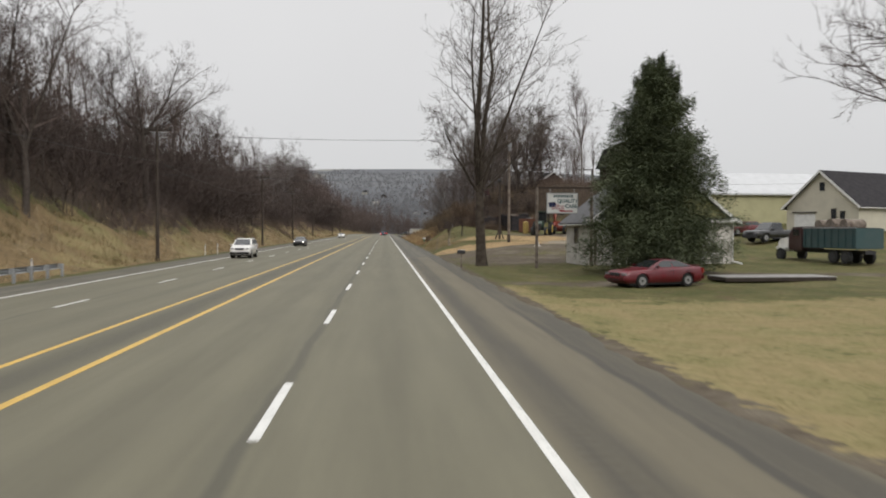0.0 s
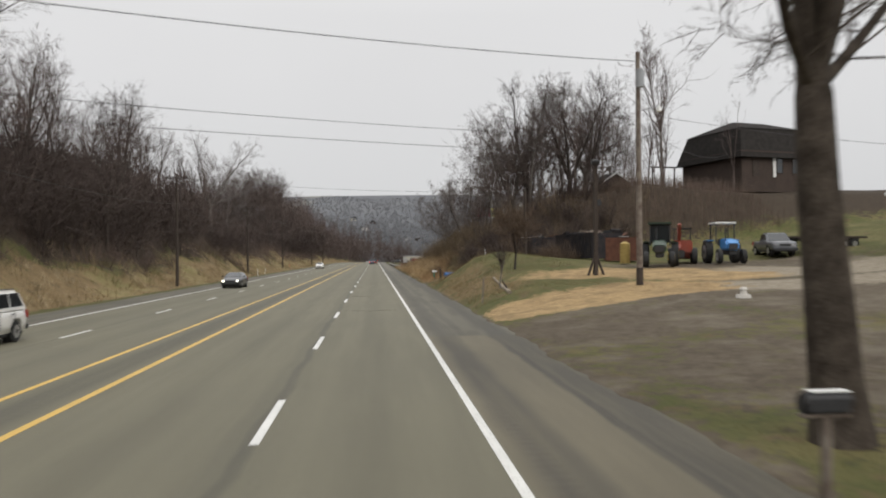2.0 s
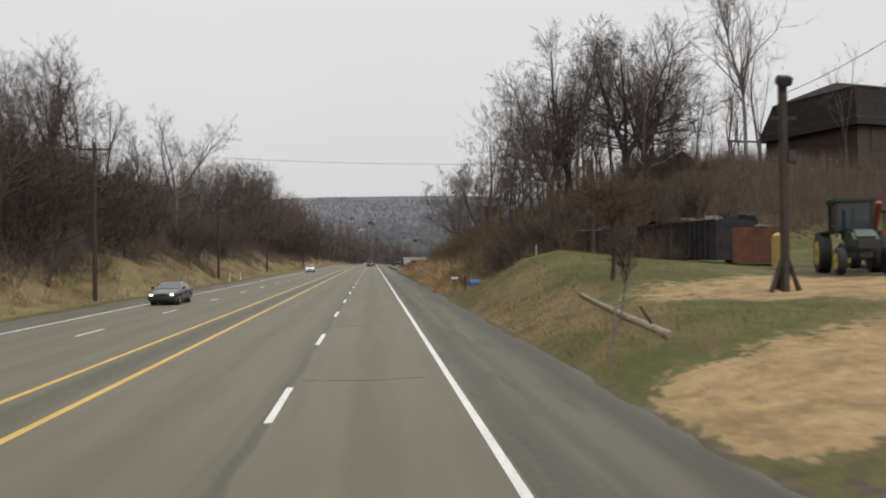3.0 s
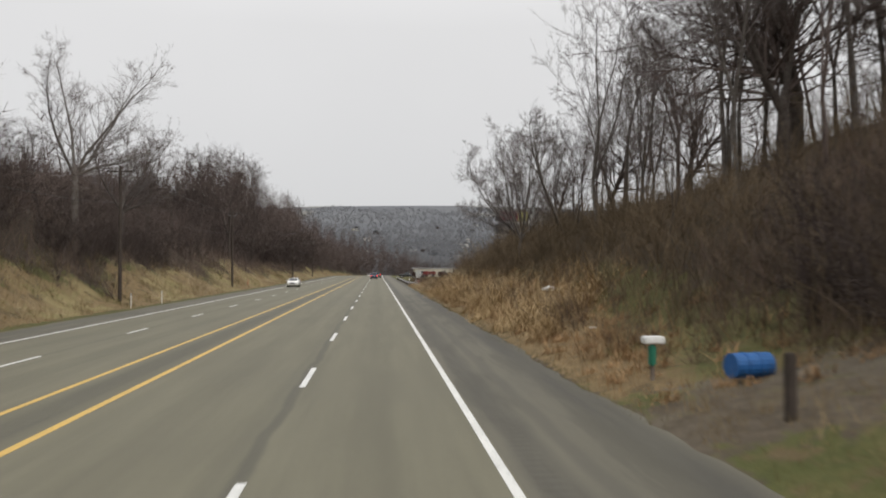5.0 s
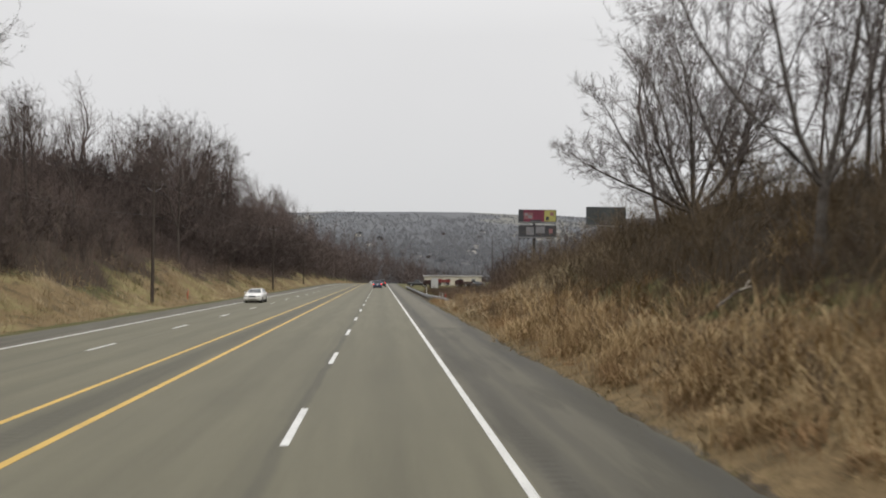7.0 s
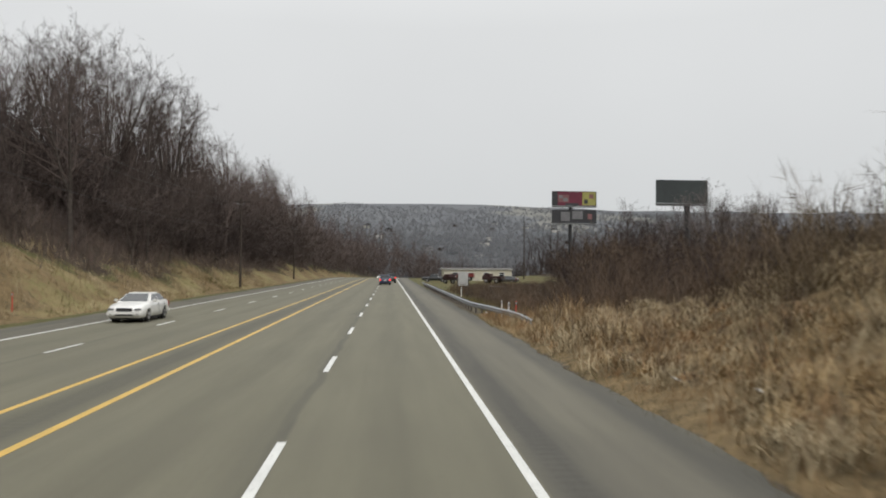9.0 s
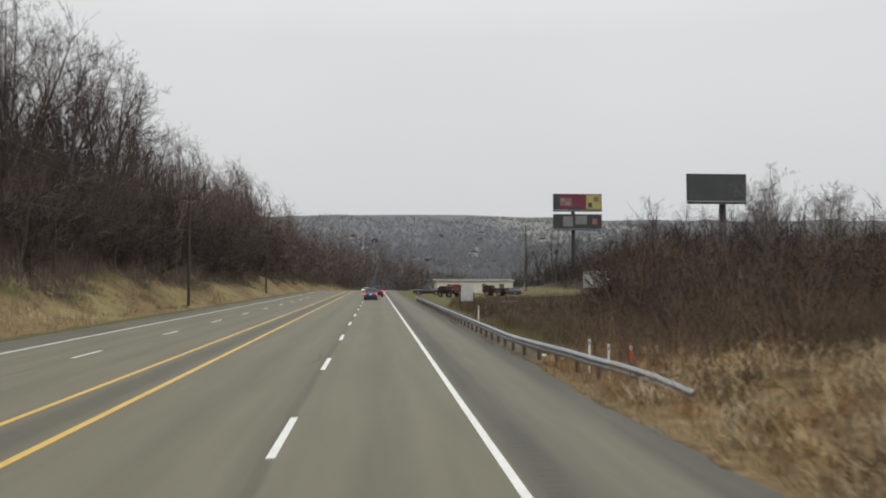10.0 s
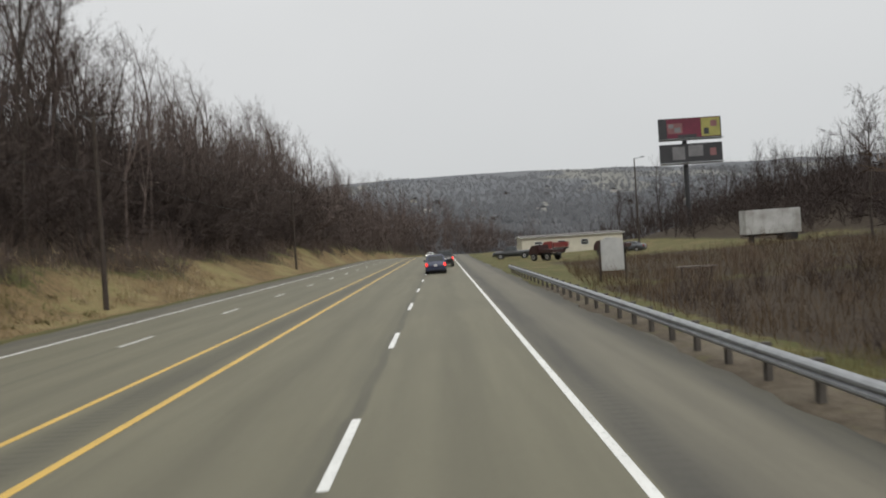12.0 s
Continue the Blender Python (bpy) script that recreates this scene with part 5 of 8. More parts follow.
def dumpster(m, L, h, label, material):
    d = thing("dumpster", m, label, "dumpster")
    for y in (-1.2, 1.2):
        part("side", box_bm((0, y, h / 2 + 0.1), (L, 0.08, h), 0.01), material, d, "steel side")
    for x in (-L / 2, L / 2):
        part("end", box_bm((x, 0, h / 2 + 0.1), (0.08, 2.4, h), 0.01), material, d, "steel end")
    part("floor_plate", box_bm((0, 0, 0.15), (L, 2.4, 0.1)), material, d)
    for k in range(int(L / 0.55) + 1):
        for y in (-1.27, 1.27):
            part("rib", box_bm((-L / 2 + 0.1 + k * 0.55, y, h / 2 + 0.1), (0.1, 0.1, h - 0.1)), material, d)
    for y in (-1.24, 1.24):
        part("top_rail", box_bm((0, y, h + 0.1), (L + 0.1, 0.14, 0.12), 0.02), material, d)
    part("scrap", box_bm((0.2, 0, h * 0.95), (L * 0.8, 2.0, 0.3), 0.05), M_RUST, d, "heap of rusty scrap and boards")
    jr = random.Random(round(L * 10))
    for k in range(int(L * 2.2)):
        part("junk", box_bm((jr.uniform(-L / 2, L / 2), jr.uniform(-0.8, 0.8), h + jr.uniform(0.05, 0.35)), (jr.uniform(0.3, 1.4), jr.uniform(0.1, 0.5), jr.uniform(0.05, 0.3)), 0.02, Matrix.Rotation(jr.uniform(-0.5, 0.5), 4, "Y") @ Matrix.Rotation(jr.uniform(0, 3), 4, "Z")), (M_DUMP, M_RUST, M_POLE, M_BLACKPL)[k % 4], d, "piece of scrap")
    for k in range(4):
        part("board", box_bm((-1.6 + k * 1.1, -0.3 + 0.2 * k, h + 0.18), (1.5, 0.18, 0.05), 0, Matrix.Rotation(0.3 * k - 0.4, 4, "Z")), M_PLANK, d, "pale loose board")
    return d


dumpster(pose(16.8, 110.5, at(16.8, 110.5), 0, 0, -84), 9.0, 2.1, "long black ribbed dumpster full of scrap", M_DUMP)
dumpster(pose(14.3, 119.2, at(14.3, 119.2), 0, 0, 20), 3.0, 1.5, "short black dumpster beside the bank", M_DUMP)
dumpster(pose(18.7, 107, at(18.7, 107), 0, 0, 70), 3.0, 1.9, "rusty red dumpster beside the tractors", M_RUST)
M_YTANK = mat("yellow_tank_paint", (0.36, 0.26, 0.08), 0.6, 0, 0.25)
tank = thing("fuel_tank", pose(17.2, 101.5, at(17.2, 101.5)), "upright yellow metal tank in the yard", "tank")
part("shell", tube_bm((0, 0, 0.1), (0, 0, 1.6), 0.38, n=20), M_YTANK, tank)
part("cap", tube_bm((0, 0, 1.6), (0, 0, 1.75), 0.38, 0.12, 20), M_YTANK, tank)
bed = thing("flatbed_trailer", pose(34.5, 104, at(34.5, 104), 0, 0, 12), "dark flatbed trailer standing in the yard", "trailer")
part("deck", box_bm((0, 0, 0.95), (7.0, 2.3, 0.16), 0.02), M_DARKPOLE, bed)
part("frame", box_bm((0, 0, 0.78), (6.6, 0.9, 0.2)), M_BLACKPL, bed)
for x in (1.2, 2.2):
    for s in (-1, 1):
        w = part("wheel", tube_bm((x, s * 0.85, 0.42), (x, s * 1.15, 0.42), 0.42, n=20), M_RUBBER, bed, "black rubber tyre")
        part("rim", tube_bm((x, s * 0.9, 0.42), (x, s * 1.16, 0.42), 0.24, n=16), M_RIM, w)
part("stand", box_bm((-2.6, 0, 0.4), (0.12, 0.12, 0.8)), M_BLACKPL, bed)

# house on the hill: brown walls under a dark mansard roof
M_BROWNWALL = mat("brown_siding", (0.052, 0.036, 0.028), 0.85, 0, 0.2, 1.5, 25, 0.2)
M_MANSARD = mat("dark_mansard_shingles", (0.032, 0.029, 0.027), 0.95, 0, 0.3, 2, 20, 0.4, spec=0.1)
hx, hy = 46.2, 140.0
hz = at(hx, hy) - 0.6
villa = thing("hilltop_house", pose(hx, hy, hz, 0, 0, 14), "brown house with a dark mansard roof on the hilltop", "house")
W2, D2 = 5.8, 6.0
wall_h = 15.2 - hz
part("wall", box_bm((0, 0, wall_h / 2), (2 * W2 - 0.6, 2 * D2 - 0.6, wall_h), 0.02), M_BROWNWALL, villa)


def frustum(w0, d0, z0, w1, d1, z1):
    bm = bmesh.new()
    a = [bm.verts.new((sx * w0, sy * d0, z0)) for sx, sy in ((-1, -1), (1, -1), (1, 1), (-1, 1))]
    b = [bm.verts.new((sx * w1, sy * d1, z1)) for sx, sy in ((-1, -1), (1, -1), (1, 1), (-1, 1))]
    bm.faces.new(a[::-1])
    bm.faces.new(b)
    for i in range(4):
        j = (i + 1) % 4
        bm.faces.new((a[i], a[j], b[j], b[i]))
    return bm


part("lower_roof", frustum(W2 + 0.3, D2 + 0.3, wall_h - 0.7, W2 - 0.7, D2 - 0.9, wall_h + 3.0), M_MANSARD, villa, "steep dark shingled roof slope")
part("upper_roof", frustum(W2 - 0.6, D2 - 0.8, wall_h + 3.0, 2.2, 0.5, wall_h + 4.5), M_MANSARD, villa, "shallow dark roof cap")
part("eaves", box_bm((0, 0, wall_h + 0.02), (2 * W2 + 0.2, 2 * D2 + 0.2, 0.18), 0.02), M_BROWNWALL, villa)
for x, w in ((0.2, 0.9), (2.6, 0.9)):
    add_window(villa, (x, -D2 + 0.3, wall_h - 1.4), w, 2.2, 1, -1, M_DARKPOLE)
for x, dz in ((-0.6, -0.3), (4.4, -0.3)):
    part("shutter", box_bm((x, -D2 + 0.26, wall_h - 1.4 + dz), (0.45, 0.06, 2.6), 0.01), M_TRIM, villa, "white shutter")
part("door", box_bm((-3.4, -D2 + 0.27, wall_h - 1.9), (1.0, 0.08, 2.1), 0.01), M_DARKPOLE, villa, "dark door")
gable_house("garden_shed", pose(30.5, 147.5, at(30.5, 147.5) - 0.1, 0, 0, 5), 3.6, 4.5, 1.7, 2.9, M_BROWNWALL, M_MANSARD, "small dark gambrel shed on the hilltop", "shed", 0.2)
swing = thing("swing_frame", pose(35.6, 141, at(35.6, 141) - 0.05, 0, 0, 10), "dark timber swing frame on the hilltop", "swing")
for x in (-1.6, 1.6):
    part("post", box_bm((x, 0, 1.5), (0.14, 0.14, 3.1)), M_DARKPOLE, swing)
part("beam", box_bm((0, 0, 3.0), (3.7, 0.16, 0.18)), M_DARKPOLE, swing)

# log, stake and sack on the mound
log = thing("log", Matrix(), "pale fallen log lying on the grass", "log")
bm = bmesh.new()
stops = [(6.3, 96.6), (6.05, 93.0), (5.75, 89.4), (5.45, 85.4)]
for (xa, ya), (xb, yb), ra, rb in zip(stops, stops[1:], (0.06, 0.085, 0.105), (0.085, 0.105, 0.12)):
    add_tube(bm, (xa, ya, at(xa, ya) + 0.07), (xb, yb, at(xb, yb) + 0.07), ra, rb, 10)
M_LOG = mat("weathered_pale_wood", (0.3, 0.26, 0.2), 0.9, 0, 0.3, 4, 30, 0.5, tone=(0.17, 0.14, 0.1))
part("bole", bm, M_LOG, log)
part("stub", tube_bm((5.6, 87.0, at(5.6, 87.0) + 0.08), (5.35, 87.3, at(5.35, 87.3) + 0.62), 0.055, 0.03, 8), M_BARK, log, "dark broken branch")
M_TARP = mat("blue_tarpaulin", (0.02, 0.11, 0.32), 0.5, 0, 0.2, 5, 30, 0.2)
bag = thing("blue_drum", pose(6.1, 126.2, at(6.1, 126.2)), "blue plastic drum lying beside the drive", "drum")
part("shell", tube_bm((-0.45, 0, 0.3), (0.45, 0.15, 0.3), 0.27, n=18), M_TARP, bag)
for x in (-0.15, 0.15):
    part("hoop", tube_bm((x - 0.03, 0.07 + x * 0.16, 0.3), (x + 0.03, 0.08 + x * 0.16, 0.3), 0.285, n=18), M_TARP, bag)
gate = thing("gate_post", pose(4.9, 122.5, at(4.9, 122.5)), "short dark timber post beside the drive", "post")
part("shaft", box_bm((0, 0, 0.5), (0.16, 0.16, 1.2), 0.02), M_DARKPOLE, gate)

# ---- poles, wires, rails, billboards ----
def utility_pole(x, y, top, label, arms=1, can=False, lean=0.0, material=None, group=""):
    z = at(x, y)
    h = top - z
    p = thing("utility_pole", pose(x, y, z, 0, lean, 0), label, "utility pole", group)
    part("shaft", tube_bm((0, 0, -0.3), (0, 0, h), 0.17, 0.11, 12), material or M_POLE, p)
    for k in range(arms):
        zz = h - 0.45 - 0.9 * k
        arm = part("crossarm", box_bm((0, 0.14, zz), (2.3, 0.1, 0.12), 0.01), material or M_POLE, p)
        for dx in (-1.0, -0.45, 0.45, 1.0):
            part("insulator", tube_bm((dx, 0.14, zz + 0.06), (dx, 0.14, zz + 0.24), 0.045, 0.03, 8), M_BLACKPL, arm)
        for s in (-1, 1):
            part("brace", tube_bm((0, 0.14, zz - 0.5), (s * 0.7, 0.14, zz - 0.03), 0.02, n=6), M_STEEL, arm)
    if can:
        part("transformer", tube_bm((0.0, -0.32, h - 1.9), (0.0, -0.32, h - 1.0), 0.2, n=14), M_STEEL, p, "grey transformer can")
    return p


for x, y in ((-21.3, 65.0), (-21.9, 125.2), (-23.0, 176.0), (-23.1, 226.0), (-22.4, 301.0), (-23.0, 365.0)):
    utility_pole(x, y, 11.5 if y < 290 else 12.3, "dark weathered wooden utility pole at the wood's edge", 1, False, 0, M_DARKPOLE, "poles along the highway")
yard_pole = utility_pole(11.9, 83.3, 13.4, "tall pale wooden utility pole in the straw", 0, True)
part("lamp_bracket", tube_bm((0, 0, 9.0), (1.1, 0.1, 9.35), 0.025, n=6), M_STEEL, yard_pole)
part("lamp", tube_bm((1.15, 0.1, 9.05), (1.15, 0.1, 9.35), 0.16, 0.07, 12), M_WHITEP, yard_pole, "white yard lamp")
part("dark_foot", tube_bm((0, 0, 0), (0, 0, 0.9), 0.185, 0.18, 12), M_DARKPOLE, yard_pole, "dark creosoted foot")
lp = thing("light_pole", pose(12.2, 92.2, at(12.2, 92.2)), "short dark timber pole with floodlights and a braced foot", "light pole")
part("shaft", box_bm((0, 0, 3.5), (0.24, 0.24, 7.2), 0.03), M_DARKPOLE, lp)
for s, dx, dy in ((1, 0.5, 0), (-1, -0.5, 0), (1, 0, 0.5)):
    part("brace", tube_bm((dx, dy, 0), (dx * 0.15, dy * 0.15, 1.2), 0.09, 0.07, 8), M_DARKPOLE, lp, "raking foot")
part("floodlight", box_bm((-0.05, -0.2, 7.15), (0.5, 0.35, 0.32), 0.05, Matrix.Rotation(0.5, 4, "X")), M_BLACKPL, lp, "dark floodlight")
part("bracket", box_bm((0, 0, 5.9), (0.9, 0.12, 0.12), 0.01), M_DARKPOLE, lp)
part("meter_box", box_bm((0.2, -0.1, 4.6), (0.25, 0.2, 0.4), 0.02), M_BLACKPL, lp)
utility_pole(12.2, 115.0, 9.0, "short dark wooden pole beside the dumpsters", 0, False, 0, M_DARKPOLE)


def cable(a, b, sag, r=0.011):
    a, b = Vector(a), Vector(b)
    n = 24
    vs, fs = [], []
    for i in range(n + 1):
        t = i / n
        p = a.lerp(b, t) - Vector((0, 0, 4 * sag * t * (1 - t)))
        ring(p, b - a, r, 5, vs)
        if i:
            fs += [(5 * (i - 1) + j, 5 * (i - 1) + (j + 1) % 5, 5 * i + (j + 1) % 5, 5 * i + j) for j in range(5)]
    ob = mesh_object("overhead_cable", vs, fs, M_WIRE)
    return tagged(ob, "thin dark overhead cable slung between poles", "cable", "overhead cables")


cable((-21.3, 65, 10.7), (11.9, 83.3, 12.9), 0.35, 0.02)
cable((-21.3, 65, 8.0), (11.9, 83.3, 8.9), 0.3)
cable((-21.3, 65, 7.3), (11.9, 83.3, 8.05), 0.25)
cable((-21.9, 125.2, 11.1), (12.2, 115.0, 8.8), 0.5)
cable((11.9, 83.3, 10.2), (45.0, 79.0, 8.0), 1.0)
cable((11.9, 83.3, 9.6), (41.0, 134.0, 15.0), 1.0)
cable((11.9, 83.3, 9.0), (12.2, 92.2, 8.3), 0.2)
for (x0, y0), (x1, y1) in (((-21.3, 65.0), (-21.9, 125.2)), ((-21.9, 125.2), (-23.0, 176.0)), ((-23.0, 176.0), (-23.1, 226.0)), ((-23.1, 226.0), (-22.4, 301.0)), ((-22.4, 301), (-23, 365)), ((-21.0, 0.0), (-21.3, 65.0))):
    for dx, z in ((-1.0, 11.3), (1.0, 11.3), (0.12, 8.4)):
        cable((x0 + dx, y0, z), (x1 + dx, y1, z), 0.9)


M_RAILPOST = mat("dark_rail_posts", (0.09, 0.08, 0.07), 0.9, 0, 0.3, 3, 40, 0.4)


def guardrail(path, label):
    """A steel W-beam along path (x, y, drop), with a block and post about every 1.9 m."""
    g = thing("guardrail", Matrix(), label, "guardrail")
    prof = [(0.0, 0.31), (-0.05, 0.28), (-0.09, 0.24), (-0.09, 0.20), (-0.03, 0.17), (-0.03, 0.14), (-0.09, 0.11), (-0.09, 0.07), (-0.05, 0.03), (0.0, 0.0)]
    vs, fs = [], []
    n = len(prof)
    for i, (x, y, drop) in enumerate(path):
        a, b = path[max(i - 1, 0)], path[min(i + 1, len(path) - 1)]
        d = Vector((b[0] - a[0], b[1] - a[1])).normalized()
        for o, z in prof + [(o + 0.006, z) for o, z in prof[::-1]]:
            vs.append((x + d.y * o, y - d.x * o, 0.44 + z - drop))
        if i:
            k, p = 2 * n * i, 2 * n * (i - 1)
            fs += [(p + j, p + (j + 1) % (2 * n), k + (j + 1) % (2 * n), k + j) for j in range(2 * n)]
    mesh_object("beam", vs, fs, M_STEEL, g, False, "galvanised W-shaped beam")
    for x, y, drop in path:
        z0 = at(x + 0.25, y)
        top = 0.74 - drop
        if top - z0 > 0.25:
            part("post", box_bm((x + 0.2, y, (z0 - 0.2 + top) / 2), (0.12, 0.16, top - z0 + 0.2), 0.01), M_RAILPOST if x > 0 else M_STEEL, g, "weathered post")
            part("block", box_bm((x + 0.07, y, top - 0.15), (0.13, 0.15, 0.3), 0.01), M_RAILPOST if x > 0 else M_STEEL, g, "spacer block")
    return g


def flare(y):
    s = min(1, max(0, (y - 235.5) / 10.5))
    return 4.2 - 0.78 * s * s * (3 - 2 * s)


rail = [(5.15, 231.4, 0.38), (4.8, 232.9, 0.18), (4.48, 234.5, 0.09)] + [(flare(236.2 + 1.905 * k), 236.2 + 1.905 * k, 0.07) for k in range(44)]
guardrail(rail, "galvanised steel guardrail along the shoulder")
guardrail([(-20.4, -20 + 1.905 * k, 0.06) for k in range(34)], "galvanised steel guardrail below the wooded bank")["group"] = ""


def marker(x, y, h, colour, label, r=0.035):
    m_ = thing("marker_post", pose(x, y, at(x, y)), label, "marker post", "roadside marker posts")
    part("shaft", tube_bm((0, 0, -0.1), (0, 0, h), r, n=8), colour, m_)
    part("reflector", box_bm((0, -r - 0.005, h - 0.12), (0.07, 0.015, 0.12)), M_STEEL, m_)
    return m_


M_REDPL = mat("red_plastic", (0.5, 0.06, 0.04), 0.5, 0, 0.15)
for x, y in ((-20.6, 85.3), (-20.4, 78.5), (-20.7, 171.5), (-20.7, 180.0), (-20.6, 40.0)):
    marker(x, y, 1.15, M_WHITEP, "slim white plastic marker post beside the shoulder")
marker(8.2, 113.5, 0.75, M_WHITEP, "short white marker post on the mound", 0.02)
marker(4.7, 236.3, 1.0, M_WHITEP, "slim white marker post behind the guardrail")
marker(4.5, 237.6, 1.05, M_WHITEP, "slim white marker post behind the guardrail")
marker(4.9, 235.0, 1.1, M_REDPL, "slim red plastic marker post behind the guardrail")
marker(4.6, 263.6, 1.2, M_WHITEP, "slim white marker post behind the guardrail")
marker(-22.8, 238.0, 1.1, M_REDPL, "slim red plastic marker post on the bank")
stake = thing("stake", pose(3.95, 85.3, at(3.95, 85.3), 0, 3, 0), "thin pale wooden stake at the edge of the grass", "stake")
part("shaft", box_bm((0, 0, 0.6), (0.06, 0.04, 1.4)), M_BIRCH, stake)
rag = thing("white_sack", pose(7.2, 150.0, at(7.2, 150.0) + 0.3), "crumpled white plastic sack caught in the brush", "litter")
bm = bmesh.new()
bmesh.ops.create_icosphere(bm, subdivisions=3, radius=0.23)
for v in bm.verts:
    v.co *= 1 + 0.6 * noise.noise(v.co * 9) + 0.3 * noise.noise(v.co * 23)
    v.co.x *= 1.5
    v.co.z *= 0.55
part("sack", bm, M_WHITEP, rag, smooth=True)
snag = thing("broken_branch", pose(8.1, 174.0, at(8.1, 174.0) + 0.1) @ Matrix.Scale(0.72, 4), "pale broken branch sticking out of the grass", "branch")
M_BARE = mat("bare_pale_wood", (0.5, 0.45, 0.38), 0.85, 0, 0.2, 4, 30, 0.3)
bm = bmesh.new()
add_tube(bm, (-1.1, -0.5, 0.15), (-0.1, 0, 0.72), 0.06, 0.05, 8)
add_tube(bm, (-0.1, 0, 0.72), (0.45, 0.1, 0.86), 0.05, 0.035, 8)
part("bough", bm, M_BIRCH, snag)
part("torn_end", tube_bm((0.1, 0.03, 0.79), (0.62, 0.12, 0.93), 0.062, 0.03, 8), M_BARE, snag, "pale torn end without bark")
part("stub", tube_bm((0.3, 0.06, 0.85), (0.5, 0.1, 1.18), 0.035, 0.045, 8), M_BARE, snag, "short pale upright stub")
lr = random.Random(9)
M_PAPER = mat("litter_paper", (0.6, 0.6, 0.58), 0.8, 0, 0.15)
for x, y in ((5.9, 137.5), (5.2, 208.2), (4.6, 211.0), (4.3, 243.0), (4.6, 214.8), (6.0, 219.0)):
    li = thing("paper_scrap", pose(x, y, at(x, y) + 0.03, lr.uniform(-8, 8), lr.uniform(-8, 8), lr.uniform(0, 180)), "crumpled scrap of pale litter in the grass", "litter", "litter")
    part("sheet", box_bm((0, 0, 0.03), (0.26, 0.14, 0.025), 0.01), M_PAPER, li)


def billboard(x0, x1, y, rows, label, post_x, front, back):
    """Panels, one above the other, on one post; rows are (bottom, top, list of painted patches)."""
    b = thing("billboard", Matrix(), label, "billboard")
    zg = at(post_x, y)
    top = max(r[1] for r in rows)
    part("post", tube_bm((post_x, y + 0.9, zg - 0.5), (post_x, y + 0.9, top - 0.6), 0.55, 0.5, 16), M_BLACKPL, b, "thick dark steel post")
    for z0, z1, patches in rows:
        depth = 0.0
        p = part("panel", box_bm(((x0 + x1) / 2, y, (z0 + z1) / 2), (x1 - x0, 0.35, z1 - z0), 0.03), front, b, "poster panel")
        for sx, sz, w, h, m_ in patches:
            depth += 0.006
            cx, cz, hw, hh = x0 + sx * (x1 - x0), z0 + sz * (z1 - z0), w * (x1 - x0) / 2, h * (z1 - z0) / 2
            bm = box_bm((cx, y - 0.18 - depth, cz), (2 * hw, 0.02, 2 * hh))
            part("poster_patch", bm, m_, p, "painted patch of the poster")
        for k in range(5):
            part("back_brace", box_bm((x0 + (k + 0.5) * (x1 - x0) / 5, y + 0.35, (z0 + z1) / 2), (0.15, 0.3, z1 - z0 - 0.2)), M_BLACKPL, p)
        part("catwalk", box_bm(((x0 + x1) / 2, y - 0.5, z0 - 0.15), (x1 - x0 + 0.6, 0.7, 0.08)), back, b, "steel catwalk below the panel")
        part("apron", box_bm(((x0 + x1) / 2, y, z0 - 0.28), (x1 - x0, 0.25, 0.4), 0.02), back, b, "pale trim below the panel")
    part("torsion_beam", tube_bm((x0 + 1, y + 0.9, top - 2.6), (x1 - 1, y + 0.9, top - 2.6), 0.25, n=10), M_BLACKPL, b)
    return b


M_CRIMSON, M_BYELLOW, M_BDARK, M_BGREY, M_BPINK = (mat(n, c, 0.6, 0, 0.25, 0.4, 4, 0) for n, c in (("poster_crimson", (0.13, 0.015, 0.035)), ("poster_yellow", (0.3, 0.28, 0.08)), ("poster_black", (0.03, 0.03, 0.033)), ("poster_grey", (0.17, 0.165, 0.17)), ("poster_pink", (0.2, 0.09, 0.09))))
M_BACK = mat("billboard_grey", (0.4, 0.41, 0.42), 0.6, 0.2, 0.15)
M_BDKBACK = mat("billboard_dark_back", (0.035, 0.042, 0.042), 0.6, 0.1, 0.2, 0.5, 6, 0)
billboard(46.6, 60.2, 421.5, (
    (22.1, 26.5, [(0.55, 0.5, 0.84, 0.94, M_CRIMSON), (0.06, 0.5, 0.1, 0.9, M_BDARK), (0.26, 0.5, 0.24, 0.5, M_BPINK), (0.3, 0.42, 0.1, 0.24, M_BGREY), (0.5, 0.52, 0.2, 0.84, M_CRIMSON), (0.2, 0.62, 0.08, 0.2, M_BGREY), (0.83, 0.5, 0.3, 0.9, M_BYELLOW), (0.76, 0.3, 0.08, 0.3, M_BDARK), (0.88, 0.66, 0.1, 0.3, M_BPINK), (0.45, 0.1, 0.3, 0.16, M_BDARK)]),
    (16.9, 20.9, [(0.3, 0.5, 0.2, 0.7, M_BGREY), (0.58, 0.6, 0.25, 0.6, M_BGREY), (0.1, 0.5, 0.12, 0.9, M_BDARK), (0.82, 0.5, 0.26, 0.8, M_BDARK), (0.85, 0.5, 0.1, 0.4, M_BPINK)])),
    "two-panel billboard with crimson and yellow poster on a dark post", 52.4, M_BDARK, M_BACK)
billboard(45.9, 55.4, 329.0, ((15.0, 19.2, [(0.5, 0.5, 0.96, 0.9, M_BDKBACK)]),), "dark blank billboard on a steel post above the brush", 52.0, M_BDKBACK, M_BACK)

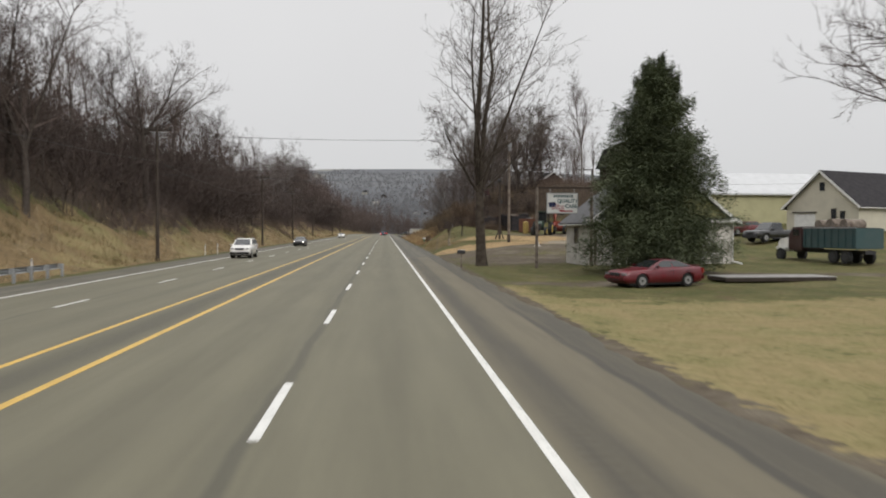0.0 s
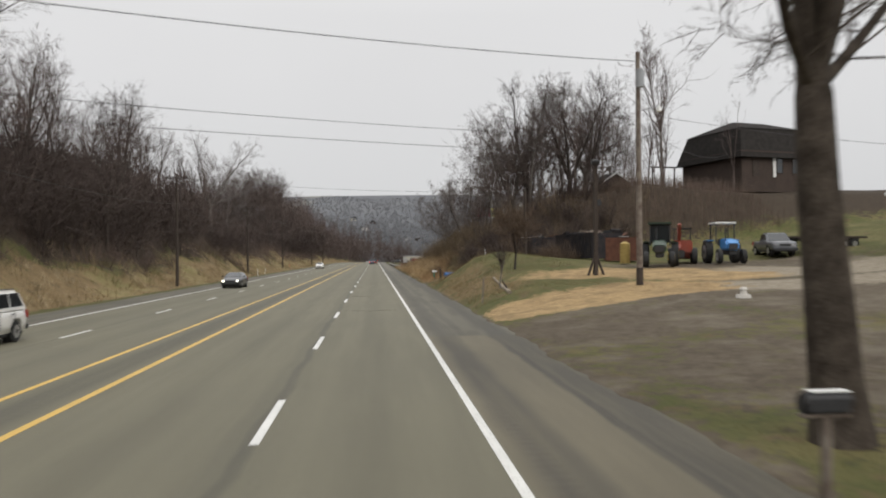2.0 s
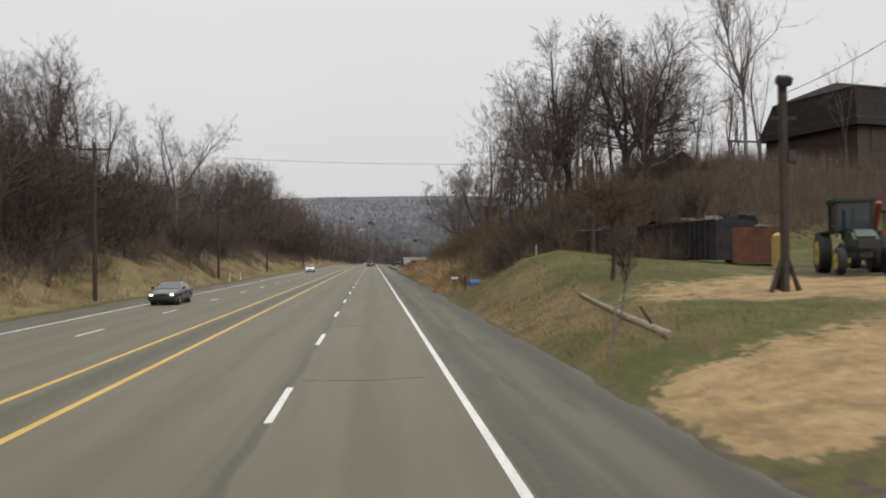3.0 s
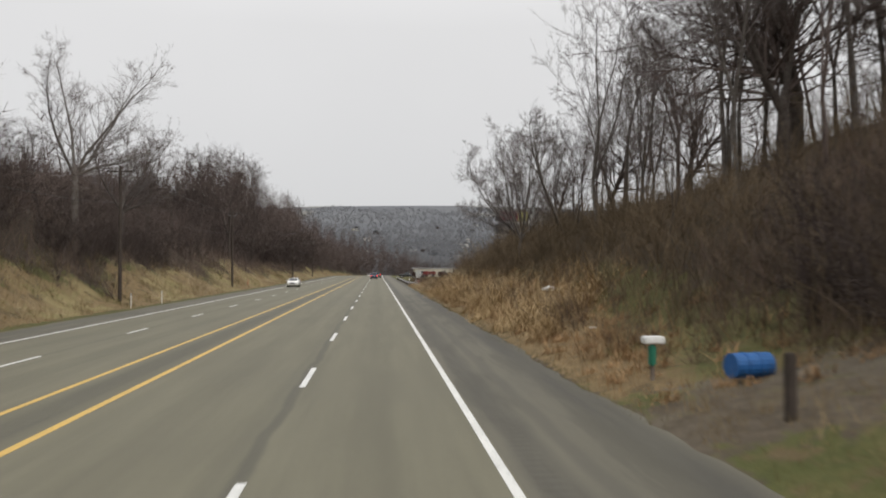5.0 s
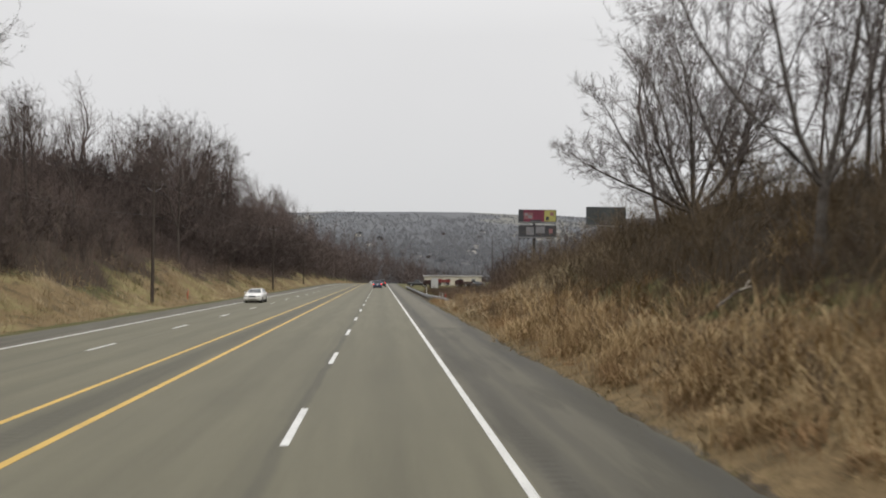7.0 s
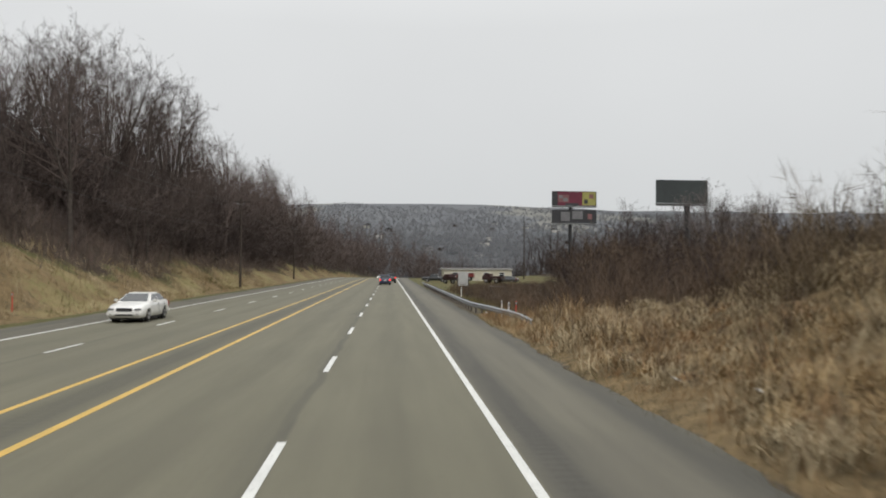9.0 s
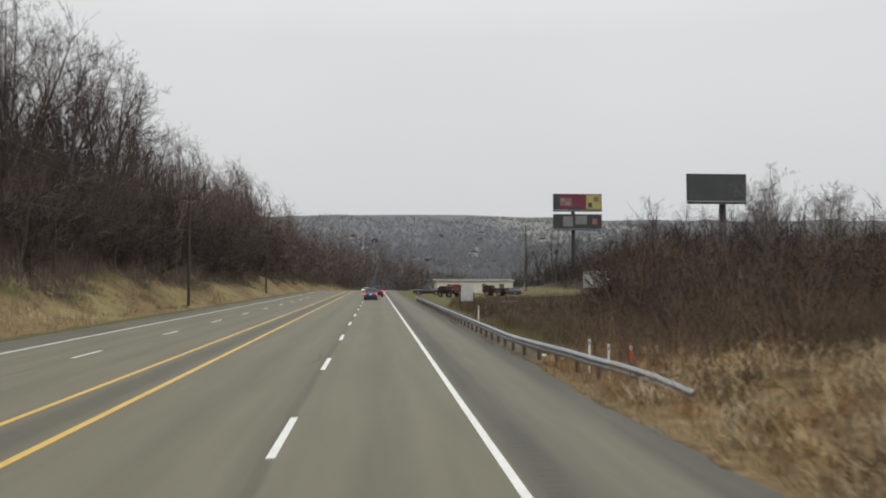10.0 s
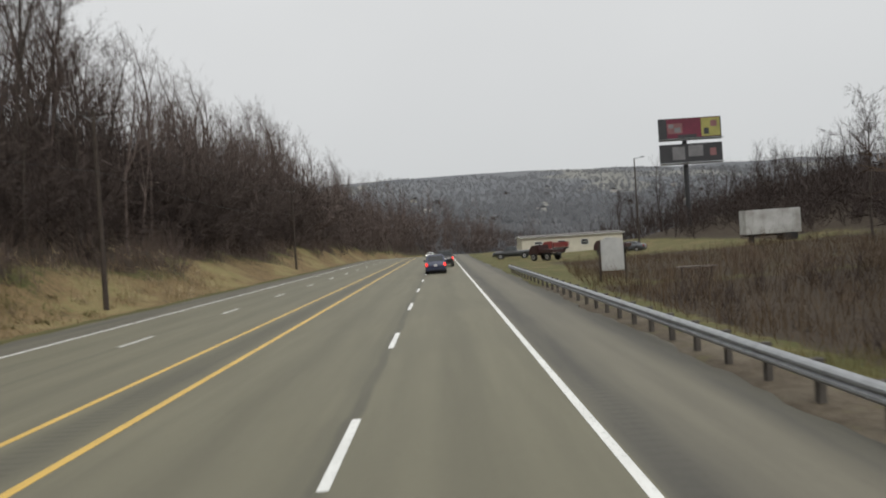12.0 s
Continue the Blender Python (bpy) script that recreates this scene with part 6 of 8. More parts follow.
M_BOARD = mat("grey_white_board", (0.42, 0.42, 0.41), 0.7, 0, 0.15, 1.5, 15, 0.05)
wsign = thing("notice_board", pose(8.5, 302.5, at(8.5, 302.5), 0, 0, -6) @ Matrix.Scale(0.87, 4), "grey-white notice board with a slightly arched top and a dark post", "sign")
part("panel", box_bm((0, 0, 1.95), (1.6, 0.12, 2.2), 0.04), M_BOARD, wsign)
arch = [(-0.78, 3.0)] + [(0.78 * math.cos(a), 3.0 + 0.22 * math.sin(a)) for a in (2.6, 2.2, 1.57, 0.95, 0.55)] + [(0.78, 3.0)]
ab = prism_bm(arch[::-1], -0.055, 0.055)
bmesh.ops.rotate(ab, cent=(0, 0, 0), matrix=Matrix.Rotation(math.pi / 2, 3, "Z"), verts=ab.verts)
part("arched_top", ab, M_BOARD, wsign, "low arched grey-white top")
part("blank_face", box_bm((0.0, -0.07, 1.8), (1.35, 0.02, 1.6), 0.005), M_BOARD, wsign, "faint panel of writing")
for x, h in ((-0.9, 3.0), (0.88, 2.2)):
    part("post", box_bm((x, 0.05, h / 2 - 0.2), (0.14, 0.14, h), 0.02), M_DARKPOLE, wsign)
M_BOXWHITE = mat("dirty_white_steel", (0.5, 0.5, 0.49), 0.7, 0.1, 0.2, 0.6, 8, 0.1, tone=(0.3, 0.29, 0.27))


def trailer_box(x, y, L, h, turn, label, material):
    t = thing("box_trailer", pose(x, y, at(x, y), 0, 0, turn), label, "trailer")
    part("body", box_bm((0, 0, 1.0 + h / 2), (L, 2.5, h), 0.04), material, t)
    for k in range(int(L / 0.6)):
        part("wall_post", box_bm((-L / 2 + 0.3 + 0.6 * k, -1.27, 1.0 + h / 2), (0.07, 0.04, h - 0.1)), material, t)
    part("frame", box_bm((0, 0, 0.85), (L * 0.95, 1.0, 0.25)), M_BLACKPL, t)
    for x_ in (L * 0.25, L * 0.36):
        for s in (-1, 1):
            part("wheel", tube_bm((x_, s * 0.85, 0.5), (x_, s * 1.2, 0.5), 0.5, n=18), M_RUBBER, t, "black rubber tyre")
    part("landing_leg", box_bm((-L * 0.35, 0, 0.45), (0.2, 1.4, 0.9)), M_BLACKPL, t)
    return t


trailer_box(38.8, 350, 6.6, 3.0, -4, "dirty white box trailer standing in the field", M_BOXWHITE)
M_DULLROOF = mat("dull_metal_roof", (0.12, 0.11, 0.1), 0.8, 0.0, 0.2, 0.6, 10, 0.05)
shop = gable_house("workshop", pose(20.0, 388, at(20.0, 388) - 0.5, 0, 0, 90), 8, 17, 3.3, 3.55, M_CREAM, M_DULLROOF, "long low pale workshop beyond the field", "building", 0.3)
for k in range(4):
    add_window(shop, (-4.0, -6 + 3.9 * k, 2.1), 1.3, 0.9, 0, -1, M_TRIM)
P_FIRE = paint_mat("dull_red_truck", (0.17, 0.022, 0.02), 0.1)


def box_truck(x, y, turn, label, paint, L=6.2, h=1.2):
    t = thing("truck", pose(x, y, at(x, y), 0, 0, turn), label, "truck")
    part("cab", prism_bm([(L / 2 - 1.7, 0.7), (L / 2, 0.7), (L / 2, 1.35), (L / 2 - 0.5, 1.95), (L / 2 - 1.7, 2.0)], -1.0, 1.0, 0.08), paint, t)
    part("windscreen", quad_bm((0.85, L / 2 - 0.02, 1.4), (-0.85, L / 2 - 0.02, 1.4), (-0.85, L / 2 - 0.45, 1.88), (0.85, L / 2 - 0.45, 1.88), 0.04), M_CARGLASS, t)
    part("bed", box_bm((0, -0.9, 1.0 + h / 2), (2.2, L - 2.0, h), 0.04), paint, t)
    part("frame", box_bm((0, 0, 0.8), (0.9, L * 0.95, 0.25)), M_BLACKPL, t)
    for yy in (L / 2 - 0.9, -L / 2 + 1.2):
        for s in (-1, 1):
            add_wheel(t, s * 0.95, yy, 0.48, 0.3, s)
    return t


box_truck(11.2, 352, 40, "dark red old truck parked beside the field", P_MAROON, 4.4, 0.4)
box_truck(16.6, 380, 75, "dull red truck parked before the workshop", P_FIRE, 4.4, 0.8)
box_truck(19.6, 352, 60, "faded dark red truck parked in the field", P_MAROON, 4.4, 0.5)
vehicle("pickup_truck", pose(8.4, 368, at(8.4, 368), 0, 0, 80), "dark pickup truck parked by the workshop", "truck", P_BLACK, 5.6, 2.0, TRUCK, (-0.75, 1.35, -0.6, 0.55, 1.14, 1.85, 0.95, 0.78), 0.4, (-1.75, 1.75), ground_clear=0.36)
vehicle("sedan", pose(24.0, 362, at(24, 362), 0, 0, 60), "dark grey car parked in the field", "car", P_GREY, 4.85, 1.84, SEDAN, (-1.9, 1.15, -1.2, 0.2, 1.0, 1.45, 0.86, 0.62), 0.33, (-1.4, 1.4))
vehicle("suv", pose(float(bend(470)) - 11.2, 470, float(far_drop(470)), 0, 0, 172), "white car with lit headlights beyond the bend", "car", P_WHITE, 4.8, 1.9, SUV, (-2.3, 1.25, -2.05, 0.35, 1.14, 1.78, 0.9, 0.72), 0.38, (-1.4, 1.45), "on")
street = thing("street_lamp", pose(32.3, 388, at(32.3, 388)), "tall street lamp with a short arm beyond the field", "street lamp")
part("pole", tube_bm((0, 0, 0), (0, 0, 15), 0.16, 0.1, 10), M_DARKPOLE, street)
part("arm", tube_bm((0, 0, 14.9), (1.2, 0, 15.2), 0.05, n=8), M_STEEL, street)
part("lamp", box_bm((1.4, 0, 15.2), (0.7, 0.3, 0.2), 0.05), M_STEEL, street)

rail_end = thing("fence_rail", pose(13.2, 301, at(13.2, 301), 0, 0, 4), "pale broken fence rail on short stubs in the weeds", "fence")
part("rail", tube_bm((-1.25, 0, 0.78), (1.25, 0, 0.74), 0.06, 0.05, 8), M_BIRCH, rail_end)
for x in (-0.95, 0.9):
    part("post", tube_bm((x, 0, -0.1), (x, 0, 0.74), 0.05, n=8), M_DARKPOLE, rail_end)

# town on the far slope
tr = random.Random(4)
for k in range(30):
    y = tr.uniform(900, 1500)
    x = tr.uniform(-60, 0.34 * y)
    wall = (M_CREAM, M_BLOCK, M_BROWNWALL, M_BLOCK, M_BROWNWALL)[tr.randrange(5)]
    w, d, e = tr.uniform(6, 9), tr.uniform(7, 11), tr.uniform(3, 5)
    hs = thing("town_house", pose(x, y, at(x, y) - 0.5, 0, 0, tr.uniform(0, 180)), "small gabled house on the far hillside", "house", "houses on the far hillside")
    part("wall", box_bm((0, 0, e / 2), (w, d, e)), wall, hs)
    part("roof", prism_bm([(-d / 2 - 0.4, e - 0.1), (d / 2 + 0.4, e - 0.1), (0, e + d * 0.32)], -w / 2 - 0.4, w / 2 + 0.4), (M_SHINGLE, M_SHINGLE, M_MANSARD)[tr.randrange(3)], hs)
    for s in (-1, 1):
        for q in (-1, 1):
            part("window", box_bm((q * w / 4, s * d / 2, e * 0.55), (1.1, 0.06, 1.3)), M_GLASS, hs)

# ---- bare trees ----
def limb(verts, faces, pts, radii, n):
    """A tapered tube along pts that ends in a tip."""
    last = None
    for i, (p, r) in enumerate(zip(pts, radii)):
        d = pts[min(i + 1, len(pts) - 1)] - pts[max(i - 1, 0)]
        if i == len(pts) - 1:
            verts.append(tuple(p))
            k = len(verts) - 1
            faces += [(last + j, last + (j + 1) % n, k) for j in range(n)]
        else:
            k = ring(p, d, r, n, verts)
            if last is not None:
                faces += [(last + j, last + (j + 1) % n, k + (j + 1) % n, k + j) for j in range(n)]
        last = k


def wander(rng, p, d, length, segs, bendy, lift):
    pts, step = [p.copy()], length / segs
    d = d.normalized()
    for _ in range(segs):
        d = (d + Vector((rng.gauss(0, bendy), rng.gauss(0, bendy), rng.gauss(0, bendy) + lift))).normalized()
        p = p + d * step
        pts.append(p.copy())
    return pts


def sprout(rng, d, angle):
    a = d.orthogonal().normalized()
    a.rotate(Matrix.Rotation(rng.uniform(0, 2 * math.pi), 3, d.normalized()))
    return (d.normalized() * math.cos(angle) + a * math.sin(angle)).normalized()


def tree_meshes(seed, h, r, fork, stems, limbs, boughs, twigs, spread, lift=0.06, fan=1.0, sides=7, lean=0.0, fine=False, reach=1.0, slim=0.5, arms=()):
    """Trunk and crown of a bare tree of height h: stems rise from the fork, and limbs, boughs and twigs branch from them."""
    rng = random.Random(seed)
    tv, tf, cv, cf = [], [], [], []
    base = Vector((0, 0, -0.4))
    up = Vector((lean, rng.gauss(0, 0.04), 1)).normalized()
    trunk = wander(rng, base, up, h * fork + 0.4, 4, 0.04, 0.02)
    foot = base.lerp(trunk[1], 0.25)
    limb(tv, tf, [base, foot] + trunk[1:] + [trunk[-1] + up * (0.2 + 3 * r)], [r * (1.6 if sides > 8 else 1.5), r * (1.2 if sides > 8 else 1.12)] + [r * (1 - 0.08 * i) for i in range(1, 5)] + [0], sides)
    leaders = []
    for s in range(stems):
        d = sprout(rng, up, rng.uniform(0.1, 0.32) * spread * fan * (1 if stems > 1 else 0.3))
        length = h * (1 - fork) * rng.uniform(0.8, 1.0)
        if arms:
            d, length = Vector(arms[s][:3]), arms[s][3]
        pts = wander(rng, trunk[-1], d, length, 6, 0.09, lift)
        rr = r * (0.75 if stems == 1 else 0.95 / math.sqrt(stems))
        if arms and len(arms[s]) > 4:
            rr = r * arms[s][4]
        limb(tv, tf, pts, [rr * (1 - 0.9 * i / 6) for i in range(7)], 7 if fine else min(sides, 5))
        leaders.append((pts, rr, length))
    second, third = [], []
    for i in range(limbs):
        pts, rr, length = leaders[i % stems]
        t = rng.uniform(0.08, 0.95) * 6
        k = min(int(t), 5)
        p = pts[k].lerp(pts[k + 1], t - k)
        d = sprout(rng, pts[k + 1] - pts[k], rng.uniform(0.5, 1.0) * spread)
        ln = reach * length * (0.62 - 0.42 * t / 6) * rng.uniform(0.7, 1.15)
        q = wander(rng, p, d, ln, 4, 0.13, lift * 1.6)
        rl = max(rr * (1 - 0.88 * t / 6) * slim, 0.018)
        limb(cv, cf, q, [rl * (1 - 0.85 * j / 4) for j in range(5)], 4 if fine else 3)
        second.append((q, rl, ln))
    pool = second + [(p[2:7], rr * 0.4, ln * 0.5) for p, rr, ln in leaders]
    for i in range(boughs):
        pts, rr, length = pool[i % len(pool)]
        t = rng.uniform(0.2, 1.0) * (len(pts) - 1) * 0.999
        k = int(t)
        p = pts[k].lerp(pts[k + 1], t - k)
        q = wander(rng, p, sprout(rng, pts[k + 1] - pts[k], rng.uniform(0.4, 0.95)), max(length * 0.42 * rng.uniform(0.6, 1.1), 0.5), 2, 0.15, lift)
        rl = max(rr * 0.4, 0.011)
        limb(cv, cf, q if sides > 4 else q[::2], [rl, rl * 0.6, 0] if sides > 4 else [rl, 0], 3)
        third.append((q, rl, max(length * 0.42, 0.5)))
    if fine:
        # a further order of side shoots, so that the crown ends in short fine twigs
        shoots = []
        for i in range(boughs * 4):
            q, rl, ln = third[i % len(third)]
            t = rng.uniform(0.1, 1.0) * 1.999
            k = int(t)
            p = q[k].lerp(q[k + 1], t - k)
            d = sprout(rng, q[k + 1] - q[k], rng.uniform(0.35, 0.95))
            d.z += 0.12
            e = p + d.normalized() * min(max(ln * rng.uniform(0.25, 0.6), 0.4), 1.5)
            limb(cv, cf, [p, e], [max(rl * 0.5, 0.009), 0], 3)
            shoots.append(([p, p.lerp(e, 0.5), e], max(rl * 0.45, 0.008), min(max(ln * 0.3, 0.4), 0.9)))
        third = shoots
    for i in range(twigs):
        q, rl, ln = third[i % len(third)]
        t = rng.uniform(0.15, 1.0) * 1.999
        k = int(t)
        p = q[k].lerp(q[k + 1], t - k)
        d = sprout(rng, q[k + 1] - q[k], rng.uniform(0.35, 0.9))
        d.z += 0.15
        e = p + d.normalized() * min(max(ln * rng.uniform(0.3, 0.75), 0.3), 1.1)
        w = sprout(rng, d, math.pi / 2) * (0.008 if fine else max(min(rl * 0.6, 0.014), 0.009))
        k = len(cv)
        cv += [tuple(p - w), tuple(p + w), tuple(e)]
        cf.append((k, k + 1, k + 2))
    return tv, tf, cv, cf


def make_tree(seed, label, group="", bark=None, twig=None, name="bare_tree", **kw):
    tv, tf, cv, cf = tree_meshes(seed, **kw)
    ob = thing(name, Matrix(), label, "tree", group)
    mesh_object("trunk", tv, tf, bark or M_BARK, ob, True)
    mesh_object("crown", cv, cf, twig or M_TWIG, ob)
    return ob


def plant(ob, x, y, turn=0.0, size=1.0, sink=0.0, fresh=False):
    m = Matrix.LocRotScale((x, y, at(x, y) - sink), Euler((0, 0, turn)), None)
    if fresh:
        ob.matrix_basis = Matrix.LocRotScale((x, y, at(x, y) - sink), Euler((0, 0, turn)), (size, size, size))
        return ob
    ob.scale = (size, size, size)
    return copy_thing(ob, m)


rng = random.Random(7)
WOOD_LABEL = "bare grey-brown deciduous tree in a roadside wood"
WOOD = "wood on the hillside"
kinds = [
    make_tree(11, WOOD_LABEL, WOOD, h=16, r=0.17, fork=0.3, stems=2, limbs=30, boughs=150, twigs=1500, spread=0.95),
    make_tree(12, WOOD_LABEL, WOOD, h=18, r=0.19, fork=0.4, stems=2, limbs=28, boughs=150, twigs=1450, spread=0.85),
    make_tree(13, WOOD_LABEL, WOOD, h=14, r=0.15, fork=0.22, stems=3, limbs=32, boughs=150, twigs=1500, spread=1.25, lift=0.04),
    make_tree(14, WOOD_LABEL, WOOD, h=17, r=0.16, fork=0.4, stems=1, limbs=30, boughs=140, twigs=1350, spread=0.85),
    make_tree(15, WOOD_LABEL, WOOD, h=12, r=0.11, fork=0.15, stems=4, limbs=32, boughs=150, twigs=1450, spread=1.0),
    make_tree(16, "broad bare deciduous tree with spreading limbs in a wood", WOOD, h=18, r=0.28, fork=0.25, stems=3, limbs=46, boughs=290, twigs=7000, spread=1.15, lift=0.03, fine=True),
]


def proto(seed, **kw):
    """Trunk and crown as arrays of points and triangles, for woods joined into one mesh."""
    tv, tf, cv, cf = tree_meshes(seed, **kw)
    tris = []
    for f in tf + [tuple(i + len(tv) for i in f) for f in cf]:
        tris += [f] if len(f) == 3 else [(f[0], f[1], f[2]), (f[0], f[2], f[3])]
    return np.array(tv + cv), np.array(tris)


def thicket(seed, h, stems, twigs, lean, wide=0.011):
    """A shrub of many thin stems from one root, with a tangle of twigs."""
    rg = random.Random(seed)
    v, f, tips = [], [], []
    for _ in range(stems):
        d = Vector((rg.gauss(0, lean), rg.gauss(0, lean), 1)).normalized()
        p = Vector((rg.gauss(0, 0.25), rg.gauss(0, 0.25), -0.1))
        q = wander(rg, p, d, h * rg.uniform(0.55, 1.05), 2, 0.2, 0.02)
        limb(v, f, q, [0.028, 0.018, 0], 3)
        tips.append(q)
    for i in range(twigs):
        q = tips[i % stems]
        t = rg.uniform(0.35, 1.97)
        k = int(t)
        p = q[k].lerp(q[k + 1], t - k)
        d = sprout(rg, q[k + 1] - q[k], rg.uniform(0.3, 1.1))
        e = p + d * h * rg.uniform(0.08, 0.24)
        w = sprout(rg, d, math.pi / 2) * wide
        k = len(v)
        v += [tuple(p - w), tuple(p + w), tuple(e)]
        f.append((k, k + 1, k + 2))
    tris = []
    for g in f:
        tris += [g] if len(g) == 3 else [(g[0], g[1], g[2]), (g[0], g[2], g[3])]
    return np.array(v), np.array(tris)


def joined(name, protos, spots, material, label, category):
    """Many plants in one mesh: spots are (proto, x, y, turn, size)."""
    vs, fs, k = [], [], 0
    for p, x, y, turn, size in spots:
        v, f = protos[p]
        c, s = math.cos(turn) * size, math.sin(turn) * size
        vs.append(np.stack([v[:, 0] * c - v[:, 1] * s + x, v[:, 0] * s + v[:, 1] * c + y, v[:, 2] * size + at(x, y) - 0.1], 1))
        fs.append(f + k)
        k += len(v)
    return tagged(big_mesh(name, np.concatenate(vs), np.concatenate(fs).ravel(), 3, material), label, category, kind="stuff")


light_trees = [
    proto(21, h=16, r=0.17, fork=0.35, stems=2, limbs=18, boughs=42, twigs=310, spread=0.9, sides=4),
    proto(22, h=18, r=0.18, fork=0.4, stems=1, limbs=20, boughs=42, twigs=310, spread=0.9, sides=4),
    proto(23, h=14, r=0.15, fork=0.25, stems=3, limbs=18, boughs=42, twigs=310, spread=1.0, sides=4),
]
shrubs = [
    thicket(31, 4.6, 11, 165, 0.5),
    thicket(32, 3.6, 11, 165, 0.65),
    thicket(33, 5.6, 11, 165, 0.4),
    thicket(34, 6.5, 8, 340, 0.5, 0.02),
    thicket(35, 7.5, 8, 340, 0.42, 0.02),
    thicket(36, 6.5, 6, 150, 0.5, 0.042),
    thicket(37, 7.5, 6, 150, 0.42, 0.042),
    thicket(38, 5.6, 16, 620, 0.5, 0.011),
]


def coarse(spots):
    """The same spots with sparser, thicker-twigged plants, for thickets that stay far off."""
    return [(p + 2 if p in (3, 4) else p, x, y, a, s) for p, x, y, a, s in spots]


near_spots, back_spots, shrub_spots = [], [], []
y = -30.0
while y < 620:
    near = y < 430
    for row, (d0, d1) in enumerate(((8.5, 12), (12, 17), (17, 24), (24, 31), (31, 40))):
        if rng.random() < (0.66 if row < 3 else 0.7) and (near or row in (0, 2, 3, 4)):
            x, yy = -19.4 - rng.uniform(d0, d1) + float(bend(y)), y + rng.uniform(-1.8, 1.8)
            tall = 1.0 + 0.18 * min(1, max(0, (y - 200) / 60))
            if row < 3 and -5 < y < 320:
                k = rng.choices(range(6), (3, 3, 4, 3, 5 if row < 2 else 1, 0.7))[0]
                near_spots.append((k, x, yy, rng.uniform(0.75, 1.08) * tall * (0.85 if row == 0 else 1.0)))
            else:
                back_spots.append((rng.randrange(3), x, yy, rng.uniform(0, 6.28), rng.uniform(0.85, 1.1) * tall))
    y += 5.4 if near else 8.0
for i, (k, x, y, s) in enumerate(near_spots):
    turn = rng.uniform(0, 6.28)
    if y > 270:
        plant(kinds[k], x, y, turn, s, 0.2)
    elif i % 5 not in ((1, 3) if y < 115 else () if y < 175 else (0, 1, 3)):
        plant(kinds[k], x, y, turn, s * (0.98 if y < 175 else 0.58), 0.2)
# broad trees that stand out against the sky
for x, y, s in ((-29, 58, 1.1), (-31, 266, 1.05)):
    plant(kinds[5], x, y, rng.uniform(0, 6.28), s, 0.2)
for k, x, y, s in ((0, -36, 153.5, 1.05), (3, -38, 158, 1.0), (1, -37, 232, 0.75), (0, -35, 238, 0.75), (3, -34, 222, 0.7), (1, -45, 294, 1.15), (0, -47, 299, 1.2), (3, -43, 301, 1.1), (4, -31, 88, 1.1), (4, -33, 95, 1.15), (2, -34, 99, 0.95), (0, -33.5, 86, 0.85)):
    plant(kinds[k], x, y, rng.uniform(0, 6.28), s, 0.2)
CANOPY_ARMS = ((-0.9, 0.1, 0.62, 10.5), (-0.6, -0.25, 0.9, 11.0), (-0.25, 0.3, 1.0, 11.2), (0.1, -0.3, 1.0, 11.4), (0.42, 0.2, 0.9, 11.4), (0.75, -0.1, 0.72, 11.4), (0.95, 0.25, 0.55, 10.5), (0.9, -0.3, 0.3, 7.5), (-0.8, 0.3, 0.3, 7.0))
canopy = make_tree(46, "broad bare tree with a wide flat-topped crown at the wood's edge", "", h=21, r=0.42, fork=0.4, stems=9, limbs=190, boughs=1000, twigs=14000, spread=0.9, lift=0.02, fine=True, slim=0.45, reach=0.8, arms=CANOPY_ARMS)
plant(canopy, -30.3, 92, 0.0, 1.0, 0.2, True)
FORKED_ARMS = ((0.8, 0.0, 0.85, 11.5), (-0.1, 0.2, 1.0, 13.0), (0.3, -0.3, 1.0, 12.0), (-0.55, -0.2, 0.9, 11.0), (0.95, 0.15, 0.5, 8.5))
forked = make_tree(47, "large pale grey bare tree with forked leaning limbs above a thicket", "", M_GREYBARK, M_GREYTWIG, h=17, r=0.34, fork=0.28, stems=5, limbs=90, boughs=460, twigs=8000, spread=0.8, lift=0.03, fine=True, slim=0.42, reach=0.7, arms=FORKED_ARMS)
plant(forked, -32.4, 191, 0.5, 1.22, 0.2)
plant(forked, -31.5, 203, 0.0, 0.95, 0.2, True)
# tall trees up the bank on the left
for k, x, y, s, a in ((5, -38, 296, 1.32, 0.4), (1, -36.5, 303, 1.4, 2.0), (5, -39, 311, 1.38, 3.1), (1, -37, 318, 1.4, 1.0), (5, -38.5, 326, 1.3, 5.0), (0, -36, 289, 1.4, 4.0), (5, -40, 284, 1.25, 1.9), (3, -35, 322, 1.3, 0.2), (3, -35, 308, 1.3, 2.7), (5, -38, 338, 1.12, 2.2)):
    plant(kinds[k], x, y, a, s, 0.2)
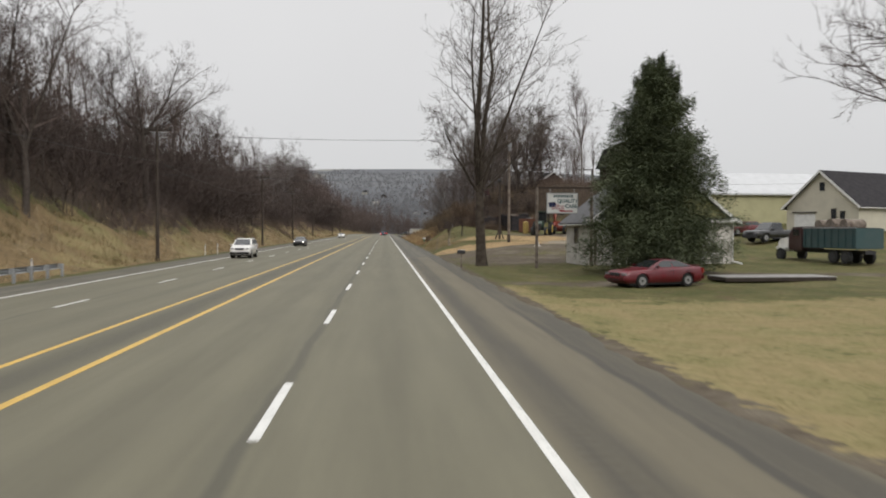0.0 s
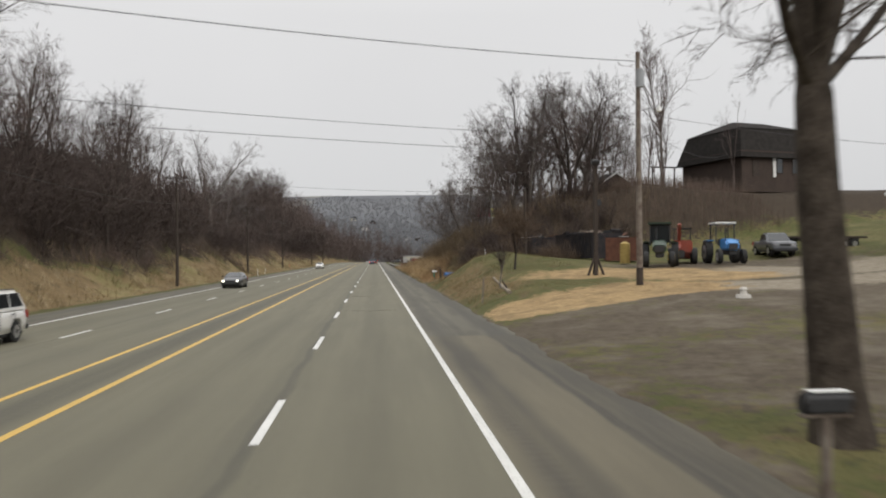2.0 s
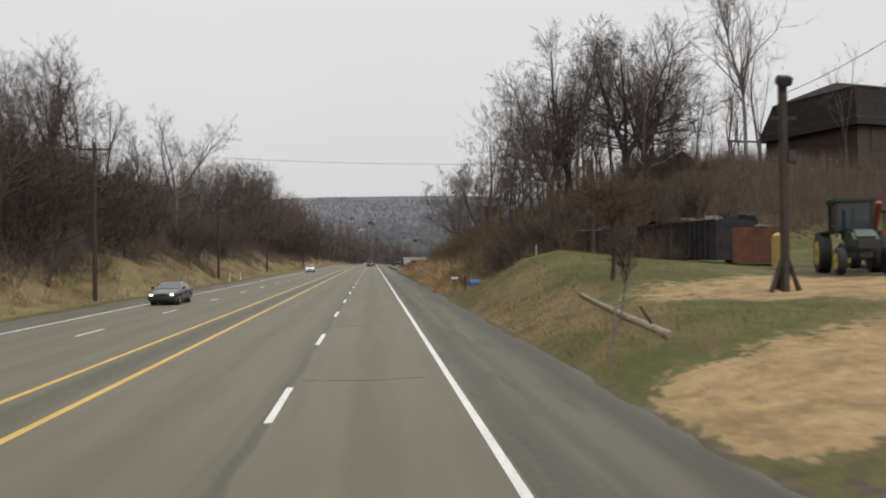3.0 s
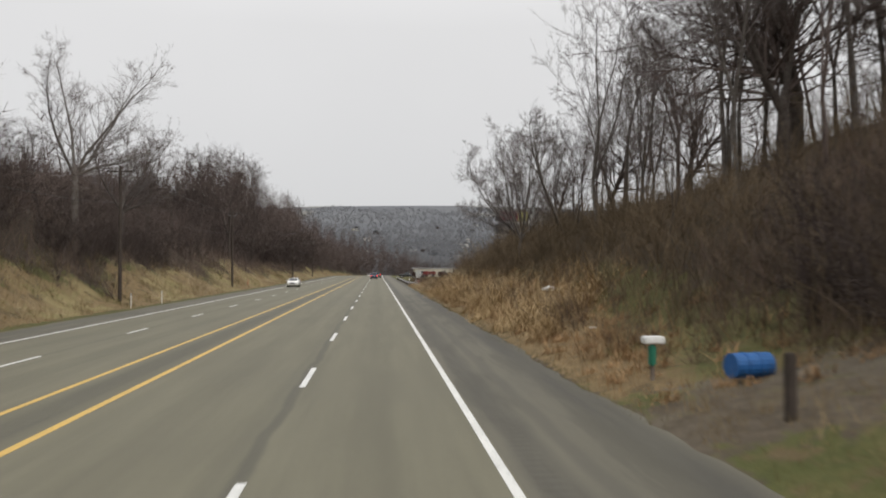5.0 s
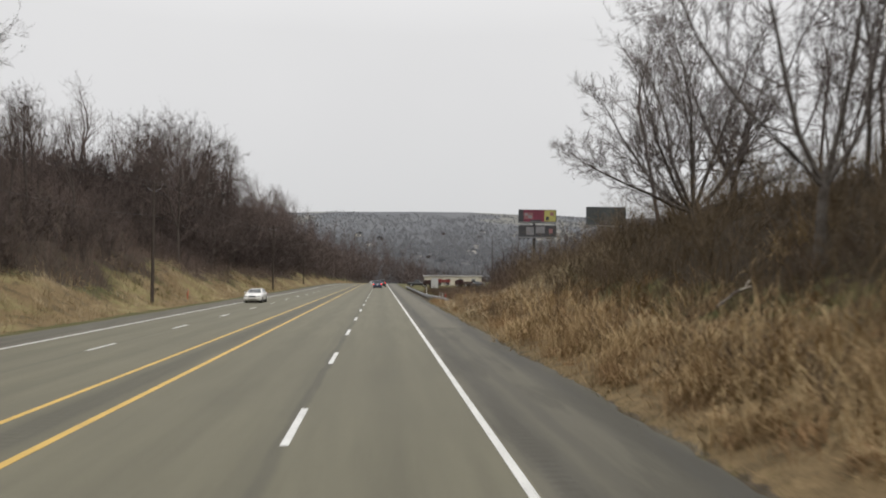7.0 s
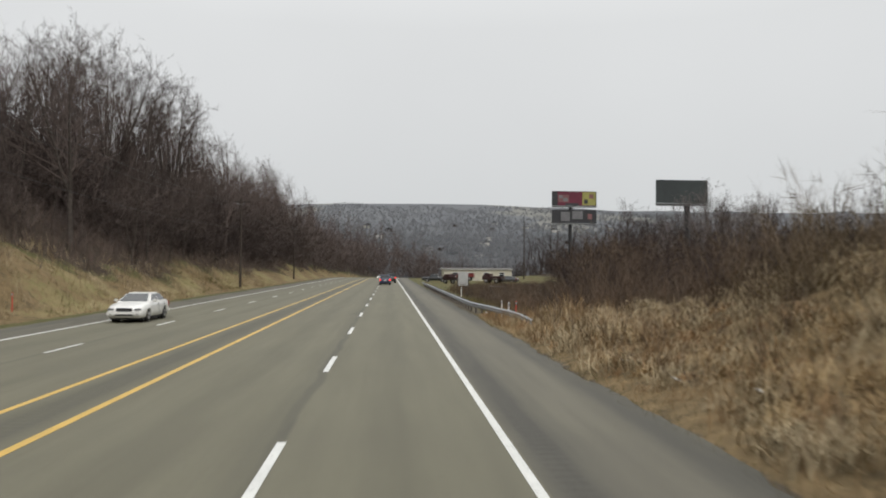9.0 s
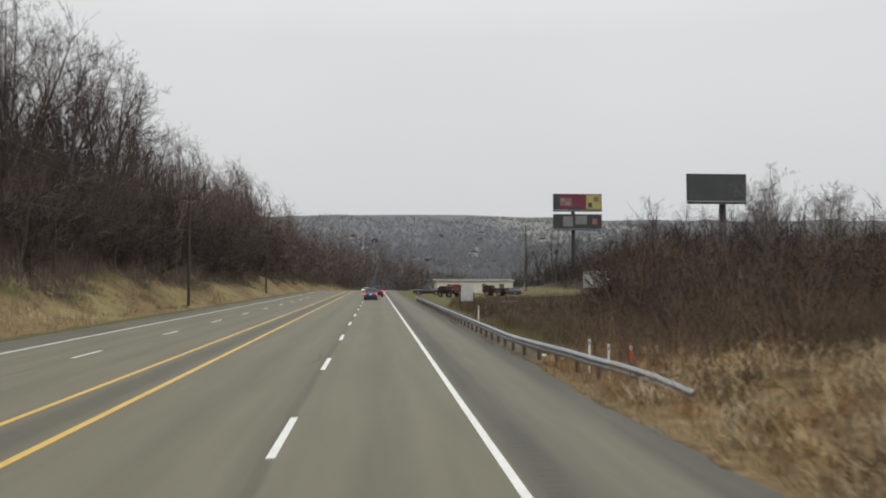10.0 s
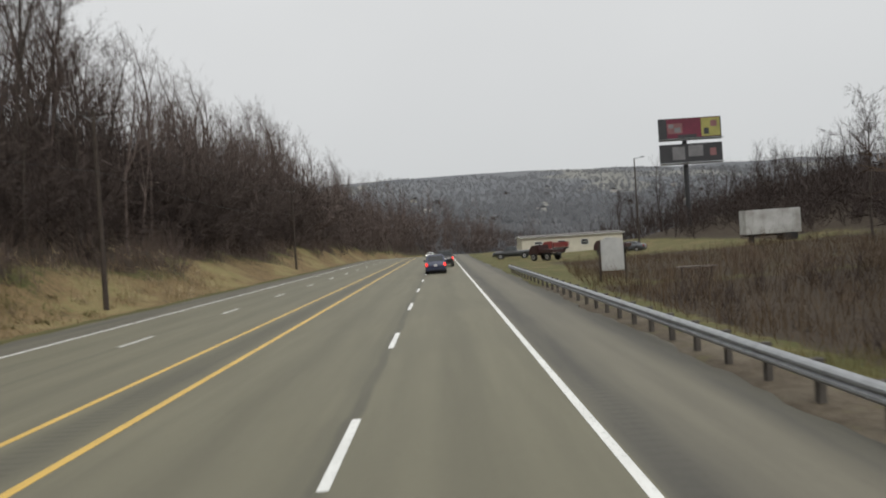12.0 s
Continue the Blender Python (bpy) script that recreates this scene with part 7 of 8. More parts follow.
# the wooded bank on the right: slender grey trees
GREY_LABEL, GREY = "slender pale grey bare tree on a wooded bank", "trees on the bank"
pale_kinds = [
    make_tree(61, GREY_LABEL, GREY, M_GREYBARK, M_GREYTWIG, h=16, r=0.15, fork=0.3, stems=2, limbs=34, boughs=190, twigs=4200, spread=0.9, fine=True, slim=0.4),
    make_tree(62, GREY_LABEL, GREY, M_GREYBARK, M_GREYTWIG, h=18, r=0.17, fork=0.42, stems=1, limbs=34, boughs=190, twigs=4200, spread=0.9, fine=True, slim=0.4, lean=0.12),
    make_tree(63, GREY_LABEL, GREY, M_GREYBARK, M_GREYTWIG, h=14, r=0.15, fork=0.2, stems=3, limbs=38, boughs=190, twigs=4200, spread=1.15, fine=True, slim=0.4),
    make_tree(64, GREY_LABEL, GREY, M_GREYBARK, M_GREYTWIG, h=17, r=0.16, fork=0.35, stems=2, limbs=34, boughs=190, twigs=4200, spread=0.8, fine=True, slim=0.4, lean=-0.15),
]
for k, x, y, s in (
    (0, 13, 141, 0.9), (1, 17, 137, 1.0), (0, 27, 146, 0.95), (2, 26, 143, 1.0), (3, 24, 147, 1.0), (3, 15, 146, 0.9),
    (2, 13.5, 152, 0.8), (0, 17, 150, 0.85), (3, 21, 154, 0.9), (2, 15, 158, 0.85), (0, 19, 162, 0.85), (1, 24, 165, 0.85), (2, 17, 172, 0.75),
    (3, 14, 177, 0.62), (0, 21, 176, 0.7), (2, 26, 182, 0.7), (0, 23, 150, 0.9), (1, 28, 156, 0.9), (1, 15.5, 163, 0.8), (3, 30, 170, 0.8),
    (1, 19.5, 143, 0.95), (3, 22, 159, 0.95), (1, 18, 167, 0.8)):
    plant(pale_kinds[k], x, y, rng.uniform(-0.6, 0.6), s, 0.2)
for k, x, y, s in ((2, 12.8, 160.5, 1.25), (0, 37, 288, 0.8), (3, 39.5, 291, 0.85), (2, 42, 287, 0.85), (1, 44.5, 292, 0.75), (0, 34.5, 293, 0.6)):
    plant(pale_kinds[k], x, y, rng.uniform(0, 6.28), s, 0.2)
for k, ob in enumerate(pale_kinds):
    plant(ob, 32 + 4 * k, 152 + 9 * k, k, 0.9, 0.2, True)
for x, y, s in ((12, 128, 0.75), (11, 143, 0.6), (13, 166, 0.7), (17, 183, 0.75), (22, 192, 0.7)):
    plant(kinds[4], x, y, rng.uniform(0, 6.28), s, 0.2)
LONE_ARMS = ((-1, 0, 0.22, 7.0), (-0.9, 0.35, 0.45, 8.0), (-0.75, -0.3, 0.85, 8.6), (-0.4, 0.25, 1.1, 9.6), (-0.12, -0.3, 1.2, 10.4), (0.2, 0.2, 1.2, 10.6), (0.5, -0.25, 1.0, 9.6), (0.85, 0.2, 0.7, 8.0), (1, -0.2, 0.4, 6.2))
lone = make_tree(41, "low spreading bare tree on the crest of a bank", "", M_GREYBARK, M_GREYTWIG, h=11, r=0.32, fork=0.09, stems=9, limbs=230, boughs=1300, twigs=22000, spread=0.8, lift=0.09, fine=True, slim=0.42, reach=0.75, arms=LONE_ARMS)
plant(lone, 13.3, 189.5, 0.0, 1.0, 0.2, True)
oak = make_tree(44, "broad dark bare oak with crooked limbs on a hilltop", "", h=17.3, r=0.46, fork=0.16, stems=4, limbs=70, boughs=420, twigs=9000, spread=1.15, fan=1.5, lift=0.02, sides=9, fine=True)
plant(oak, 22.6, 139, 0.6, 0.97, 0.2)
plant(oak, 25.5, 141.5, 3.3, 0.95, 0.2)
plant(oak, 19.0, 147.0, 5.1, 1.05, 0.2)
plant(oak, 16.2, 143, 4.4, 0.85, 0.2)
for x, y, s, a in ((-32, 62, 0.95, 0.0), (20, 180, 0.75, 3.0), (24, 172, 0.85, 2.0), (18.5, 196, 0.6, 4.0)):
    plant(oak, x, y, a, s, 0.2)
plant(oak, 29.5, 150, 5.4, 0.8, 0.2, True)
crook = make_tree(45, "crooked grey bare tree with one long limb on a bank", "", M_GREYBARK, M_GREYTWIG, h=12, r=0.19, fork=0.2, stems=4, limbs=60, boughs=330, twigs=7500, spread=0.9, lift=0.05, fine=True, slim=0.4, reach=0.8, arms=((-0.9, 0, 0.75, 8.0), (-0.3, 0.2, 1.2, 9.5), (0.3, -0.2, 1.2, 9.0), (0.8, 0.2, 0.8, 7.0)))
plant(crook, 9.8, 172.8, 0.0, 1.0, 0.2, True)
lean_tree = make_tree(42, "leaning bare tree with one long crooked trunk", "", M_GREYBARK, M_GREYTWIG, h=13, r=0.2, fork=0.45, stems=2, limbs=26, boughs=200, twigs=2400, spread=1.2, lean=-0.55)
plant(lean_tree, 13.5, 171, 0.3, 0.85, 0.2, True)
# round the second billboard
for k, x, y, s in ((1, 59, 331, 0.95), (3, 62, 336, 0.9), (0, 66, 328, 0.85), (3, 42, 333, 0.95), (4, 70, 338, 0.8)):
    plant(kinds[k], x, y, rng.uniform(0, 6.28), s, 0.2)
# woods behind the field and beyond the bend
for _ in range(100):
    y = rng.uniform(432, 600)
    back_spots.append((rng.randrange(3), float(bend(y)) + 3.2 + rng.uniform(34, 125), y, rng.uniform(0, 6.28), rng.uniform(0.75, 1.1)))
for _ in range(110):
    y = rng.uniform(338, 440)
    back_spots.append((rng.randrange(3), 3.2 + rng.uniform(56, 105), y, rng.uniform(0, 6.28), rng.uniform(0.58, 0.85)))
far_rs = np.random.RandomState(8)
nf, leaves = 8500, 24
fy = 720 + 1500 * far_rs.uniform(0, 1, nf) ** 2.0
fx = far_rs.uniform(-0.16, 0.36, nf) * fy
fh = far_rs.uniform(4, 9, nf)
fx, fy, fh = (np.repeat(v, leaves) for v in (fx, fy, fh))
nl = nf * leaves
fz = height(fx, fy)
fd = far_rs.normal(0, 1, (nl, 3))
fd /= np.linalg.norm(fd, axis=1)[:, None]
fc = np.stack([fx, fy, fz + fh * 0.45], 1) + fd * fh[:, None] * np.array([0.38, 0.38, 0.42]) * far_rs.uniform(0.3, 1, nl)[:, None]
spin, wide = far_rs.uniform(0, 6.283, nl), far_rs.uniform(0.2, 0.5, nl)
side_ = np.stack([np.cos(spin) * wide, np.sin(spin) * wide, np.zeros(nl)], 1)
corner = [-side_, side_, np.stack([far_rs.normal(0, 0.5, nl), far_rs.normal(0, 0.5, nl), far_rs.uniform(1.5, 3.5, nl)], 1)]
ki = np.arange(nl)
tagged(big_mesh("far_woods", np.concatenate([fc + c for c in corner]), np.stack([ki, ki + nl, ki + 2 * nl], 1).ravel(), 3, M_HAZETWIG), "bare winter trees about the far hillside town", "woods", kind="stuff")
bend_spots = []
for _ in range(360):
    y = rng.uniform(470, 740)
    x = rng.uniform(-0.13, 0.36) * y
    off = x - float(bend(y))
    if off < -24 or off > 9:
        if _ % 4 == 0:
            back_spots.append((rng.randrange(3), x, y, rng.uniform(0, 6.28), rng.uniform(0.5, 0.85)))
        else:
            bend_spots.append((rng.randrange(3, 5), x, y, rng.uniform(0, 6.28), rng.uniform(0.7, 1.4)))
for _ in range(34):
    back_spots.append((rng.randrange(3), rng.uniform(34, 66), rng.uniform(296, 326), rng.uniform(0, 6.28), rng.uniform(0.5, 0.8)))
for _ in range(110):
    y = rng.uniform(0, 420)
    back_spots.append((rng.randrange(3), -19.4 - rng.uniform(14, 46), y, rng.uniform(0, 6.28), rng.uniform(0.6, 1.0)))
back_spots = [(p, x, y, a, s * (0.9 if y < 170 else 0.56) if x < -19 and y < 270 else s) for p, x, y, a, s in back_spots]
# woods up the bank on the right
for _ in range(46):
    y = rng.uniform(128, 200)
    back_spots.append((rng.randrange(3), 3.2 + rng.uniform(11, 40), y, rng.uniform(0, 6.28), rng.uniform(0.5, 0.85)))
tall_rng = random.Random(91)
for _ in range(60):
    back_spots.append((tall_rng.randrange(3), -19.4 - tall_rng.uniform(9, 22), tall_rng.uniform(335, 480), tall_rng.uniform(0, 6.28), tall_rng.uniform(1.05, 1.35)))
joined("woods", light_trees, [p for p in back_spots if p[1] < 30 or p[2] < 290], M_TWIG, "dense bare brown winter woods on the hillsides", "woods")
joined("woods", light_trees, [p for p in back_spots if p[1] >= 30 and p[2] >= 290], M_DARKTWIG, "dark bare winter woods behind the field", "woods")
for k, ob in enumerate(kinds):
    plant(ob, (-60, -64, -58, -66, -62, -68)[k], 30 + 37 * k, k, 1.0, 0.2, True)
for _ in range(400):
    y = rng.uniform(-10, 450)
    shrub_spots.append((rng.randrange(3), -19.4 - 6.0 - float(fringe(y)) - abs(rng.gauss(0, 15)), y, rng.uniform(0, 6.28), rng.uniform(0.6, 1.25)))
for _ in range(45):
    shrub_spots.append((rng.randrange(3), -19.4 - rng.uniform(4.5, 9.0), rng.uniform(20, 330), rng.uniform(0, 6.28), rng.uniform(0.15, 0.42)))
for _ in range(70):
    shrub_spots.append((rng.randrange(3, 5), -19.4 - rng.uniform(17, 46), rng.uniform(25, 90), rng.uniform(0, 6.28), rng.uniform(0.95, 1.5)))
for _ in range(130):
    shrub_spots.append((rng.randrange(3, 5), -19.4 - rng.uniform(13, 42), rng.uniform(270, 400), rng.uniform(0, 6.28), rng.uniform(1.2, 1.9)))
for k in range(520):
    y = rng.uniform(-5, 200) if k % 3 == 0 else rng.uniform(200, 430)
    shrub_spots.append((rng.randrange(3, 5), -19.4 - rng.uniform(11, 46), y, rng.uniform(0, 6.28), rng.uniform(0.75, 1.4) * (0.7 if 185 < y < 262 else 1.0)))
for _ in range(230):
    y = rng.uniform(395, 640)
    shrub_spots.append((rng.randrange(3, 5), float(bend(y)) - 19.4 - 6 - 30 * rng.random() ** 1.3, y, rng.uniform(0, 6.28), rng.uniform(0.8, 1.5) * 1.45))
joined("shrubs", shrubs, [q for q in shrub_spots if q[2] < 390] + coarse([q for q in shrub_spots if q[2] >= 390]), M_TWIG, "tangled bare brown shrubs below the wooded hillside", "shrub")
dark_spots = []
for _ in range(250):
    dark_spots.append((rng.randrange(3, 5), -19.4 - rng.uniform(9, 30), rng.uniform(276, 440), rng.uniform(0, 6.28), rng.uniform(0.9, 1.7)))
for _ in range(70):
    dark_spots.append((rng.randrange(3, 5), -19.4 - rng.uniform(20, 40), rng.uniform(262, 345), rng.uniform(0, 6.28), rng.uniform(1.3, 2.2)))
joined("shrubs", shrubs, dark_spots, M_DARKTWIG, "dark thicket filling the steep wooded bank", "shrub")
shrub_spots = []
for _ in range(330):
    y = rng.uniform(120, 222)
    shrub_spots.append((rng.randrange(3), 3.2 + 5.6 + abs(rng.gauss(0, 6)), y, rng.uniform(0, 6.28), rng.uniform(0.35, 0.85)))
joined("shrubs", shrubs, shrub_spots, M_BANK, "tangled bare brown shrubs on the wooded bank", "shrub")
shrub_spots, hill_spots = [], []
for _ in range(240):
    y = rng.uniform(218, 266)
    shrub_spots.append((rng.randrange(3), 3.2 + 6.5 + rng.uniform(0, 1) ** 1.3 * 30 + (3 if y > 245 else 0), y, rng.uniform(0, 6.28), rng.uniform(0.4, 0.85)))
for _ in range(60):
    shrub_spots.append((rng.randrange(3), rng.uniform(18, 44), rng.uniform(262, 288), rng.uniform(0, 6.28), rng.uniform(0.5, 0.95)))
for _ in range(26):
    shrub_spots.append((rng.randrange(3), rng.uniform(33, 46), rng.uniform(338, 347), rng.uniform(0, 6.28), rng.uniform(0.3, 0.5)))
for _ in range(240):
    shrub_spots.append((rng.randrange(3), 5.2 + abs(rng.gauss(0, 2.6)), rng.uniform(126, 200), rng.uniform(0, 6.28), rng.uniform(0.12, 0.38)))
for _ in range(150):
    shrub_spots.append((rng.randrange(3), 4.6 + abs(rng.gauss(0, 3.5)), rng.uniform(196, 246), rng.uniform(0, 6.28), rng.uniform(0.12, 0.36)))
for _ in range(80):
    shrub_spots.append((rng.randrange(3), rng.uniform(15, 38), rng.uniform(286, 320), rng.uniform(0, 6.28), rng.uniform(0.22, 0.48)))
for _ in range(150):
    y = rng.uniform(258, 302)
    shrub_spots.append((rng.randrange(3), rng.uniform(8, 52), y, rng.uniform(0, 6.28), rng.uniform(0.2, 0.5)))
for _ in range(70):
    y = rng.uniform(285, 335)
    hill_spots.append((rng.randrange(3, 5), rng.uniform(46, 75), y, rng.uniform(0, 6.28), rng.uniform(0.6, 1.1)))
for _ in range(170):
    y = rng.uniform(335, 470)
    hill_spots.append((rng.randrange(3, 5), rng.uniform(62, 100) - (y - 335) * 0.15, y, rng.uniform(0, 6.28), rng.uniform(0.85, 1.25)))
for _ in range(90):
    y = rng.uniform(119, 133)
    shrub_spots.append((rng.randrange(3), rng.uniform(9, 30), y, rng.uniform(0, 6.28), rng.uniform(0.3, 0.55)))
joined("shrubs", shrubs, shrub_spots, M_SCRUB, "tangled bare brown scrub on the rough field and bank", "shrub")

for _ in range(120):
    y = rng.uniform(356, 425)
    hill_spots.append((rng.randrange(3, 5), rng.uniform(41, 85), y, rng.uniform(0, 6.28), rng.uniform(0.7, 1.15)))
for _ in range(190):
    hill_spots.append((rng.randrange(3, 5), rng.uniform(50, 118), rng.uniform(338, 445), rng.uniform(0, 6.28), rng.uniform(0.6, 1.05)))
for _ in range(34):
    hill_spots.append((rng.randrange(3, 5), rng.uniform(43, 66), rng.uniform(314, 327), rng.uniform(0, 6.28), rng.uniform(0.9, 1.3)))
joined("shrubs", shrubs, coarse(hill_spots), M_DARKTWIG, "dark bare thickets on the wooded hill behind the field", "shrub")


field_rng = random.Random(61)
field_spots = []
for _ in range(190):
    y = field_rng.uniform(264, 294)
    x0 = 14.6 + (y - 264) * 0.28
    field_spots.append((field_rng.randrange(3, 5), x0 + field_rng.uniform(0, 1) ** 1.2 * 30, y, field_rng.uniform(0, 6.28), field_rng.uniform(0.75, 1.15) * (1.0 if _ % 2 else 1.35)))
field_spots = [(7, x, y, a, s * 0.95) if y < 281 and x < 30 else (p, x, y, a, s) for p, x, y, a, s in field_spots]
joined("shrubs", shrubs, [p for i, p in enumerate(field_spots) if i % 3], M_SCRUB, "tall dense brown thicket beside the field", "shrub")
joined("shrubs", shrubs, field_spots[::3], M_DARKTWIG, "tall dark brown thicket beside the field", "shrub")
yard_spots = []
for _ in range(46):
    yard_spots.append((field_rng.randrange(3), field_rng.uniform(10.2, 15.0), field_rng.uniform(113.5, 121), field_rng.uniform(0, 6.28), field_rng.uniform(0.3, 0.6)))
for _ in range(46):
    yard_spots.append((field_rng.randrange(3), field_rng.uniform(13.4, 15.4), field_rng.uniform(107, 115), field_rng.uniform(0, 6.28), field_rng.uniform(0.2, 0.46)))
joined("shrubs", shrubs, yard_spots, M_SCRUB, "tangled brown brush growing round the dumpsters", "shrub")
rise_rng = random.Random(85)
rise_spots = [(7, rise_rng.uniform(7.5, 24), rise_rng.uniform(118, 131), rise_rng.uniform(0, 6.28), rise_rng.uniform(0.45, 0.85)) for _ in range(55)]
joined("shrubs", shrubs, rise_spots, M_DARKTWIG, "dark bare thicket on the slope behind the yard", "shrub")
slope_rng = random.Random(83)
slope_spots = []
for _ in range(330):
    y = slope_rng.uniform(18, 268) if _ % 2 else slope_rng.uniform(70, 178)
    slope_spots.append((slope_rng.randrange(3, 5), -19.4 - 9.5 - 19 * slope_rng.random() ** 1.3, y, slope_rng.uniform(0, 6.28), slope_rng.uniform(0.8, 1.4) * (1.0 if y < 110 else 1.12 if y < 178 else 0.72)))
for _ in range(90):
    slope_spots.append((slope_rng.randrange(3, 5), -19.4 - slope_rng.uniform(9, 22), slope_rng.uniform(335, 480), slope_rng.uniform(0, 6.28), slope_rng.uniform(1.5, 2.1)))
for _ in range(26):
    slope_spots.append((7, -19.4 - slope_rng.uniform(8.5, 11.5), slope_rng.uniform(176, 212), slope_rng.uniform(0, 6.28), slope_rng.uniform(0.7, 1.05)))
joined("shrubs", shrubs, slope_spots, M_TWIG, "dense brown thicket covering the steep wooded slope", "shrub")
valley = [(p, x, y, a, s * 1.4) for p, x, y, a, s in bend_spots if x > float(bend(y))]
joined("shrubs", shrubs, coarse(valley), M_DARKTWIG, "dark bare thickets on the rise beyond the bend", "shrub")
joined("shrubs", shrubs, coarse([q for q in bend_spots if q[1] <= float(bend(q[2]))]), M_TWIG, "brown thickets in the valley beyond the bend", "shrub")
side_spots = [(7, 11.5 + 14 * field_rng.random(), field_rng.uniform(216, 262), field_rng.uniform(0, 6.28), field_rng.uniform(0.3, 0.55)) for _ in range(70)]
joined("shrubs", shrubs, side_spots, M_DARKTWIG, "dark brown bushes above the grassy slope", "shrub")
edge_spots = []
for _ in range(110):
    y = field_rng.uniform(235, 266)
    edge_spots.append((field_rng.randrange(3), 5.4 + field_rng.uniform(0, 1) ** 1.2 * 11, y, field_rng.uniform(0, 6.28), field_rng.uniform(0.22, 0.5)))
joined("shrubs", shrubs, edge_spots, M_SCRUB, "low dark brown brush behind the guardrail", "shrub")
low_rng = random.Random(77)
low_spots = []
for _ in range(110):
    y = low_rng.uniform(265, 296)
    low_spots.append((low_rng.randrange(3), 6.5 + low_rng.uniform(0, 1) ** 1.2 * 26, y, low_rng.uniform(0, 6.28), low_rng.uniform(0.2, 0.46)))
thick_spots = []
for k in range(150):
    y = low_rng.uniform(292, 366)
    thick_spots.append((low_rng.randrange(3, 5), low_rng.uniform(47, 84), y, low_rng.uniform(0, 6.28), low_rng.uniform(0.5, 0.85)))
joined("shrubs", shrubs, coarse(thick_spots), M_DARKTWIG, "dark bare thickets over a wooded rise", "shrub")
joined("shrubs", shrubs, low_spots, M_DARKTWIG, "low dark bare bushes among the field weeds", "shrub")


# ---- brush and grass ----
def stalks(name, x, y, length, width, lean, rs, material, label, category, double=True):
    """Thin tapered stalks that rise from the ground at x, y."""
    n = len(x)
    z = height(x, y) - 0.03
    a = rs.uniform(0, 2 * np.pi, n)
    tilt = np.abs(rs.normal(0, lean, n))
    h = length * np.cos(tilt)
    b = rs.uniform(0, 2 * np.pi, n)
    ox, oy = np.cos(b) * width / 2, np.sin(b) * width / 2
    dx, dy = np.cos(a) * np.sin(tilt) * length, np.sin(a) * np.sin(tilt) * length
    base = np.stack([x, y, z], 1)
    off = np.stack([ox, oy, np.zeros(n)], 1)
    tip = np.stack([x + dx, y + dy, z + h], 1)
    if double:
        mid = (base + tip) / 2 - np.stack([dx, dy, np.zeros(n)], 1) * 0.15
        v = np.concatenate([base - off, base + off, mid + off * 0.8, mid - off * 0.8, tip])
        i = np.arange(n)
        loops = np.concatenate([np.stack([i, i + n, i + 2 * n], 1), np.stack([i, i + 2 * n, i + 3 * n], 1), np.stack([i + 3 * n, i + 2 * n, i + 4 * n], 1)]).ravel()
    else:
        v = np.concatenate([base - off, base + off, tip])
        i = np.arange(n)
        loops = np.stack([i, i + n, i + 2 * n], 1).ravel()
    ob = big_mesh(name, v, loops, 3, material)
    return tagged(ob, label, category, kind="stuff")


rs = np.random.RandomState(5)


# tall dry grass on the right-hand bank
def tufts(n, x0, x1, y0, y1, per, sx):
    """Matted clumps: each has its own size, and its stalks lie over one way."""
    c = n // per
    cx, cy, size = rs.uniform(x0, x1, c), rs.uniform(y0, y1, c), rs.gamma(1.8, 0.52, c)
    return np.repeat(cx, per) + rs.normal(0, sx, c * per), np.repeat(cy, per) + rs.normal(0, sx, c * per), np.repeat(size, per)


gx1, gy1, gs1 = tufts(56000, 3.5, 10.5, 126, 244, 45, 0.3)
keep = (gx1 > 3.35 + 0.25 * np.abs(rs.normal(0, 1, len(gx1)))) & (rs.uniform(0, 1, len(gx1)) < np.clip((8.6 + np.clip((gy1 - 205) / 15, 0, 2) - gx1) / 3, 0, 1))
stalks("dry_grass", gx1[keep], gy1[keep], rs.uniform(0.15, 0.65, keep.sum()) * gs1[keep], 0.016, 1.05, rs, M_STRAW, "tall matted straw-coloured dry grass on the bank", "grass")
gx2, gy2, gs2 = tufts(24000, -28.5, -20.6, 10, 330, 25, 0.5)
keep = (gx2 < -20.3) & (gx2 > -29.5)
stalks("dry_grass", gx2[keep], gy2[keep], rs.uniform(0.15, 0.7, keep.sum()) * gs2[keep], 0.03, 1.0, rs, M_VERGE, "tall straw-coloured dry grass below the wood", "grass")
n = 40000
gx3, gy3 = 3.6 + 14 * rs.uniform(0, 1, n) ** 1.3, rs.uniform(4, 64, n)
keep = plan_masks(gx3, gy3)["gravel"] < 0.3
stalks("lawn_grass", gx3[keep], gy3[keep], rs.uniform(0.04, 0.12, keep.sum()), 0.014, 0.7, rs, M_GREENGRASS, "short patchy green and yellow winter lawn", "grass", False)
n = 26000
gx4, gy4 = 3.5 + 9 * rs.uniform(0, 1, n), rs.uniform(84, 124, n)
pm = plan_masks(gx4, gy4)
keep = (pm["straw"] < 0.25) & (pm["gravel"] < 0.3)
stalks("lawn_grass", gx4[keep], gy4[keep], rs.uniform(0.06, 0.22, keep.sum()), 0.016, 0.7, rs, M_GREENGRASS, "rough green and yellow grass on a mound", "grass", False)
n = 9000
gx9, gy9 = np.where(rs.uniform(0, 1, n) < 0.5, rs.normal(10.5, 3.0, n), rs.normal(15.5, 3.5, n)), rs.normal(84, 5, n)
keep = plan_masks(gx9, gy9)["straw"] > 0.35
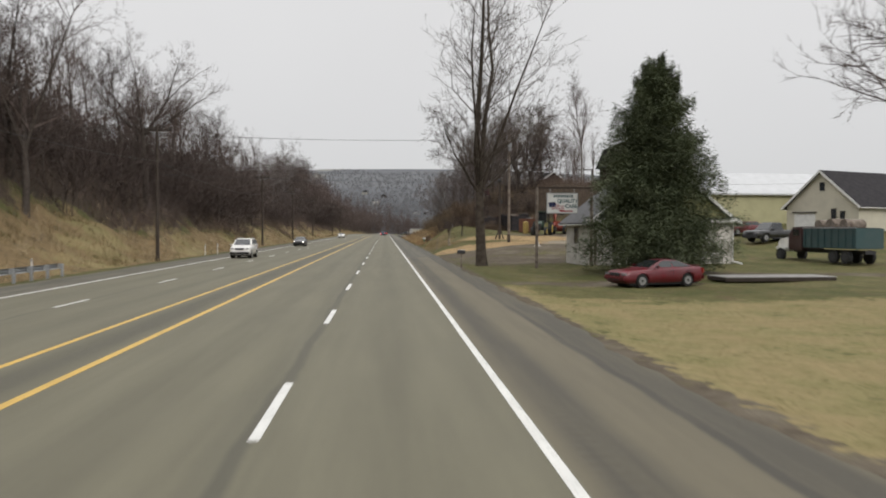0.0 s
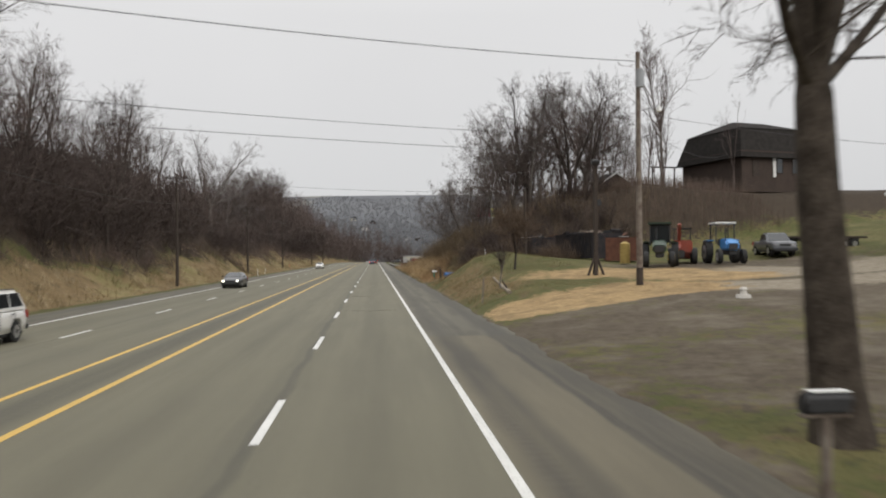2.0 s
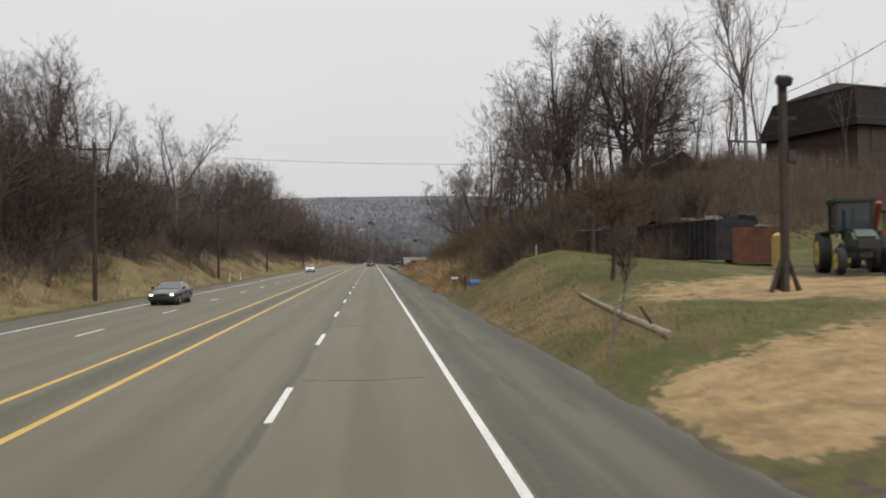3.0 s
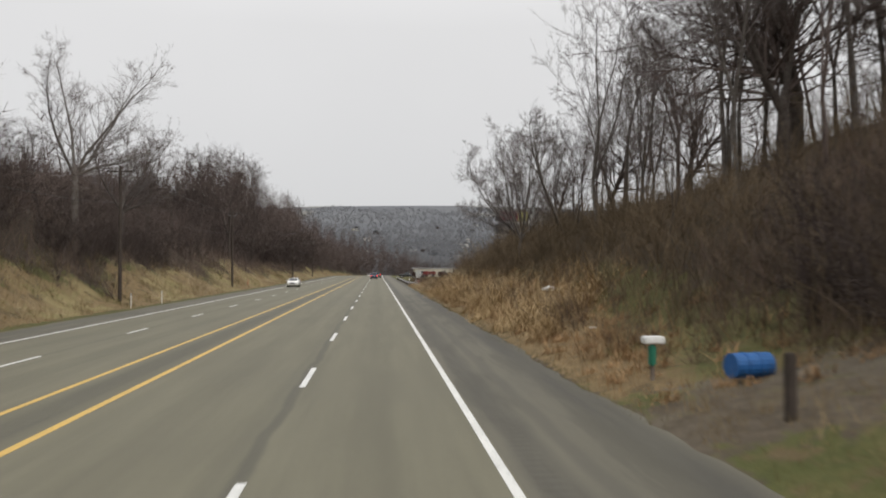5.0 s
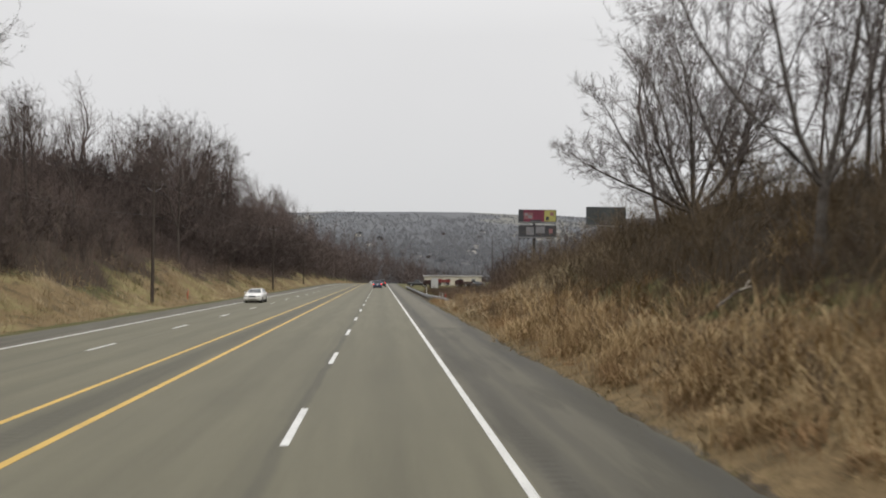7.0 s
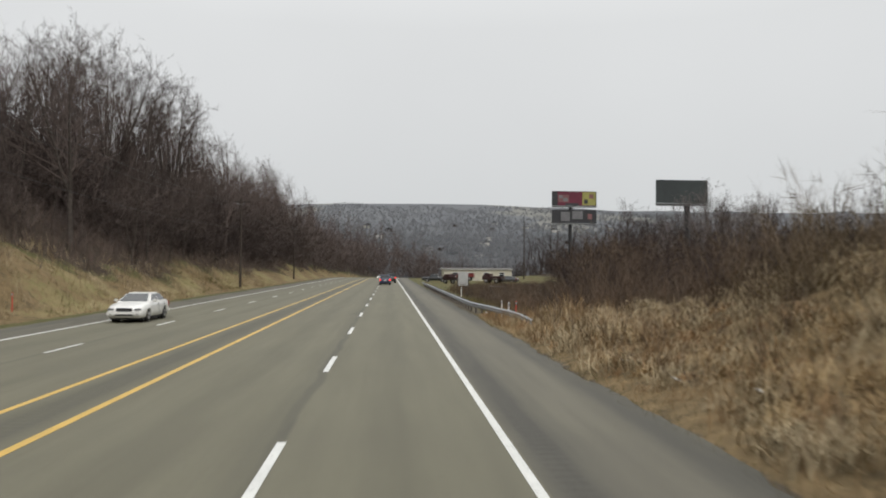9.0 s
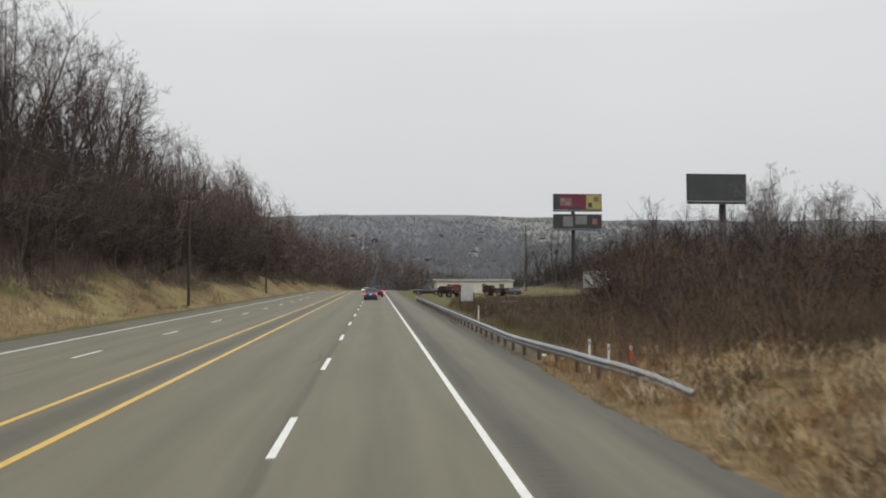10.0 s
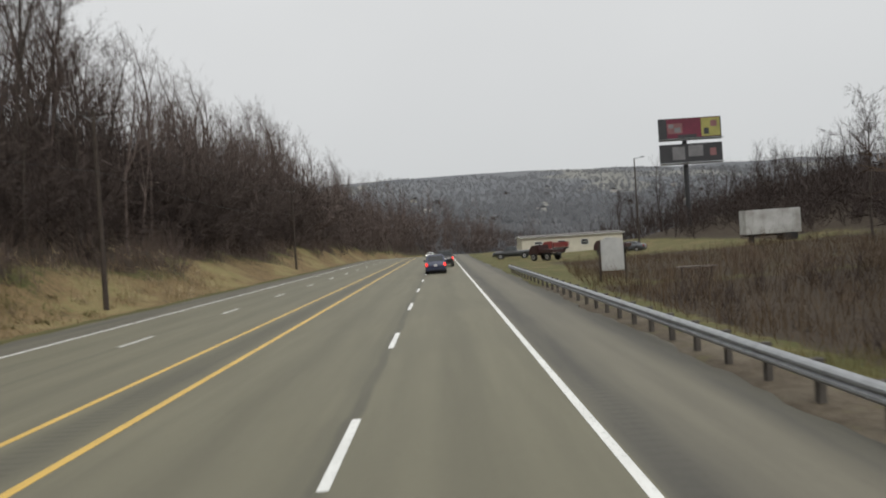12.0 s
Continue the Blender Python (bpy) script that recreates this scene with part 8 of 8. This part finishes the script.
stalks("scattered_straw", gx9[keep], gy9[keep], rs.uniform(0.06, 0.2, keep.sum()), 0.012, 1.3, rs, M_STRAW, "loose golden straw strewn over bare earth", "straw", False)
n = 90000
gx0, gy0 = -19.4 - 7.5 - 48 * rs.uniform(0, 1, n) ** 1.2, rs.uniform(-20, 450, n)
gx0 = gx0 - fringe(gy0)
stalks("brush", gx0, gy0, rs.uniform(0.8, 3.6, n), 0.042, 0.95, rs, M_STEM, "tangled bare brown brush through the hillside wood", "underbrush", False)
n = 22000
gy5 = rs.uniform(-20, 420, n)
gx5 = -19.4 - 5.6 - fringe(gy5) - np.abs(rs.normal(0, 6, n))
stalks("underbrush", gx5, gy5, rs.uniform(0.5, 2.4, n), 0.022, 0.85, rs, M_STEM, "dense bare brown underbrush at the wood's edge", "underbrush", False)
n = 60000
gx0, gy0 = 3.2 + 4.4 + 33 * rs.uniform(0, 1, n) ** 1.4, rs.uniform(122, 262, n)
low = np.where((gx0 > 24) & (gy0 < 150), 0.4, 1.0)
late = gy0 > 198
tall = rs.uniform(0.5, 2.1, n) * low
stalks("brush", gx0[~late], gy0[~late], tall[~late], 0.022, 0.95, rs, M_BANK, "tangled bare brown brush on the wooded bank", "underbrush", False)
late &= gx0 > 13 + 1.5 * np.sin(gy0 * 0.3)
stalks("brush", gx0[late], gy0[late], tall[late], 0.022, 0.95, rs, M_SCRUB, "dark brown brush where the bank runs out", "underbrush", False)
n = 22000
gy6 = rs.uniform(118, 262, n)
gx6 = 3.2 + 4.6 + np.abs(rs.normal(0, 6, n))
late, tall = gy6 > 195, rs.uniform(0.4, 1.6, n) * np.where((gy6 > 195) & (gx6 < 13), 0.6, 1.0)
stalks("underbrush", gx6[~late], gy6[~late], tall[~late], 0.016, 0.9, rs, M_BANK, "dense bare brown brush on the roadside bank", "underbrush", False)
stalks("underbrush", gx6[late], gy6[late], tall[late], 0.016, 1.1, rs, M_BANK, "brown brush beside the field", "underbrush", False)
n = 30000
gy7 = rs.uniform(244, 340, n)
gx7 = 3.2 + 1.6 + np.clip((gy7 - 290) / 8, 0, 6) + rs.uniform(0, 1, n) ** 1.1 * 42
patchy = 0.75 + 0.3 * np.sin(gx7 * 0.55 + 2 * np.sin(gy7 * 0.19)) * np.sin(gy7 * 0.31 + 1.4) + 0.2 * np.sin(gx7 * 1.3 + gy7 * 0.9)
keep = (gx7 > 9.0 - np.clip((gy7 - 262) / 4, 0, 3.6) + 0.5 * np.sin(gy7)) & (patchy > 0.42)
gx7, gy7, patchy = gx7[keep], gy7[keep], patchy[keep]
stalks("underbrush", gx7, gy7, rs.uniform(0.4, 1.5, len(gx7)) * patchy, 0.022, 0.5, rs, M_WEED, "dry brown and olive weeds in a rough field", "underbrush")
n = 12000
gx8, gy8 = rs.uniform(8, 40, n), rs.uniform(119, 136, n)
stalks("underbrush", gx8, gy8, rs.uniform(0.6, 2.2, n), 0.022, 0.5, rs, M_STEM, "brown brush on the slope below a hilltop house", "underbrush")

n = 11000
gxa, gya = 4.4 + 5.5 * rs.uniform(0, 1, n) ** 1.4, rs.uniform(243, 272, n)
stalks("lawn_grass", gxa, gya, rs.uniform(0.15, 0.5, n), 0.018, 0.7, rs, M_GREENGRASS, "olive and yellow grass behind the guardrail", "grass", False)

gxb, gyb, gsb = tufts(16000, 3.5, 7.6, 86, 126, 22, 0.22)
keep = (gxb > 3.4) & (rs.uniform(0, 1, len(gxb)) < np.clip((8.2 - gxb) / 2.5, 0, 1)) & (plan_masks(gxb, gyb)["straw"] < 0.3)
stalks("dry_grass", gxb[keep], gyb[keep], rs.uniform(0.08, 0.32, keep.sum()) * gsb[keep], 0.014, 0.9, rs, M_VERGE, "rough brown and straw tufts on the face of a mound", "grass", False)

n = 9000
gyc = rs.uniform(124, 246, n)
gxc = 3.02 + 0.16 * np.sin(gyc * 0.7) * np.sin(gyc * 0.23) + np.abs(rs.normal(0, 0.5, n))
stalks("lawn_grass", gxc, gyc, rs.uniform(0.05, 0.2, n), 0.014, 0.9, rs, M_GREENGRASS, "short olive grass along the shoulder", "grass", False)
MAPLE_ARMS = ((-0.05, 0.05, 1, 19.5, 0.62), (0.1, 0.15, 1, 19, 0.5), (0.3, -0.1, 1, 17, 0.34), (-0.28, -0.2, 1, 16, 0.34), (0.9, -0.1, 0.5, 8.5, 0.26), (-0.8, 0.1, 0.75, 8, 0.26), (0.75, 0.3, 0.8, 9.5, 0.28))
maple = make_tree(57, "tall bare old maple with a forked trunk beside the drive", "", M_MAPLE, M_MAPLETWIG, h=26, r=0.43, fork=0.215, stems=7, limbs=170, boughs=900, twigs=19000, arms=MAPLE_ARMS, spread=1.15, fan=0.52, lift=0.035, reach=0.62, sides=14, fine=True, slim=0.3)
plant(maple, 5.4, 55.8, 0.7, 1.0, 0.1, True)
birch = make_tree(52, "slender pale bare tree behind the yard", "", M_BIRCH, h=20, r=0.2, fork=0.22, stems=1, limbs=46, boughs=160, twigs=4200, spread=0.6, fine=True)
plant(birch, 34.6, 139, 0.4, 1.15, 0.2, True)
side_tree = make_tree(53, "broken-limbed bare tree at the edge of the yard", "", h=13, r=0.25, fork=0.25, stems=3, limbs=40, boughs=200, twigs=5000, spread=1.3, lift=0.0, fine=True)
plant(side_tree, 19.6, 26.0, 1.4, 1.3, 0.1, True)
sapling = make_tree(54, "small multi-stemmed bare sapling on the mound", "", bark=M_BIRCH, name="sapling", h=2.6, r=0.055, fork=0.36, stems=6, limbs=30, boughs=70, twigs=420, spread=0.55)
plant(sapling, 5.6, 89.6, 0.4, 1.0, 0.05, True)

bush_tree = make_tree(58, "low twiggy brown tree with two short trunks on a mound", "", M_BARK, M_SCRUB, h=4.9, r=0.11, fork=0.24, stems=3, limbs=46, boughs=200, twigs=3600, spread=1.2, fan=0.9, lift=0.03, fine=True)
plant(bush_tree, 8.1, 98.3, 0.4, 1.0, 0.1, True)


def tussocks(name, cx, cy, size, per, seed, material, label):
    """Fountains of long blades that rise from one root and arch over."""
    tr_ = np.random.RandomState(seed)
    n = len(cx) * per
    x, y, sz = np.repeat(cx, per) + tr_.normal(0, 1, n) * 0.3 * np.repeat(size, per), np.repeat(cy, per) + tr_.normal(0, 1, n) * 0.3 * np.repeat(size, per), np.repeat(size, per)
    z = height(x, y) - 0.04
    length = sz * tr_.uniform(0.35, 1.2, n)
    a = np.repeat(tr_.uniform(0, 2 * np.pi, len(cx)), per) + tr_.normal(0, 1.1, n)
    tilt, droop = np.abs(tr_.normal(0.6, 0.5, n)), tr_.uniform(0.6, 2.6, n)
    w = tr_.uniform(0.007, 0.016, n)
    px, py, pz, rows = x.copy(), y.copy(), z.copy(), []
    ox, oy = -np.sin(a) * w, np.cos(a) * w
    for k in range(4):
        f = (1.0, 0.9, 0.65, 0.0)[k]
        rows.append(np.stack([px - ox * f, py - oy * f, pz], 1))
        if f:
            rows.append(np.stack([px + ox * f, py + oy * f, pz], 1))
        ang = np.minimum(tilt + droop * (k / 2.2) ** 1.6, 2.3)
        px, py, pz = px + np.cos(a) * np.sin(ang) * length / 3, py + np.sin(a) * np.sin(ang) * length / 3, pz + np.cos(ang) * length / 3
    i = np.arange(n)
    tri = [(0, 1, 3), (0, 3, 2), (2, 3, 5), (2, 5, 4), (4, 5, 6)]
    loops = np.concatenate([np.stack([i + n * p, i + n * q, i + n * r], 1) for p, q, r in tri]).ravel()
    return tagged(big_mesh(name, np.concatenate(rows), loops, 3, material), label, "grass", kind="stuff")


ts = np.random.RandomState(21)
n = 300
ty = ts.uniform(139, 236, n)
tx = 4.1 + np.abs(ts.normal(0, 1, n)) * (1.7 + 0.5 * np.sin(ty * 0.4)) + 0.5 * np.sin(ty * 0.9)
tz = ts.gamma(4.5, 0.25, n) * np.clip(0.4 + (tx - 3.6) / 3, 0.3, 1.2)
keep = ts.uniform(0, 1, n) < np.clip((214 - ty) / 26, 0.1, 1)
tx, ty, tz = tx[keep], ty[keep], tz[keep]
tussocks("tall_grass", tx, ty, np.clip(tz, 0.3, 2.0), 130, 22, M_TUSSOCK, "tall golden tussocks of dry grass on the bank")
n = 420
ty = ts.uniform(124, 243, n)
tx = 3.8 + ts.uniform(0, 1, n) * 5.5
tussocks("tall_grass", tx, ty, ts.uniform(0.3, 0.7, n), 48, 23, M_RUSTGRASS, "rusty brown tussocks of dead grass on the bank")
n = 760
ty = ts.uniform(20, 330, n)
tx = -21.6 - ts.uniform(0, 1, n) ** 0.8 * 8.0
tz = np.clip(ts.gamma(3.0, 0.27, n), 0.3, 1.6)
green = (np.sin(ty * 0.11 + 1.0) + 0.6 * np.sin(ty * 0.37 + tx * 0.6)) > 0.55
tussocks("tall_grass", tx[~green], ty[~green], tz[~green], 34, 24, M_PALEGRASS, "pale straw tussocks of dead grass below the wood")
tussocks("tall_grass", tx[green], ty[green], tz[green], 34, 26, M_GREENGRASS, "olive tussocks of rank grass below the wood")
n = 330
ty = ts.uniform(196, 234, n)
tx = 4.0 + ts.uniform(0, 1, n) ** 1.3 * 8.0
tussocks("tall_grass", tx, ty, np.clip(ts.gamma(3.5, 0.2, n), 0.3, 1.3), 75, 25, M_PALEGRASS, "dull tan heaps of matted dead grass on the slope")
